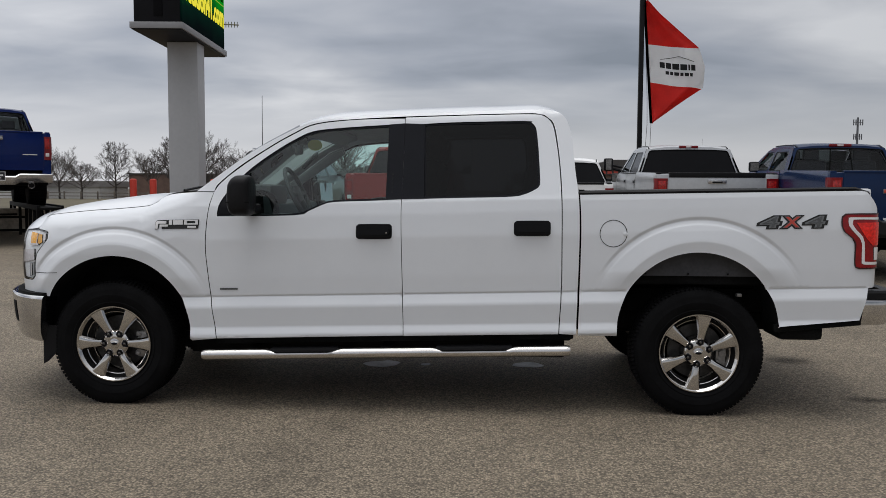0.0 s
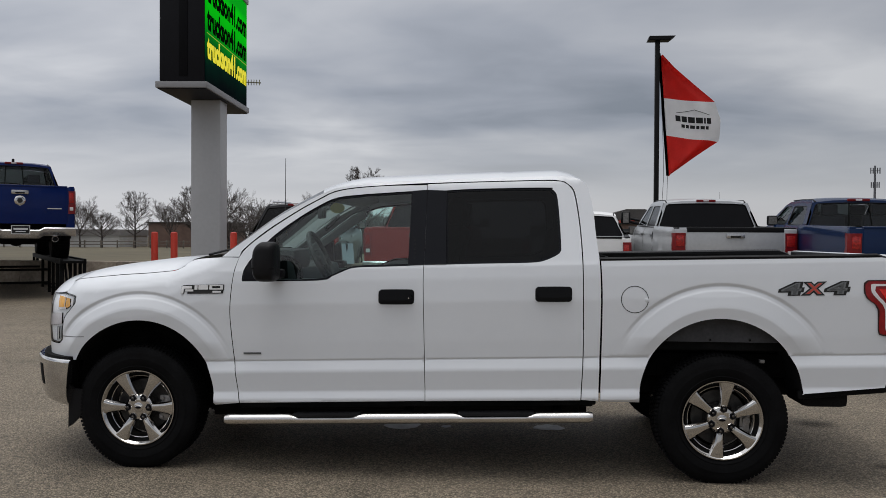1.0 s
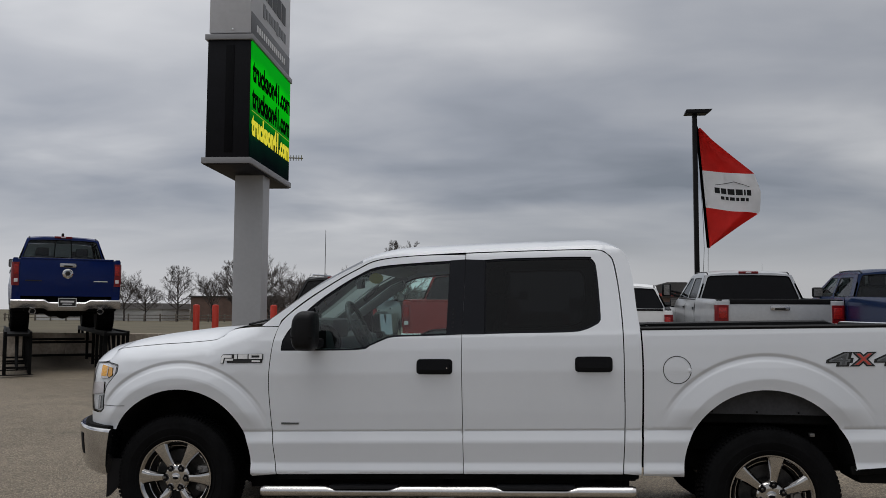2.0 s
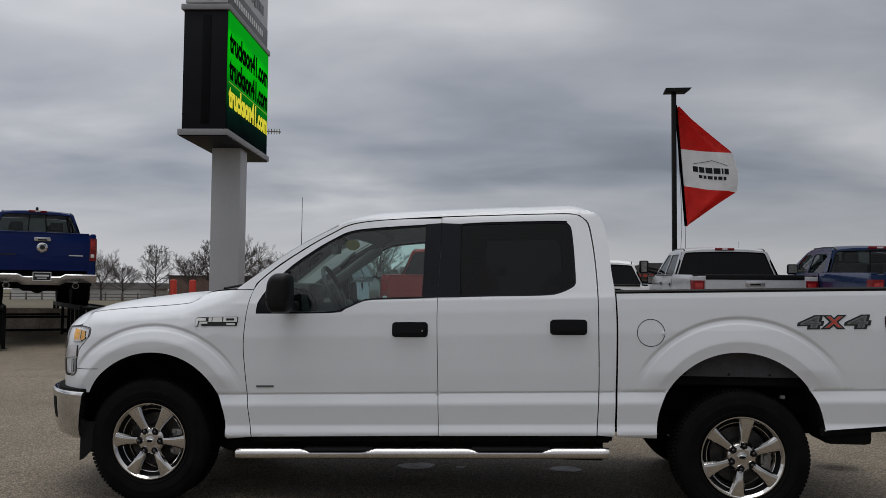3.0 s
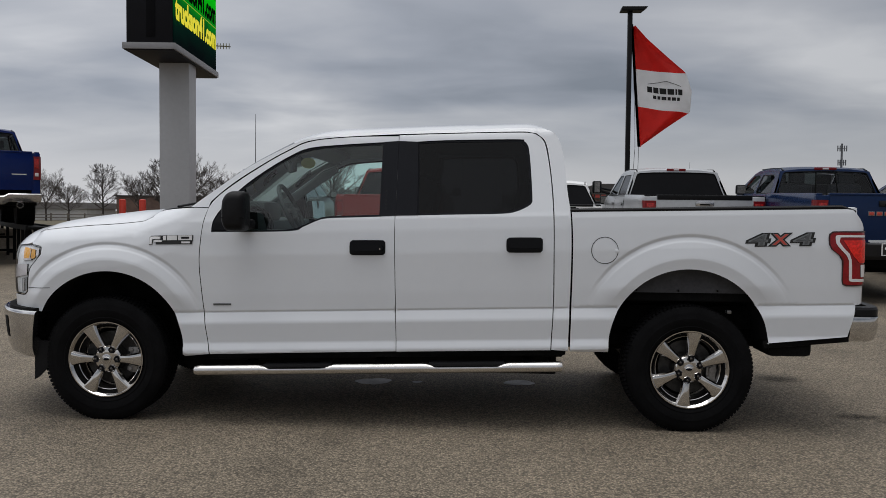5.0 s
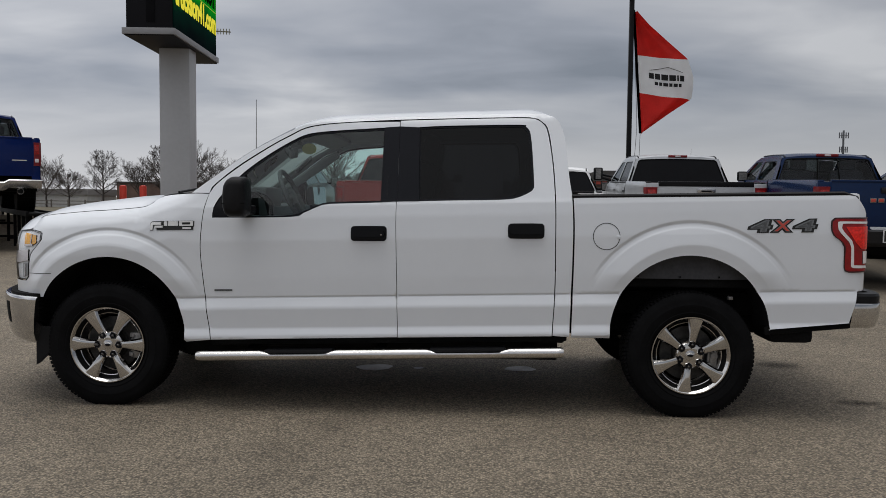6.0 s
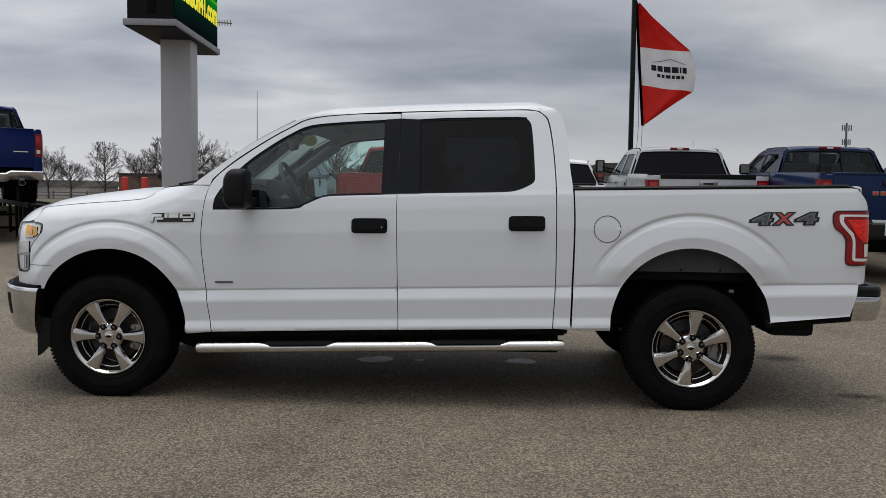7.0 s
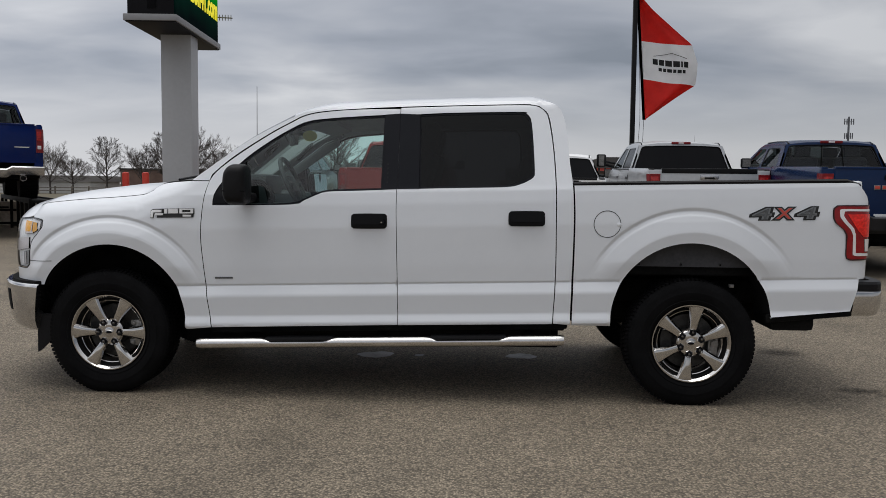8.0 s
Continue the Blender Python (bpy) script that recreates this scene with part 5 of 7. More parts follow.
def lot_pickup(name, label, at, paint, W=2.02, bed_z=1.45, roof_z=1.96, base_z=0.55, cab_y=1.95, cab_len=2.35, length=5.75, roof_half=0.69, glass_mat=None, wheel_r=0.40, bumper_mat=None, lamp_h=0.42, suv=False, cap_h=0.035, lamp_w=0.15, mirror_out=0.10, cap_mat=None, gate_mat=None, tow=False, slider=False, tyre_w=0.26, bump=(0.06, 0.29), gate_extra=0.0, gh=0.92):
    """A parked pickup that stands with its tail at the origin and its nose along +y. Its panels are drawn on a curved side, way along by height."""
    v = thing(name, label, "pickup truck" if not suv else "sport utility", at=at)
    h = W / 2
    bumper_mat, glass_mat = bumper_mat or LOT_CHROME, glass_mat or PRIVACY
    belt = bed_z - 0.04 if not suv else bed_z
    ra, fa, ar = 1.15, length - 0.95, wheel_r + 0.09
    y0, y1 = (cab_y, cab_y + cab_len) if not suv else (0.10, cab_y + cab_len)
    hi_y0, hi_y1 = y0 + (0.13 if not suv else 0.22), y1 - 0.85
    turned = pose(0, 0, 0, 0, 0, 90)

    def half_width(x, z):
        low = np.interp(z, [base_z, base_z + 0.14, base_z + 0.42, belt - 0.30, belt - 0.10, belt], [h - 0.07, h - 0.03, h - 0.012, h, h - 0.012, h - 0.045])
        cab = smooth_table(z, [belt - 0.3, belt - 0.1, belt - 0.01, roof_z - 0.12, roof_z - 0.05, roof_z], [h, h - 0.012, gh, roof_half + 0.02, roof_half, roof_half - 0.05], 0.03)
        bed = np.interp(z, [belt - 0.3, bed_z - 0.10, bed_z - 0.03, bed_z + 0.02], [h, h - 0.004, h - 0.016, h - 0.045])
        w = np.where(z < belt - 0.30, low, np.where((x > y0 - 0.01) | suv, cab, bed))
        for c in (ra, fa):
            r = np.hypot(x - c, z - wheel_r - 0.05)
            w = w + 0.028 * np.interp(r, [ar - 0.03, ar + 0.05, ar + 0.10, ar + 0.17], [0.9, 1.0, 0.4, 0.0]) * np.clip((belt - z) / 0.1, 0, 1)
        w = w - 0.16 * np.clip((x - length + 0.75) / 0.75, 0, 1) ** 2.4
        return w - 0.03 * np.clip((0.10 - x) / 0.10, 0, 1) ** 2

    def flank(x, z, lift=0.0):
        x, z = np.asarray(x, float), np.asarray(z, float)
        return np.stack([x, -(half_width(x, z) + lift), z + 0 * x], -1)

    def panel(name_, loop, mat, parent, sgn, lift=0.0, holes=(), text="", depth=0.03, step=0.09):
        me = sheet_mesh(name_, loop, lambda x, z: flank(x, z, lift), holes, step, depth, False, sgn)
        ob = part(name_, me, mat, parent, text)
        if parent is v:
            ob.matrix_local = turned
        return ob

    rear_arch = [(ra - ar * math.cos(radians(a)), wheel_r + 0.05 + ar * math.sin(radians(a))) for a in range(0, 181, 12)]
    front_arch = [(fa - ar * math.cos(radians(a)), wheel_r + 0.05 + ar * math.sin(radians(a))) for a in range(0, 181, 12)]
    hood_z = bed_z - 0.07
    nose = [(length - 0.05, base_z + 0.06), (length - 0.01, base_z + 0.25), (length - 0.02, bed_z - 0.34), (length - 0.07, hood_z - 0.13), (length - 0.30, hood_z - 0.07), (y1 + 0.25, hood_z), (y1 + 0.04, hood_z + 0.02)]
    roof_line = [(y1 - 0.30, belt + (roof_z - belt) * 0.42), (hi_y1 + 0.16, roof_z - 0.10), (hi_y1 - 0.06, roof_z - 0.045), ((hi_y0 + hi_y1) / 2, roof_z - 0.02), (hi_y0 + 0.10, roof_z - 0.035), (hi_y0 + 0.02, roof_z - 0.075)]
    tail = [(y0 - 0.004, bed_z + 0.01), (y0 - 0.02, bed_z), (0.05, bed_z), (0.01, bed_z - 0.05), (0.01, base_z + 0.10)] if not suv else [(y0, belt), (0.02, belt - 0.1), (0.02, base_z + 0.10)]
    outline = fill([(0.08, base_z + 0.05), (ra - ar - 0.02, base_z + 0.04)] + [p for p in rear_arch if p[1] > base_z + 0.05] + [(ra + ar + 0.02, base_z + 0.02), (fa - ar - 0.02, base_z + 0.02)] + [p for p in front_arch if p[1] > base_z + 0.05] + [(fa + ar + 0.02, base_z + 0.05)] + nose + roof_line + tail)
    mid = (y0 + y1) / 2 - 0.02 if not suv else y0 + (y1 - y0) * 0.52
    top = roof_z - 0.125
    slope = 0.85 / (roof_z - belt)
    win_rear = fill(rounded([(y0 + 0.17, belt + 0.03), (mid - 0.045, belt + 0.03), (mid - 0.06, top), (hi_y0 + 0.20, top)], 0.06))
    win_front = fill(rounded([(mid + 0.045, belt + 0.03), (y1 - 0.16, belt + 0.03), (y1 - 0.16 - (top - belt - 0.03) * slope * 0.98, top), (mid + 0.03, top)], 0.06))
    for sgn in (-1, 1):
        side_ob = panel("body_side", outline, paint, v, sgn, 0, [win_rear, win_front])
        for loop, gl in ((win_rear, glass_mat), (win_front, WINDOW if glass_mat is not GLOSS_BLACK else MID_GLASS)):
            c = np.mean(loop, axis=0)
            inner = [tuple(c + (np.array(q) - c) * 0.93) for q in loop]
            panel("window_trim", loop, PLASTIC, side_ob, sgn, -0.006, [inner], "black window trim", 0.01)
            panel("side_window", inner, gl, side_ob, sgn, -0.010, (), "side window", 0.004)
        for x in (y0 + 0.09, mid, y1 - 0.03):
            panel("door_gap", fill([(x - 0.005, base_z + 0.14), (x + 0.005, base_z + 0.14), (x + 0.005, belt - 0.005), (x - 0.005, belt - 0.005)]), UNDER, side_ob, sgn, 0.0015, (), "dark door gap", 0.001)
        if not suv:
            panel("bed_gap", fill([(y0 - 0.022, base_z + 0.12), (y0 - 0.006, base_z + 0.12), (y0 - 0.006, bed_z - 0.01), (y0 - 0.022, bed_z - 0.01)]), UNDER, side_ob, sgn, 0.002, (), "dark gap between cab and bed", 0.001)
        for x in (y0 + 0.22, mid + 0.16):
            panel("door_handle", fill(rounded([(x - 0.10, belt - 0.165), (x + 0.10, belt - 0.165), (x + 0.10, belt - 0.125), (x - 0.10, belt - 0.125)], 0.018)), bumper_mat if not tow else SILVER_PAINT, side_ob, sgn, 0.022, (), "door handle", 0.02)
        panel("belt_trim", fill([(y0 + 0.10, belt + 0.003), (y1 - 0.06, belt + 0.003), (y1 - 0.06, belt + 0.022), (y0 + 0.10, belt + 0.022)]), PLASTIC, side_ob, sgn, 0.003, (), "black belt trim", 0.006)
        for y in (ra, fa):
            lot_wheel(v, sgn * (h - 0.02 - tyre_w / 2), y, wheel_r, RIM, tyre_w)
            bm = bmesh.new()
            loft([[(sgn * (h - q), y + a, wheel_r + 0.05 + b) for a, b in arc(0, 0, ar + 0.01, -6, 186, 20)] for q in (0.02, 0.12, 0.4)], False, False, bm)
            part("wheel_housing", bm, UNDER, v)
        rings = []
        for q in np.linspace(0, 1, 9):
            z = bed_z - 0.09 - lamp_h * q
            x1 = float(half_width(np.array(0.06), np.array(z))) + 0.004
            rings.append([(sgn * (x1 - lamp_w), -0.006, z), (sgn * (x1 - lamp_w * 0.3), -0.012, z), (sgn * (x1 - 0.03), -0.004, z), (sgn * x1, 0.035, z), (sgn * x1, 0.13, z), (sgn * (x1 - lamp_w), 0.13, z)])
        lamp = part("tail_light", loft(rings), TAIL_RED, v, "red tail lamp")
        part("corner_panel", box((lamp_w + 0.03, 0.07, bed_z - base_z - 0.13), (sgn * (h - 0.035 - lamp_w / 2), 0.045, (bed_z + base_z) / 2 + 0.045), 0.02), paint, v)
        part("brake_lens", box((lamp_w * 0.62, 0.014, lamp_h * 0.42), (sgn * (h - lamp_w / 2 - 0.02), -0.012, bed_z - 0.12 - lamp_h * 0.24), 0.006), LOT_RED, lamp, "bright red brake lens")
        part("reverse_lens", box((lamp_w * 0.5, 0.014, 0.07), (sgn * (h - lamp_w / 2 - 0.02), -0.012, bed_z - 0.09 - lamp_h * 0.78), 0.006), LAMP_WHITE, lamp, "pale reversing lens")
        folded = tow and sgn > 0
        mx, my, mz = sgn * (h + ((-0.10 if folded else 0.20) if tow else mirror_out)), y1 - (0.12 if tow else 0.42), belt + (0.10 if folded else 0.19 if tow else 0.10)
        mirror = part("door_mirror", box((0.11 if folded else 0.20 if tow else 0.19, 0.10, 0.15 if folded else 0.27 if tow else 0.19), (mx, my, mz), 0.045, segments=4), PLASTIC, v, "black door mirror")
        if not folded:
            part("mirror_face", box((0.115 if tow else 0.15, 0.006, 0.22 if tow else 0.14), (mx, my - 0.050, mz), 0.0), CALIPER, mirror, "mirror glass")
        part("mirror_arm", tube([(sgn * (h - 0.10), my + 0.02, belt + 0.05), (mx, my + 0.01, mz - 0.06)], 0.03, 8), PLASTIC, mirror)
        if tow:
            part("mirror_arm", tube([(sgn * (h - 0.10), my + 0.02, belt + 0.13), (mx, my + 0.01, mz + 0.0)], 0.025, 8), PLASTIC, mirror)
        if not suv:
            part("bed_wall", box((0.04, cab_y - 0.05, 0.50), (sgn * (h - 0.09), cab_y / 2, bed_z - 0.27)), UNDER, v, "dark bed wall")
            part("bed_rail", box((0.085, cab_y - 0.04, 0.030), (sgn * (h - 0.075), cab_y / 2 + 0.01, bed_z - 0.012), 0.010), paint if cap_mat else PLASTIC, v, "bed rail")
        if not suv:
            part("headlight", box((0.30, 0.16, 0.20), (sgn * (h - 0.30), length - 0.10, bed_z - 0.40), 0.05), LAMP_SILVER, v, "clear headlight")
    if tow:
        part("antenna", tube([(h - 0.16, y1 + 0.35, bed_z - 0.08), (h - 0.16, y1 + 0.30, bed_z + 0.72)], [0.004, 0.002], 5), BLACK_BAR, v, "thin mast antenna")
    part("underbody", box((W - 0.5, length - 0.5, 0.35), (0, length / 2, base_z + 0.15), 0.05), UNDER, v)
    part("rear_axle", tube([(-h + 0.2, ra, wheel_r), (h - 0.2, ra, wheel_r)], 0.07, 10), UNDER, v)
    part("differential", lathe([(0.05, -0.16), (0.15, -0.10), (0.17, 0.0), (0.15, 0.10), (0.05, 0.16)], 16, None, (0.0, ra, wheel_r)), UNDER, v)
    part("spare_wheel", lathe([(0.10, -0.10), (0.30, -0.11), (0.36, -0.07), (0.36, 0.07), (0.30, 0.11), (0.10, 0.10)], 28), RUBBER, v, "spare tyre slung under the bed").matrix_local = pose(0, 0.55, base_z - 0.02, 90, 0, 0)
    part("grille", box((W - 0.75, 0.10, 0.42), (0, length - 0.06, bed_z - 0.42), 0.03), GLOSS_BLACK, v, "dark grille")
    part("front_bumper", box((W - 0.22, 0.16, 0.24), (0, length - 0.04, base_z + 0.12), 0.05), bumper_mat, v, "front bumper")
    part("front_skin", box((W - 0.30, 0.08, bed_z - base_z - 0.26), (0, length - 0.12, (bed_z + base_z) / 2 - 0.08), 0.03), paint, v)

    # hood, roof and panes between the two sides
    def edge_of(points, inset=0.0):
        q = flank(*np.array([p for p in points], float).T)
        return q + np.array([0, inset, 0])

    hood_pts = [(length - 0.07, hood_z - 0.13), (length - 0.30, hood_z - 0.07), (length - 0.8, hood_z - 0.035), (y1 + 0.25, hood_z), (y1 + 0.04, hood_z + 0.02)]
    part("hood", span(edge_of(hood_pts, 0.01), [0.02, 0.05, 0.055, 0.05, 0.04], 3.0, [0.05, 0.02, 0, 0, 0.0], 16), paint, v).matrix_local = turned
    glass_pts = [(y1 + 0.04, hood_z + 0.02), (y1 - 0.30, belt + (roof_z - belt) * 0.42), (hi_y1 + 0.16, roof_z - 0.10)]
    part("windshield", span(edge_of(glass_pts, 0.03), [0.02, 0.03, 0.04], 2.6, [0.16, 0.12, 0.08], 16), WINDOW, v, "clear windshield").matrix_local = turned
    roof_pts = [(hi_y1 + 0.16, roof_z - 0.10), (hi_y1 - 0.06, roof_z - 0.045), ((hi_y0 + hi_y1) / 2, roof_z - 0.02), (hi_y0 + 0.10, roof_z - 0.035), (hi_y0 + 0.02, roof_z - 0.075)]
    part("roof", span(edge_of(roof_pts), [0.04, 0.05, 0.045, 0.035, 0.03], 3.0, [0.08, 0.03, 0, 0, -0.02], 20), paint, v).matrix_local = turned

    # back of the cab: a frame with rounded corners round a pane
    z_lo, z_hi = belt - 0.02, roof_z - 0.060
    def back(t, q):
        z = z_lo + (z_hi - z_lo) * q
        k = float(half_width(np.array(y0 + 0.06), np.array(min(z, roof_z - 0.075)))) - 0.004
        return Vector((t * k, y0 + 0.01 + (hi_y0 - y0) * q - 0.02 * (1 - t * t), z + 0.030 * (1 - abs(t) ** 3) * q))
    pane = rounded([(-0.93, 0.08), (0.93, 0.08), (0.92, 0.90), (-0.92, 0.90)], 0.07)
    pane = [p for a, b in zip(pane, pane[1:] + pane[:1]) for p in [a] + ([((a[0] * (6 - j) + b[0] * j) / 6, (a[1] * (6 - j) + b[1] * j) / 6) for j in range(1, 6)] if abs(a[0] - b[0]) > 0.5 else [])]
    bm = bmesh.new()
    ring_out = []
    for x, q in pane:
        k = max(abs(x) / 1.0, abs(q - 0.5) / 0.5)
        ring_out.append((max(-1, min(1, x / k if abs(x) >= 0.80 else x)), max(0.0, min(1.0, 0.5 + (q - 0.5) / k if abs(q - 0.5) > 0.36 else q))))
    va, vb = [bm.verts.new(back(*p)) for p in pane], [bm.verts.new(back(*p)) for p in ring_out]
    vc = [bm.verts.new(back(*p) + Vector((0, 0.05, 0))) for p in pane]
    for i in range(len(pane)):
        j = (i + 1) % len(pane)
        bm.faces.new((va[i], va[j], vb[j], vb[i]))
        bm.faces.new((va[i], va[j], vc[j], vc[i]))
    part("cab_back_frame", bm, paint, v)
    bm = bmesh.new()
    bm.faces.new([bm.verts.new(back(*p) + Vector((0, 0.012, 0))) for p in pane])
    bmesh.ops.triangulate(bm, faces=bm.faces[:])
    rear_pane = part("rear_window", bm, glass_mat, v, "dark rear window" if glass_mat is not WINDOW else "clear rear window", smooth=False)
    bm = bmesh.new()
    tube([back(*p) + Vector((0, 0.004, 0)) for p in pane + pane[:1]], 0.010, 6, bm, False)
    part("window_seal", bm, UNDER, rear_pane, "black rubber seal")
    for k in ((-0.21, 0.21) if slider else ()):
        bm = bmesh.new()
        tube([back(k, 0.12), back(k, 0.88)], 0.011, 6, bm)
        part("slider_frame", bm, UNDER, rear_pane, "black slider frame")
    for sgn in (-1, 1):
        ditch = [Vector((sgn * (roof_half - 0.045), y, z)) for y, z in ((hi_y1 - 0.1, roof_z - 0.022), ((hi_y0 + hi_y1) / 2, roof_z - 0.014), (hi_y0 + 0.12, roof_z - 0.026), (hi_y0 + 0.02, roof_z - 0.06))]
        part("roof_ditch", tube(ditch, 0.012, 6), PLASTIC, v, "black roof ditch strip")
    lamp_at = back(0, 1.0)
    brake = part("brake_light", box((0.36, 0.035, 0.045), (0, lamp_at.y - 0.004, lamp_at.z + 0.002), 0.012), TAIL_RED, v, "red high brake lamp")
    part("cargo_lamp", box((0.10, 0.012, 0.028), (0, lamp_at.y - 0.024, lamp_at.z + 0.002), 0.004), LAMP_WHITE, brake, "white cargo lamp")
    bx = h - 0.14
    part("headliner", box((2 * roof_half - 0.06, hi_y1 - hi_y0 - 0.1, 0.02), (0, (hi_y0 + hi_y1) / 2, roof_z - 0.07)), TRIM_GREY, v)
    part("cabin_floor", box((2 * bx, y1 - y0 - 0.1, 0.06), (0, (y0 + y1) / 2, belt - 0.45)), TRIM_DARK, v)
    part("dashboard", box((2 * bx - 0.1, 0.4, 0.16), (0, y1 - 0.30, belt + 0.0), 0.05), TRIM_DARK, v)
    part("steering_wheel", tube([(-0.40 + 0.18 * math.cos(a), y1 - 0.58 + 0.06 * math.sin(a), belt + 0.08 + 0.17 * math.sin(a)) for a in [2 * math.pi * i / 24 for i in range(25)]], 0.014, 6), TRIM_DARK, v)
    for sgn in (-1, 1):
        for y in (y0 + 0.38, mid + 0.25):
            seat = part("seat", box((0.52, 0.15, 0.62), (sgn * 0.40, y, belt - 0.10), 0.06, turn=pose(0, 0, 0, 10, 0, 0), segments=3), TRIM_DARK, v, "dark seat")
            part("headrest", box((0.26, 0.09, 0.18), (sgn * 0.40, y - 0.07, belt + 0.30), 0.035, segments=3), TRIM_DARK, seat)
    gate_h = bed_z - base_z - 0.22 + gate_extra
    gate = part("tailgate", box((W - 2 * lamp_w - 0.04, 0.07, gate_h), (0, 0.035, bed_z - gate_h / 2 - 0.012), 0.022), gate_mat or paint, v)
    if not suv:
        part("gate_cap", box((W - 2 * lamp_w - 0.05, 0.085, cap_h), (0, 0.035, bed_z + 0.008 - cap_h / 2), 0.01), cap_mat or PLASTIC, gate, "black gate cap")
        part("bed_floor", box((W - 0.3, cab_y - 0.1, 0.05), (0, cab_y / 2 + 0.05, bed_z - 0.52)), UNDER, v)
        part("cab_back", box((W - 0.14, 0.05, bed_z - base_z - 0.12), (0, cab_y + 0.025, (bed_z + base_z) / 2 - 0.02), 0.015), paint, v)
        handle = part("gate_handle", box((0.31, 0.05, 0.085), (0, -0.008, bed_z - 0.135), 0.024), bumper_mat, gate, "bright gate handle")
        part("handle_recess", box((0.17, 0.02, 0.030), (0, -0.026, bed_z - 0.150), 0.008), UNDER, handle)
    bm = bmesh.new()
    rings = []
    for i in range(25):
        t = 2 * i / 24 - 1
        x = t * (h - 0.01)
        y = -0.17 + 0.10 * abs(t) ** 5
        zz = 0.05 * (1 if abs(t) < 0.34 else 0) * -1
        lo_z, hi_z = base_z + bump[0] + zz, base_z + bump[1] + zz
        rings.append([(x, y, hi_z - 0.02), (x, y + 0.02, hi_z), (x, y + 0.22, hi_z), (x, y + 0.22, lo_z), (x, y + 0.06, lo_z), (x, y + 0.01, lo_z + 0.05)])
    loft(rings, True, True, bm)
    bar = part("rear_bumper", bm, bumper_mat, v, "rear bumper", sharp=40)
    part("plate", box((0.31, 0.012, 0.155), (0, -0.185, base_z + 0.16), 0.004), BLACK_BAR, bar, "black dealer plate")
    frame_bm = bmesh.new()
    for sx, sz, cx, cz in ((0.33, 0.012, 0, 0.08), (0.33, 0.012, 0, -0.08), (0.012, 0.17, -0.16, 0), (0.012, 0.17, 0.16, 0)):
        box((sx, 0.016, sz), (cx, -0.188, base_z + 0.16 + cz), 0, frame_bm)
    part("plate_frame", frame_bm, PALE_BAR, bar, "bright plate frame")
    part("plate_bar", box((0.25, 0.006, 0.035), (0, -0.193, base_z + 0.175), 0.0), PALE_BAR, bar, "pale unreadable lettering")
    part("plate_bar", box((0.18, 0.006, 0.018), (0, -0.193, base_z + 0.125), 0.0), PALE_BAR, bar, "pale unreadable lettering")
    return v, gate, bar


# raised blue pickup on display ramps
RAMP_TOP = 0.78
RAM_X, RAM_Y, RAM_TURN = -9.08, 9.56, 35
ram_at = pose(RAM_X, RAM_Y, ground_height(0, RAM_Y) + RAMP_TOP, 0, 0, RAM_TURN)
ram, gate, bar = lot_pickup("display_pickup", "royal blue pickup with chrome bumper raised on display ramps", ram_at, RAM_PAINT, 2.04, 1.47, 2.07, 0.43, 1.75, 2.3, wheel_r=0.42, mirror_out=-0.06, lamp_w=0.135, slider=True, bump=(0.04, 0.21), gate_extra=-0.07, glass_mat=MID_GLASS, lamp_h=0.46, cap_mat=RAM_PAINT, roof_half=0.72, tyre_w=0.36)
part("emblem", lathe([(0.06, -0.016), (0.085, -0.012), (0.10, 0.0)], 24, None, (0, -0.005, 1.17)), CHROME, gate, "plain bright emblem")
part("emblem_face", lathe([(0.02, -0.022), (0.05, -0.02), (0.055, -0.014)], 6, None, (0, -0.005, 1.17)), BLACK_BAR, gate, "dark emblem centre")
part("gate_badge", box((0.26, 0.006, 0.018), (0.62, -0.004, 1.02), 0.0), PALE_BAR, gate, "small pale badge bars")
part("gate_badge", box((0.30, 0.006, 0.022), (-0.62, -0.004, 1.02), 0.0), BLACK_BAR, gate, "small dark badge bars")
for sgn in (-1, 1):
    part("exhaust_tip", lathe([(0.055, 0.10), (0.065, 0.0), (0.062, -0.01), (0.052, 0.0), (0.05, 0.08)], 24, None, (sgn * 0.62, -0.12, 0.41)), STEEL, ram, "round exhaust tip")
    part("exhaust_bore", lathe([(0.046, -0.016), (0.046, -0.011)], 20, None, (sgn * 0.62, -0.12, 0.41)), UNDER, ram, "dark exhaust bore")
part("roof_fin", box((0.05, 0.16, 0.09), (0.0, 2.15, 2.11), 0.018), PLASTIC, ram)

def parked(x, y, turn=0):
    """A bay on the gentle slope behind the white pickup."""
    return pose(x, y, ground_height(x, y), 1.55, 0, 0) @ pose(0, 0, 0, 0, 0, turn)


lot_pickup("silver_pickup", "silver pickup with dark rear glass parked tail out", parked(4.27, 8.0), SILVER_PAINT, 2.04, 1.49, 2.0, 0.60, 2.0, 2.3, roof_half=0.78, gh=0.96, wheel_r=0.42, tow=True, glass_mat=GLOSS_BLACK, cap_h=0.085, lamp_w=0.21)
_, gate, _ = lot_pickup("blue_pickup", "dark blue pickup parked tail out in the row", parked(6.20, 5.7, -2.5), BLUE_PAINT, 2.03, 1.54, 1.985, 0.62, 2.4, 2.3, 6.1, mirror_out=-0.10, roof_half=0.72, gh=0.88, wheel_r=0.42, cap_mat=BLUE_PAINT, bumper_mat=BLACK_PAINT, glass_mat=MID_GLASS, lamp_w=0.18, slider=True)
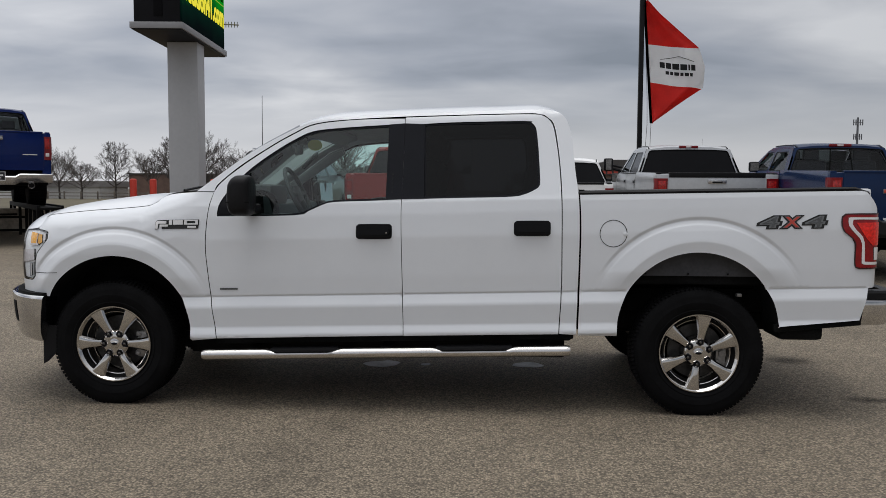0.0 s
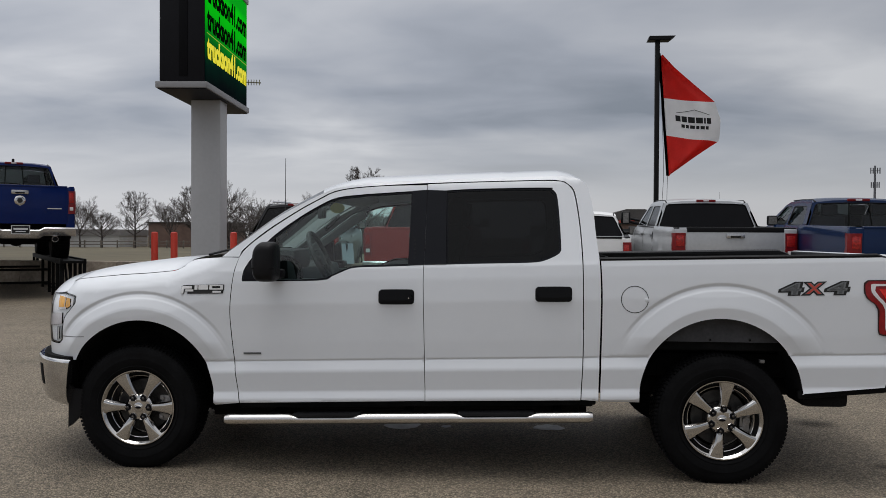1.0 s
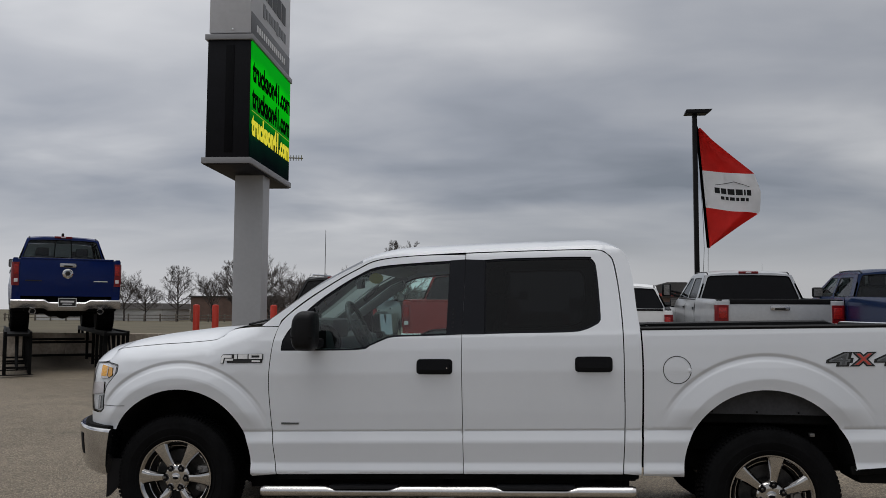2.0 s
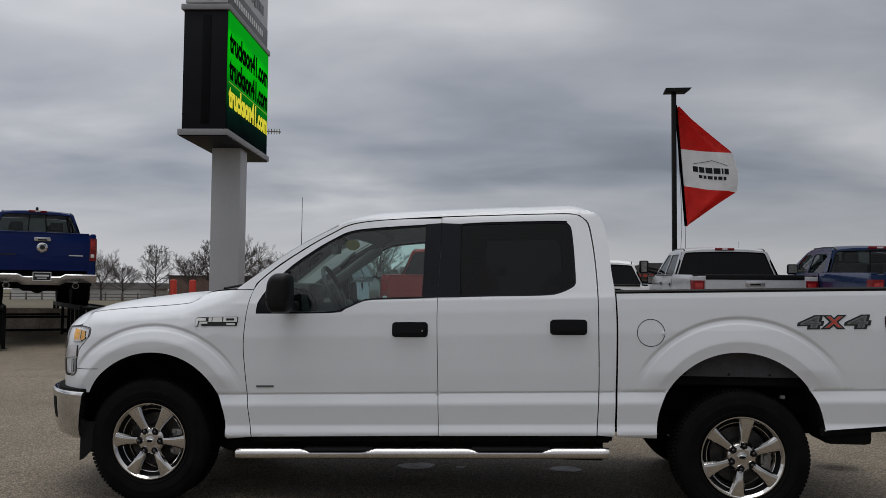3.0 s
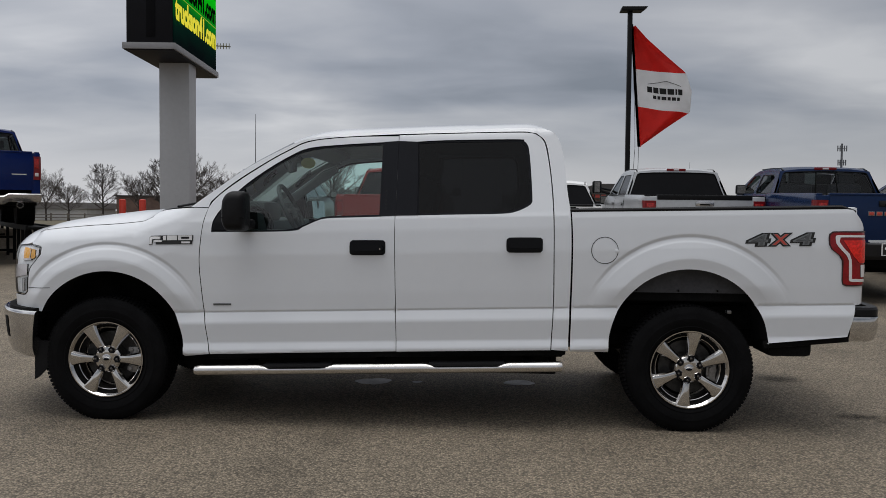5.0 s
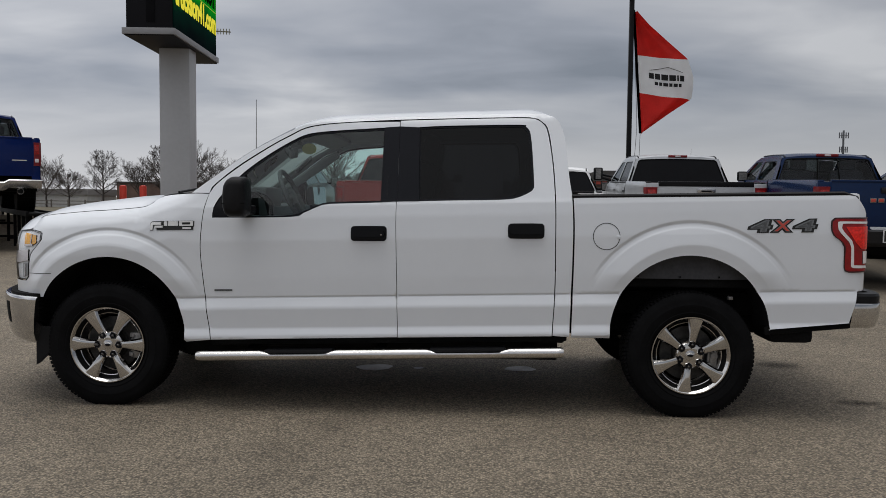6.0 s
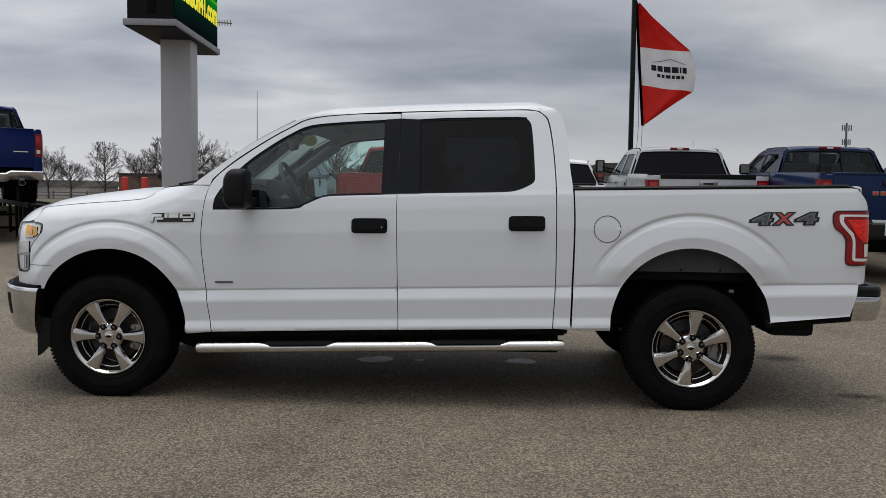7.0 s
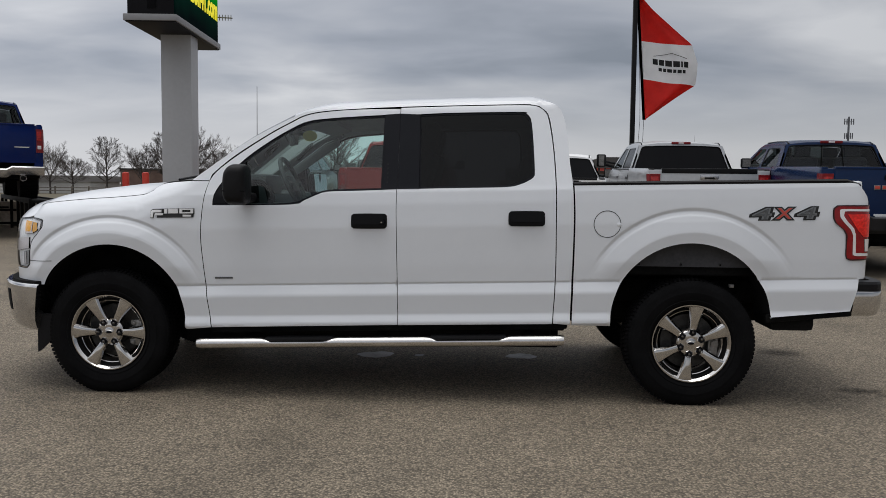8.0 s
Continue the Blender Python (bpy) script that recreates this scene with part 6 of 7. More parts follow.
for k in range(3):
    part("gate_badge", box((0.085, 0.012, 0.062), (-0.245 + 0.105 * k, -0.006, 1.265), 0.006), CALIPER, gate, "metal rim of a badge bar")
    part("gate_badge", box((0.066, 0.012, 0.044), (-0.245 + 0.105 * k, -0.010, 1.265), 0.004), DECAL_RED, gate, "red badge bar")
part("dealer_mark", box((0.26, 0.006, 0.028), (-0.14, -0.003, 0.885), 0.0), PALE_BAR, gate, "pale unreadable lettering")
part("dealer_mark", box((0.22, 0.006, 0.012), (-0.14, -0.003, 0.862), 0.0), PALE_BAR, gate, "pale unreadable lettering")
lot_pickup("blue_pickup", "dark blue pickup parked at the end of the row", parked(9.15, 6.6), BLUE_PAINT, 2.03, 1.50, 1.96, 0.62, 2.0, 2.3, roof_half=0.66, wheel_r=0.42, cap_mat=BLUE_PAINT, glass_mat=WINDOW)
lot_pickup("white_pickup", "plain white pickup parked tail out beside the silver one", parked(1.74, 9.0, -7), FAR_WHITE, 1.96, 1.30, 1.75, 0.48, 1.9, 2.2, roof_half=0.70, wheel_r=0.37, glass_mat=GLOSS_BLACK)
lot_pickup("red_pickup", "red pickup parked tail out behind the white one", parked(-1.13, 9.0), RED_PAINT, 2.02, 1.45, 2.0, 0.55, 1.9, 2.3, roof_half=0.70, wheel_r=0.40, cap_mat=RED_PAINT)
suv, gate, bar = lot_pickup("black_suv", "black sport utility with roof rails parked at the back", parked(-4.12, 11.6, 3), BLACK_PAINT, 1.98, 1.32, 1.93, 0.45, 1.6, 2.2, 4.7, roof_half=0.66, wheel_r=0.37, suv=True)
for sgn in (-1, 1):
    part("roof_rail", tube([(sgn * 0.60, 0.55, 1.91), (sgn * 0.60, 0.65, 1.97), (sgn * 0.60, 2.6, 1.97), (sgn * 0.60, 2.7, 1.90)], 0.018, 8), CHROME, suv, "roof rail")


# ---- display ramps under the raised pickup ----
RAMP_STEEL = material("black_painted_steel", (0.006, 0.006, 0.006), 0.6, spec=0.08, vary=0.3, scale=6, bump=0.2, bump_scale=90)
base = ram_at @ pose(0, 0, -RAMP_TOP)
for sgn in (-1, 1):
    r = thing("display_ramp", "black steel display ramp on legs under a raised pickup", "vehicle ramp", "display ramps", at=base)
    x = sgn * 0.86
    part("deck", box((0.46, 6.4, 0.05), (x, 2.25, RAMP_TOP - 0.03), 0.008), RAMP_STEEL, r, "black steel deck")
    for dx in (-0.21, 0.21):
        part("edge_rail", box((0.05, 6.4, 0.10), (x + dx, 2.25, RAMP_TOP - 0.02), 0.006), RAMP_STEEL, r)
        for y in (-0.85, -0.2, 0.6, 1.4, 2.9, 4.3, 5.3):
            part("leg", box((0.06, 0.06, RAMP_TOP - 0.05), (x + dx, y, (RAMP_TOP - 0.05) / 2), 0.004), RAMP_STEEL, r)
    for y in (-0.85, 0.6, 1.4, 2.9, 5.3):
        part("cross_bar", box((0.40, 0.04, 0.04), (x, y, 0.14), 0.004), RAMP_STEEL, r)
        part("foot_plate", box((0.56, 0.14, 0.012), (x, y, 0.006)), RAMP_STEEL, r)
    for y in (-0.52, 0.2, 1.0):
        part("brace", tube([(x, y - 0.3, 0.10), (x, y + 0.3, RAMP_TOP - 0.08)], 0.025, 6), RAMP_STEEL, r)
for y, z in ((1.6, 0.52), (3.6, 0.52), (1.6, 0.24)):
    t = thing("tie_bar", "black steel tie bar between two display ramps", "steel bar", at=base)
    part("bar", box((1.30, 0.05, 0.05), (0, y, z), 0.004), RAMP_STEEL, t)


# ---- roadside sign ----
SIGN_GREY = material("grey_painted_steel", (0.42, 0.425, 0.44), 0.55, vary=0.02, scale=2, bump=0.05, bump_scale=40)
SIGN_LEDGE = material("weathered_grey_ledge", (0.26, 0.26, 0.27), 0.5, vary=0.03, scale=2)
SIGN_BAND = material("dark_grey_band", (0.12, 0.122, 0.128), 0.5, vary=0.03, scale=2)
SIGN_PALE = material("pale_grey_panel", (0.50, 0.50, 0.515), 0.45, vary=0.03, scale=2)
SIGN_DARK = material("dark_sign_cabinet", (0.005, 0.005, 0.007), 0.5, spec=0.15, vary=0.2, scale=3)
SIGN_BLACK = material("black_vent_panel", (0.002, 0.002, 0.003), 0.5, spec=0.1, vary=0.2, scale=5)


def screen_material():
    """A lit display: green at the top running to near black at the foot."""
    m = bpy.data.materials.new("lit_green_display")
    m.use_nodes = True
    n, l = m.node_tree.nodes, m.node_tree.links
    b = n["Principled BSDF"]
    tex = n.new("ShaderNodeTexCoord")
    sepn = n.new("ShaderNodeSeparateXYZ")
    l.new(tex.outputs["Generated"], sepn.inputs[0])
    noi = n.new("ShaderNodeTexNoise")
    noi.inputs["Scale"].default_value, noi.inputs["Detail"].default_value, noi.inputs["Distortion"].default_value = 3.0, 4, 1.0
    l.new(tex.outputs["Generated"], noi.inputs["Vector"])
    add = n.new("ShaderNodeMath")
    add.operation = "MULTIPLY_ADD"
    add.inputs[1].default_value = 0.22
    l.new(noi.outputs[0], add.inputs[0])
    l.new(sepn.outputs[2], add.inputs[2])
    ramp = n.new("ShaderNodeValToRGB")
    stops = ((0.12, (0.0, 0.002, 0.003)), (0.30, (0.0, 0.012, 0.008)), (0.44, (0.0, 0.12, 0.01)), (0.66, (0.0, 0.48, 0.005)), (0.90, (0.0, 0.68, 0.005)), (1.05, (0.0, 0.40, 0.01)))
    for _ in range(len(stops) - 2):
        ramp.color_ramp.elements.new(0.5)
    for e, (p, c) in zip(ramp.color_ramp.elements, stops):
        e.position, e.color = p, (*c, 1)
    l.new(add.outputs[0], ramp.inputs[0])
    b.inputs["Base Color"].default_value = (0.002, 0.003, 0.002, 1)
    b.inputs["Roughness"].default_value = 1.0
    b.inputs["Specular IOR Level"].default_value = 0.02
    l.new(ramp.outputs[0], b.inputs["Emission Color"])
    b.inputs["Emission Strength"].default_value = 1.0
    return m


def glow(name, color, strength):
    m = material(name, (0.02, 0.02, 0.01), 0.5)
    b = m.node_tree.nodes["Principled BSDF"]
    b.inputs["Emission Color"].default_value = (*color, 1)
    b.inputs["Emission Strength"].default_value = strength
    return m


sign_at = pose(-4.452, 7.26, 0, 0, 0, 4.0)
sign = thing("pylon_sign", "grey pylon sign with a lit green display screen", "sign", at=sign_at)
S0, S1, SW, SL = 3.815, 5.66, 0.675, 2.52
part("post", box((0.48, 0.40, 3.70), (0.055, -0.03, 1.95), 0.012), SIGN_GREY, sign, "grey steel post")
part("foot_plate", box((0.74, 0.7, 0.06), (0.055, -0.03, 0.19), 0.01), SIGN_GREY, sign)
part("soffit", box((SW + 0.05, SL + 0.05, 0.02), (0, 0, S0 - 0.105), 0.004), SIGN_DARK, sign, "dark soffit")
part("lower_ledge", box((SW + 0.10, SL + 0.09, 0.095), (0, 0, S0 - 0.052), 0.008), SIGN_LEDGE, sign, "grey ledge under the screen")
part("cabinet", box((SW, SL, S1 - S0 + 0.02), (0, 0, (S0 + S1) / 2), 0.008), SIGN_DARK, sign, "dark screen cabinet")
part("vent_panel", box((0.13, 0.012, S1 - S0 - 0.16), (0.02, -SL / 2 - 0.003, (S0 + S1) / 2), 0.003), SIGN_BLACK, sign, "black vent panel")
part("upper_ledge", box((SW + 0.08, SL + 0.07, 0.085), (0, 0, S1 + 0.045), 0.008), SIGN_LEDGE, sign, "grey ledge above the screen")
part("upper_cabinet", box((SW - 0.02, SL - 0.02, 1.5), (0, 0, S1 + 0.87), 0.01), SIGN_PALE, sign, "pale upper cabinet")
part("name_band", box((0.012, SL - 0.06, 0.36), (SW / 2 - 0.008, 0, S1 + 0.29), 0.003), SIGN_BAND, sign, "grey band with pale lettering")
part("bolt", lathe([(0.004, -0.012), (0.014, -0.008), (0.016, 0.0)], 12, None, (0.05, -SL / 2 + 0.005, S1 + 0.17)), CHROME, sign)
for k in range(14):
    part("band_bar", box((0.006, 0.085, 0.11), (SW / 2, -0.90 + 0.132 * k, S1 + 0.29)), PALE_BAR, sign, "pale unreadable lettering")
for k in range(9):
    part("name_bar", box((0.006, 0.12, 0.24 if k in (0, 5) else 0.17), (SW / 2 - 0.006, -0.5 + 0.17 * k, S1 + 0.72)), DECAL_GREY, sign, "grey logo bars")
for k in range(6):
    part("name_bar", box((0.006, 0.26, 0.34), (SW / 2 - 0.006, -0.8 + 0.31 * k, S1 + 1.12)), BLACK_BAR, sign, "black logo bars")
part("screen", box((0.03, SL - 0.05, S1 - S0 - 0.03), (SW / 2 + 0.006, 0, (S0 + S1) / 2), 0.0), screen_material(), sign, "lit green display screen", smooth=False)
YELLOW_GLOW = glow("lit_yellow_lettering", (0.85, 0.75, 0.0), 1.0)
DARK_LINE = material("unlit_lettering", (0.002, 0.010, 0.003), 1.0, spec=0.0)
YELLOW_EDGE = glow("lit_yellow_rule", (0.30, 0.50, 0.0), 0.8)
for z, mat in ((5.19, DARK_LINE), (4.77, DARK_LINE), (4.34, YELLOW_GLOW)):
    ob = part("lettering", text_mesh("truckson41.com", 0.46, 0.021, 0.001, 1.0), mat, sign, "web address lettering")
    k = 2.40 / max(ob.dimensions.x, 0.1)
    ob.data.transform(Matrix.Diagonal((k, 1, 1, 1)))
    ob.matrix_local = pose(SW / 2 + 0.026, 0, z, 90, 0, 90)
for z in (4.56,):
    part("rule", box((0.004, SL - 0.1, 0.012), (SW / 2 + 0.024, 0, z)), YELLOW_EDGE, sign, "thin yellow rule")
aerial = part("aerial", tube([(0.02, SL / 2 - 0.1, 4.27), (0.60, SL / 2 + 0.05, 4.27)], 0.012, 6), CALIPER, sign, "small comb aerial")
for k in range(5):
    part("tine", tube([(0.38 + 0.05 * k, SL / 2 + 0.02, 4.22), (0.38 + 0.05 * k, SL / 2 + 0.02, 4.32)], 0.007, 5), CALIPER, aerial)

# ---- red bollards ----
BOLLARD = material("red_bollard_sleeve", (0.55, 0.045, 0.025), 0.5, vary=0.08, scale=5)
for x, y in ((-7.19, 11.5), (-6.73, 11.45), (-5.42, 11.5)):
    b = thing("bollard", "bright red sleeved bollard beside the sign post", "bollard", "red bollards", at=pose(x, y, ground_height(x, y)))
    part("sleeve", lathe([(0.073, -1.30), (0.073, -0.04), (0.066, -0.012), (0.03, 0.0)], 24), BOLLARD, b).matrix_local = pose(0, 0, 1.30, 90, 0, 0)
    part("collar", lathe([(0.10, 0.0), (0.10, 0.05), (0.076, 0.055)], 24), CONCRETE, b, "concrete collar").matrix_local = pose(0, 0, 0, 90, 0, 0)

# ---- lamp post with a flag ----
POST = material("black_post_paint", (0.005, 0.005, 0.0055), 0.5, spec=0.2, vary=0.2, scale=4)
lamp_post = thing("lamp_post", "black square lamp post with a flat head", "lamp post", at=pose(4.36, 16.0, ground_height(0, 16)))
part("shaft", box((0.118, 0.118, 5.83), (0, 0, 2.915), 0.012), POST, lamp_post)
part("base", box((0.5, 0.5, 0.7), (0, 0, 0.0), 0.04), CONCRETE, lamp_post, "concrete base")
head = part("lamp_head", prism([(-0.26, -0.05), (0.30, -0.05), (0.44, 0.06), (-0.22, 0.06)], 0.34, pose(0.0, -0.17, 5.87), 0.02), POST, lamp_post, "flat black lamp head")
part("arm", box((0.12, 0.10, 0.12), (0, 0, 5.79), 0.01), POST, head)

FLAG_RED = material("red_flag_cloth", (0.66, 0.030, 0.022), 0.85, vary=0.06, scale=3, bump=0.15, bump_scale=300)
FLAG_WHITE = material("white_flag_cloth", (0.80, 0.80, 0.81), 0.85, vary=0.04, scale=3, bump=0.15, bump_scale=300)
flag = thing("flag", "red and white banded flag waving from a lamp post", "flag", at=pose(4.47, 15.95, 0.41))


def flag_point(u, v):
    """u from the hoist to the fly, v from the top to the foot; the free edge hangs in and ripples."""
    hoist = 5.90 - 3.18 * v
    fly_top, fly_foot = 4.62, 3.60
    z_fly = np.interp(v, [0.0, 0.36, 0.66, 1.0], [5.84, fly_top, fly_foot, 2.72])
    reach = np.interp(v, [0.0, 0.10, 0.36, 0.5, 0.66, 0.78, 0.92, 1.0], [0.03, 0.32, 1.30, 1.42, 1.38, 0.90, 0.35, 0.03])
    reach *= 1 - 0.02 * math.sin(9 * v)
    wave = 0.16 * math.sin(5.2 * u + 2.2 * v) * u + 0.05 * math.sin(11 * u - 5 * v) * u
    return Vector((reach * u + 0.24 * v - 0.05, wave, hoist + (z_fly - hoist) * u + 0.03 * math.sin(6 * u + 3 * v) * u))


for name, v0, v1, mat, lab in (("red_band", 0.0, 0.365, FLAG_RED, "red cloth band"), ("white_band", 0.365, 0.67, FLAG_WHITE, "white cloth band"), ("red_band", 0.67, 1.0, FLAG_RED, "red cloth band")):
    bm = bmesh.new()
    nu, nv = 26, 16
    vs = [[bm.verts.new(flag_point(i / nu, v0 + (v1 - v0) * j / nv)) for i in range(nu + 1)] for j in range(nv + 1)]
    for j in range(nv):
        for i in range(nu):
            bm.faces.new((vs[j][i], vs[j][i + 1], vs[j + 1][i + 1], vs[j + 1][i]))
    bmesh.ops.solidify(bm, geom=bm.faces[:], thickness=0.004)
    part(name, bm, mat, flag, lab)
for top_x, mid_x, foot_x, foot_z in ((-0.06, 0.06, 0.0, 1.4), (-0.05, 0.17, 0.14, 1.4)):
    part("halyard", tube([(top_x, 0.02, 5.85), (mid_x, 0.02, 3.4), (mid_x * 0.9 + 0.02, 0.02, 2.7), (foot_x, 0, foot_z)], 0.006, 5), BLACK_BAR, flag, "dark halyard cord")
bm = bmesh.new()
hem = [flag_point(0.0, k / 20) for k in range(21)]
rows = [[bm.verts.new(q + Vector((dx, -0.006, 0))) for q in hem] for dx in (-0.055, 0.015)]
for k in range(20):
    bm.faces.new((rows[0][k], rows[1][k], rows[1][k + 1], rows[0][k + 1]))
bmesh.ops.solidify(bm, geom=bm.faces[:], thickness=0.004)
part("hoist_band", bm, FLAG_WHITE, flag, "white hoist band")


def flag_strip(name, u0, u1, v0, v1, label):
    """A thin printed mark that follows the cloth."""
    bm = bmesh.new()
    n = 6
    for off in (-0.012,):
        a = [bm.verts.new(flag_point(u0 + (u1 - u0) * i / n, v0) + Vector((0, off, 0))) for i in range(n + 1)]
        b = [bm.verts.new(flag_point(u0 + (u1 - u0) * i / n, v1) + Vector((0, off, 0))) for i in range(n + 1)]
        for i in range(n):
            bm.faces.new((a[i], a[i + 1], b[i + 1], b[i]))
    bmesh.ops.solidify(bm, geom=bm.faces[:], thickness=0.003)
    part(name, bm, BLACK_BAR, flag, label)


for u0, u1 in ((0.20, 0.29), (0.31, 0.40), (0.42, 0.53), (0.55, 0.66), (0.68, 0.71), (0.73, 0.81)):
    flag_strip("logo_bar", u0, u1, 0.495, 0.540, "black logo bars")
for u0, u1 in ((0.30, 0.36), (0.38, 0.43), (0.45, 0.53), (0.55, 0.60), (0.62, 0.69), (0.71, 0.76)):
    flag_strip("logo_bar", u0, u1, 0.560, 0.586, "black logo bars")
for u0, u1, v0, v1 in ((0.22, 0.40, 0.475, 0.455), (0.40, 0.56, 0.455, 0.435), (0.56, 0.80, 0.437, 0.470)):
    bm = bmesh.new()
    tube([flag_point(u0 + (u1 - u0) * i / 6, v0 + (v1 - v0) * i / 6) + Vector((0, -0.012, 0)) for i in range(7)], 0.007, 5, bm)
    part("logo_line", bm, BLACK_BAR, flag, "thin dark hill line")

# ---- bare winter trees ----
BARK = material("grey_brown_bark", (0.060, 0.050, 0.045), 0.95, vary=0.2, scale=6)
TWIG = material("brown_grey_twigs", (0.085, 0.072, 0.066), 0.95, vary=0.2, scale=6)


def twig_mesh(seed, height, stem, limbs, rise, reach, spread, fork, thin, trunk_r):
    """Trunk and crown of a leafless tree, as two meshes: stem is the trunk's share of the height, reach the limbs' share."""
    rng = random.Random(seed)
    trunk, crown = bmesh.new(), bmesh.new()

    def limb(p, d, length, r, level):
        pts, rad = [p.copy()], [r]
        n = 3 if level < 3 else 4 - level + 1
        for k in range(n):
            d = (d + Vector((rng.gauss(0, 0.07), rng.gauss(0, 0.07), rng.gauss(0.05, 0.04)))).normalized()
            pts.append(pts[-1] + d * length / n)
            rad.append(max(thin, r * (1 - 0.7 * (k + 1) / n)))
        tube(pts, rad, 4 if level < 2 else 3, crown, caps=False)
        if level >= 4:
            return
        kids = fork if level < 3 else fork + 2
        for k in range(kids):
            t = (0.22 + 0.76 * (k + rng.random()) / kids) * n * 0.999
            i = int(t)
            q = pts[i].lerp(pts[i + 1], t - i)
            side = Vector((rng.gauss(0, 1), rng.gauss(0, 1), rng.gauss(0, 1)))
            side = (side - d * side.dot(d)).normalized()
            limb(q, (d + side * spread * rng.uniform(0.7, 1.3) + Vector((0, 0, 0.12))).normalized(), length * rng.uniform(0.50, 0.68) * (1.1 - 0.45 * t / n), max(thin, rad[i] * 0.6), level + 1)

    pts, rad = [Vector((0, 0, -0.1))], [trunk_r]
    for k in range(6):
        pts.append(pts[-1] + Vector((rng.gauss(0, 0.05), rng.gauss(0, 0.05), height * stem / 6)))
        rad.append(max(thin, trunk_r * (1 - 0.14 * (k + 1) * min(1.0, stem * 1.3))))
    tube(pts, rad, 7, trunk)
    first = min(0.62, 0.22 / stem)
    for k in range(limbs):
        f = k / (limbs - 1)
        t = (first + (1 - first) * f) * 5.99
        i = int(t)
        q = pts[i].lerp(pts[i + 1], t - i)
        a = 2.4 * k + rng.uniform(-0.4, 0.4)
        d = Vector((math.cos(a), math.sin(a), rise * (0.6 + 0.9 * f))).normalized()
        bell = 0.62 + 0.38 * math.sin(math.pi * min(1.0, 0.25 + 0.75 * f)) if stem > 0.45 else rng.uniform(0.85, 1.1)
        limb(q, d, height * reach * bell, rad[i] * 0.55, 1)
    out = []
    for bm in (trunk, crown):
        me = bpy.data.meshes.new("tree_part")
        bm.to_mesh(me)
        bm.free()
        out.append(me)
    return out


# an open vase, a dense round head, an upright oval and a wide spreading tree
TREES = [twig_mesh(11, 8.0, 0.34, 10, 1.15, 0.46, 0.66, 6, 0.0075, 0.15),
         twig_mesh(12, 8.0, 0.50, 19, 0.70, 0.40, 0.62, 5, 0.0075, 0.17),
         twig_mesh(13, 8.0, 0.78, 22, 0.80, 0.30, 0.62, 5, 0.0075, 0.17),
         twig_mesh(14, 8.0, 0.36, 9, 0.75, 0.54, 0.62, 6, 0.009, 0.24)]


def bare_tree(x, y, height, kind, turn):
    t = thing("bare_tree", "leafless winter tree with fine grey-brown twigs in the field", "tree", "bare trees", at=pose(x, y, ground_height(x, y), 0, 0, turn) @ Matrix.Scale(height / 8.0, 4))
    part("trunk", TREES[kind][0], BARK, t)
    part("crown", TREES[kind][1], TWIG, t)


for x, y, h, k, a in ((-61.4, 110, 8.0, 0, 20), (-57.6, 109, 6.6, 1, 90), (-53.2, 110, 8.4, 2, 200), (-47.9, 110, 7.8, 0, 310), (-45.0, 111, 9.2, 2, 130), (-41.2, 110, 9.6, 3, 60),
                     (-36.0, 109, 8.4, 1, 250), (-33.2, 112, 7.6, 0, 40), (-29.4, 107, 7.6, 1, 340), (-25.0, 108, 8.0, 3, 120),
                     (-20.2, 108, 8.2, 2, 75), (-17.4, 110, 6.6, 1, 300), (-12.1, 106, 7.0, 0, 45), (-66.4, 114, 7.4, 1, 260), (-70.6, 118, 8.0, 3, 30)):
    bare_tree(x, y, h, k, a)
bare_tree(-7.65, 40, 5.0, 2, 150)
for x in (-38.6, -37.0, -34.6, -32.0, -30.0, -27.8, -25.4, -22.6, -18.6, -16.4, -14.2, -11.0):
    b = tagged(new("thicket"), "low tangled leafless thicket along the field", "bushes", "thickets")
    b.matrix_world = pose(x, 103, ground_height(x, 103), 0, 0, x * 37) @ Matrix.Diagonal((0.8, 0.8, 0.60, 1))
    part("stems", TREES[3][0], BARK, b)
    part("crown", TREES[int(abs(x)) % 2][1], TWIG, b)

# ---- far buildings, fence and mast ----
FAR_WALL = material("far_white_wall", (0.50, 0.495, 0.485), 0.9, vary=0.06, scale=0.6)
FAR_BRICK = material("far_brown_brick", (0.16, 0.105, 0.085), 0.9, vary=0.12, scale=1.0)
FAR_ROOF = material("far_dark_roof", (0.075, 0.07, 0.068), 0.9, vary=0.15, scale=1.0)
FAR_GLASS = material("far_dark_window", (0.03, 0.035, 0.04), 0.2, vary=0.1, scale=2)


def far_building(name, label, x, y, z, w, d, h, wall, roof_h, n_windows, gable=False, roof_mat=None):
    b = thing(name, label, "building", at=pose(x, y, z))
    part("wall", box((w, d, h), (0, 0, h / 2)), wall, b)
    if gable:
        part("roof", prism([(-w / 2 - 0.3, h - 0.05), (w / 2 + 0.3, h - 0.05), (w * 0.12, h + roof_h), (-w * 0.12, h + roof_h)], d + 0.5, pose(0, -d / 2 - 0.25, 0)), FAR_ROOF, b)
    else:
        part("roof", box((w + 0.3, d + 0.3, roof_h), (0, 0, h + roof_h / 2)), roof_mat or FAR_ROOF, b)
    for i in range(n_windows):
        wx = -w / 2 + w * (i + 0.5) / n_windows
        win = part("window", box((w / n_windows * 0.45, 0.08, h * 0.32), (wx, -d / 2 - 0.02, h * 0.58)), FAR_GLASS, b, "dark window")
        part("window_frame", box((w / n_windows * 0.52, 0.05, h * 0.04), (wx, -d / 2 - 0.05, h * 0.40)), FAR_WALL, win)
    return b


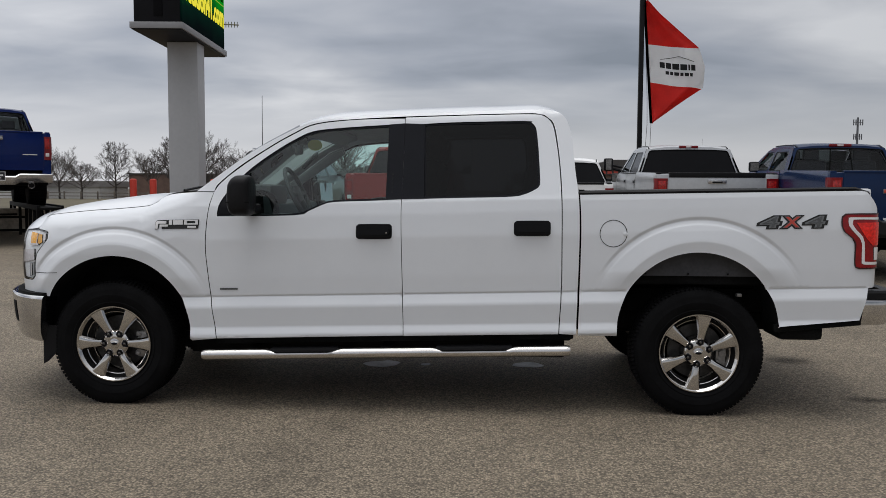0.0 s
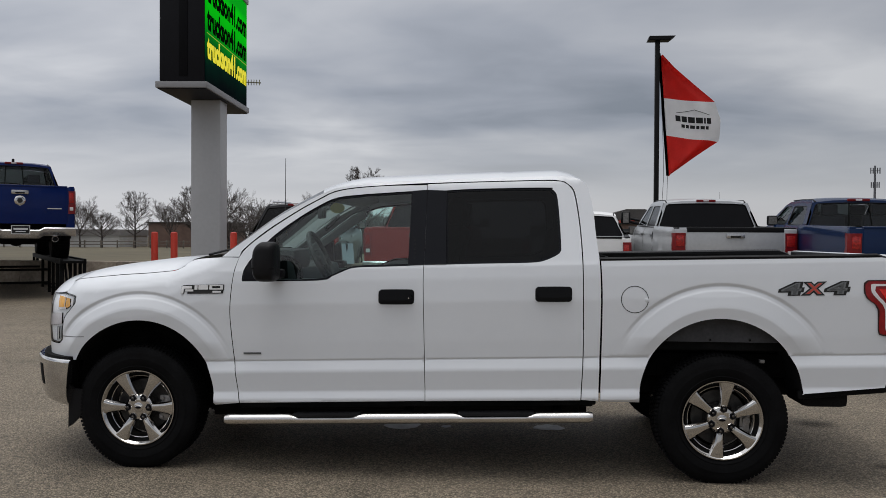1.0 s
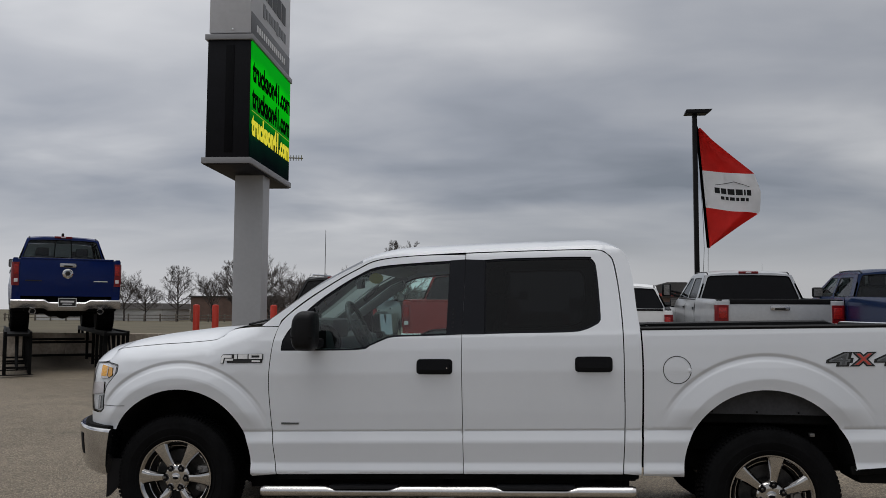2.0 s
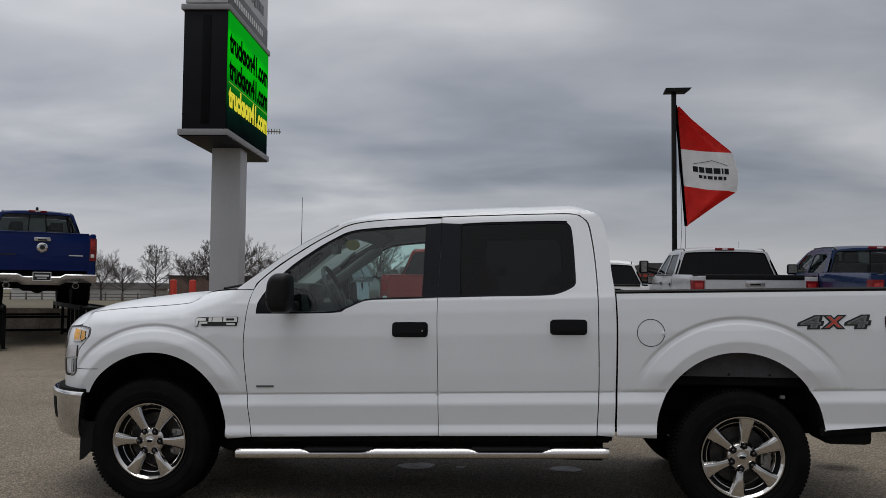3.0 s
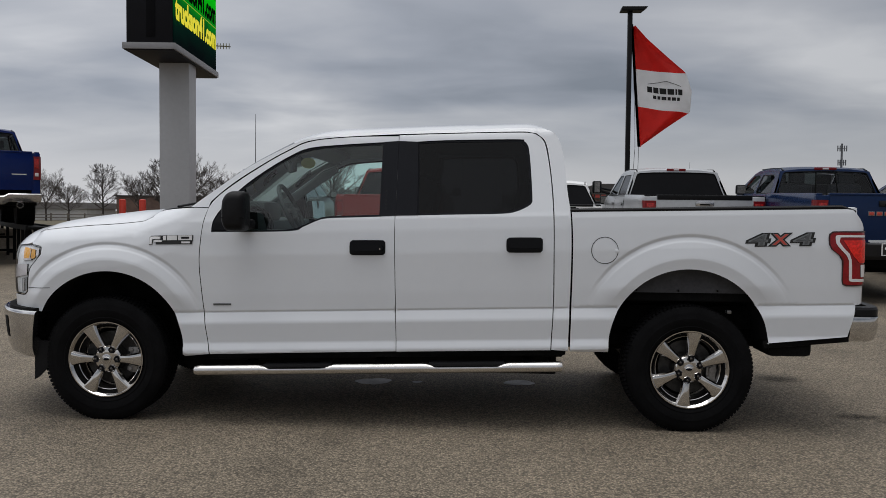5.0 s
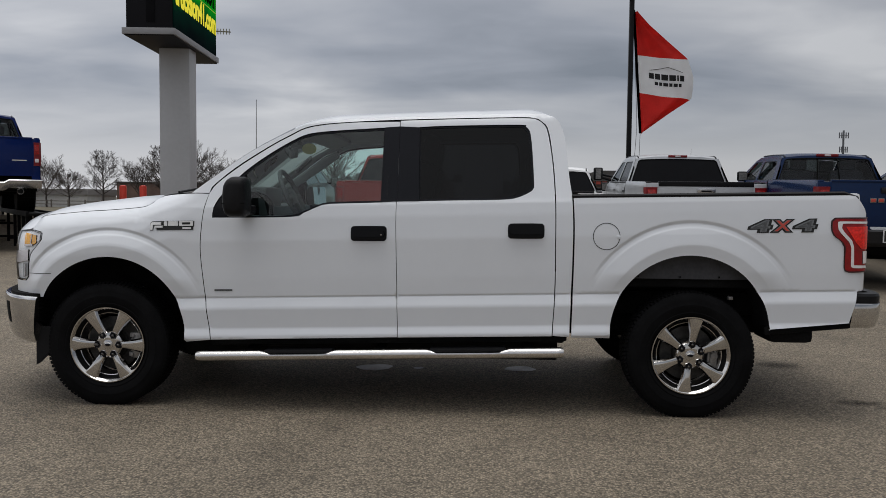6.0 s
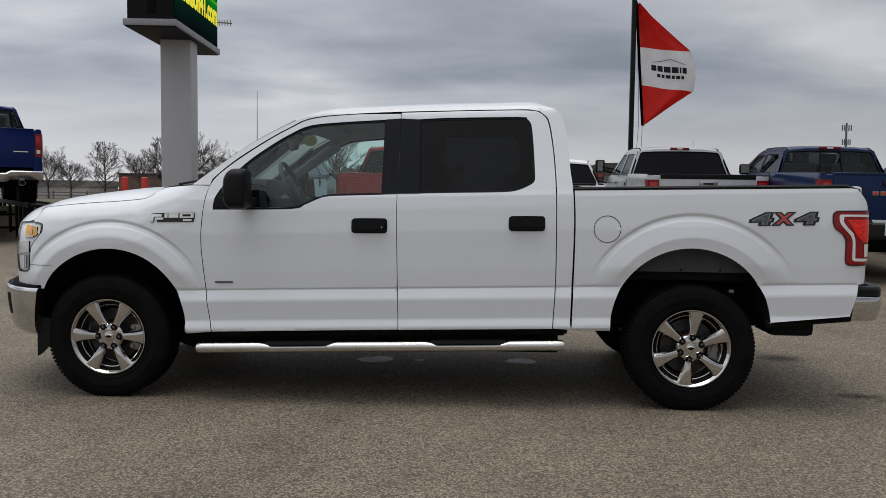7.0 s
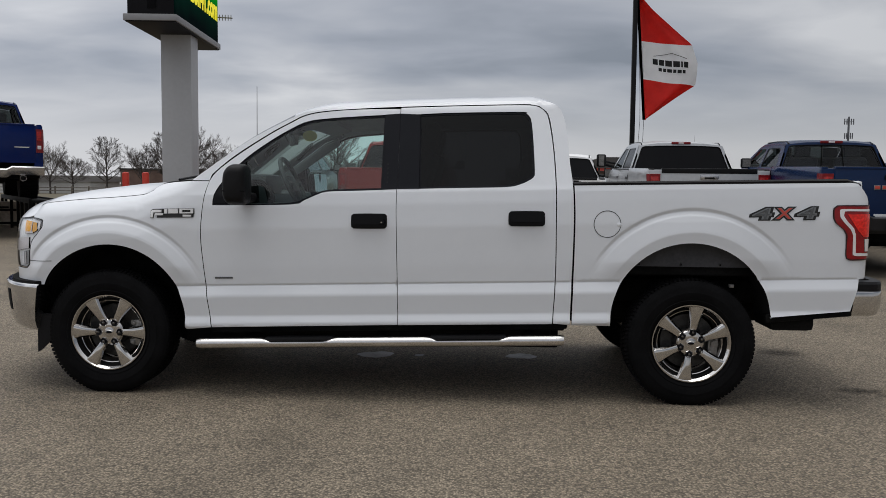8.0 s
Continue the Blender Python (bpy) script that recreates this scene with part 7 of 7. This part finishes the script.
gz = ground_height(0, 122)
GREY_ROOF = material("far_grey_sheet_roof", (0.25, 0.24, 0.235), 0.8, vary=0.08, scale=0.6)
far_building("warehouse", "long low pale warehouse with a grey roof beyond the field", -69.4, 122, gz, 21.0, 10, 1.75, FAR_WALL, 0.95, 0, roof_mat=GREY_ROOF)
far_building("brick_building", "brown brick building behind bare trees", -49.9, 126, gz, 12.4, 10, 3.75, FAR_BRICK, 0.2, 0)
shop = far_building("roadside_shop", "dark-roofed shop with a red sign board", 9.9, 60, 0.17, 5.6, 6, 2.75, FAR_BRICK, 0.75, 4, True)
board = part("sign_board", box((2.0, 0.1, 0.5), (-0.9, -3.08, 2.62)), FAR_ROOF, shop, "dark sign board")
for k in range(4):
    part("sign_bar", box((0.32, 0.04, 0.3), (-1.6 + 0.46 * k, -3.15, 2.62)), DECAL_RED, board, "red unreadable lettering")

fence = thing("field_fence", "low weathered wooden post-and-rail fence across the field", "fence")
FENCE_WOOD = material("grey_fence_wood", (0.15, 0.13, 0.11), 0.95, vary=0.25, scale=5)
fence_post = None
for k in range(24):
    if fence_post is None:
        fence_post = part("post", box((0.16, 0.16, 1.1), (0, 0, 0.5), 0.02), FENCE_WOOD, fence)
        ob = fence_post
    else:
        ob = new("post", fence_post.data)
        ob.parent = fence
    ob.matrix_world = pose(-72.0 + 2.2 * k, 98, ground_height(0, 98))
for z in (0.45, 0.85):
    part("rail", box((2.2 * 23 + 0.3, 0.06, 0.10), (-72.0 + 1.1 * 23, 97.9, ground_height(0, 98) + z), 0.01), FENCE_WOOD, fence)

mast = thing("cell_mast", "tall grey cell mast with antenna arms", "cell mast", at=pose(87.3, 200, ground_height(0, 200)))
top = 19.4 - ground_height(0, 200)
MAST = material("dull_galvanised_steel", (0.14, 0.145, 0.16), 0.6, 0.4, vary=0.1, scale=2)
part("pole", tube([(0, 0, 0), (0, 0, top - 0.3)], [0.36, 0.22], 10), MAST, mast)
for span_x, z in ((2.1, top - 1.5), (1.8, top - 4.9)):
    arm = part("arm", box((span_x, 0.10, 0.10), (0, 0, z)), MAST, mast)
    for dx in (-0.5, -0.24, 0.24, 0.5):
        part("antenna_panel", box((0.20, 0.2, 1.4), (dx * span_x, -0.2, z)), MAST, arm)
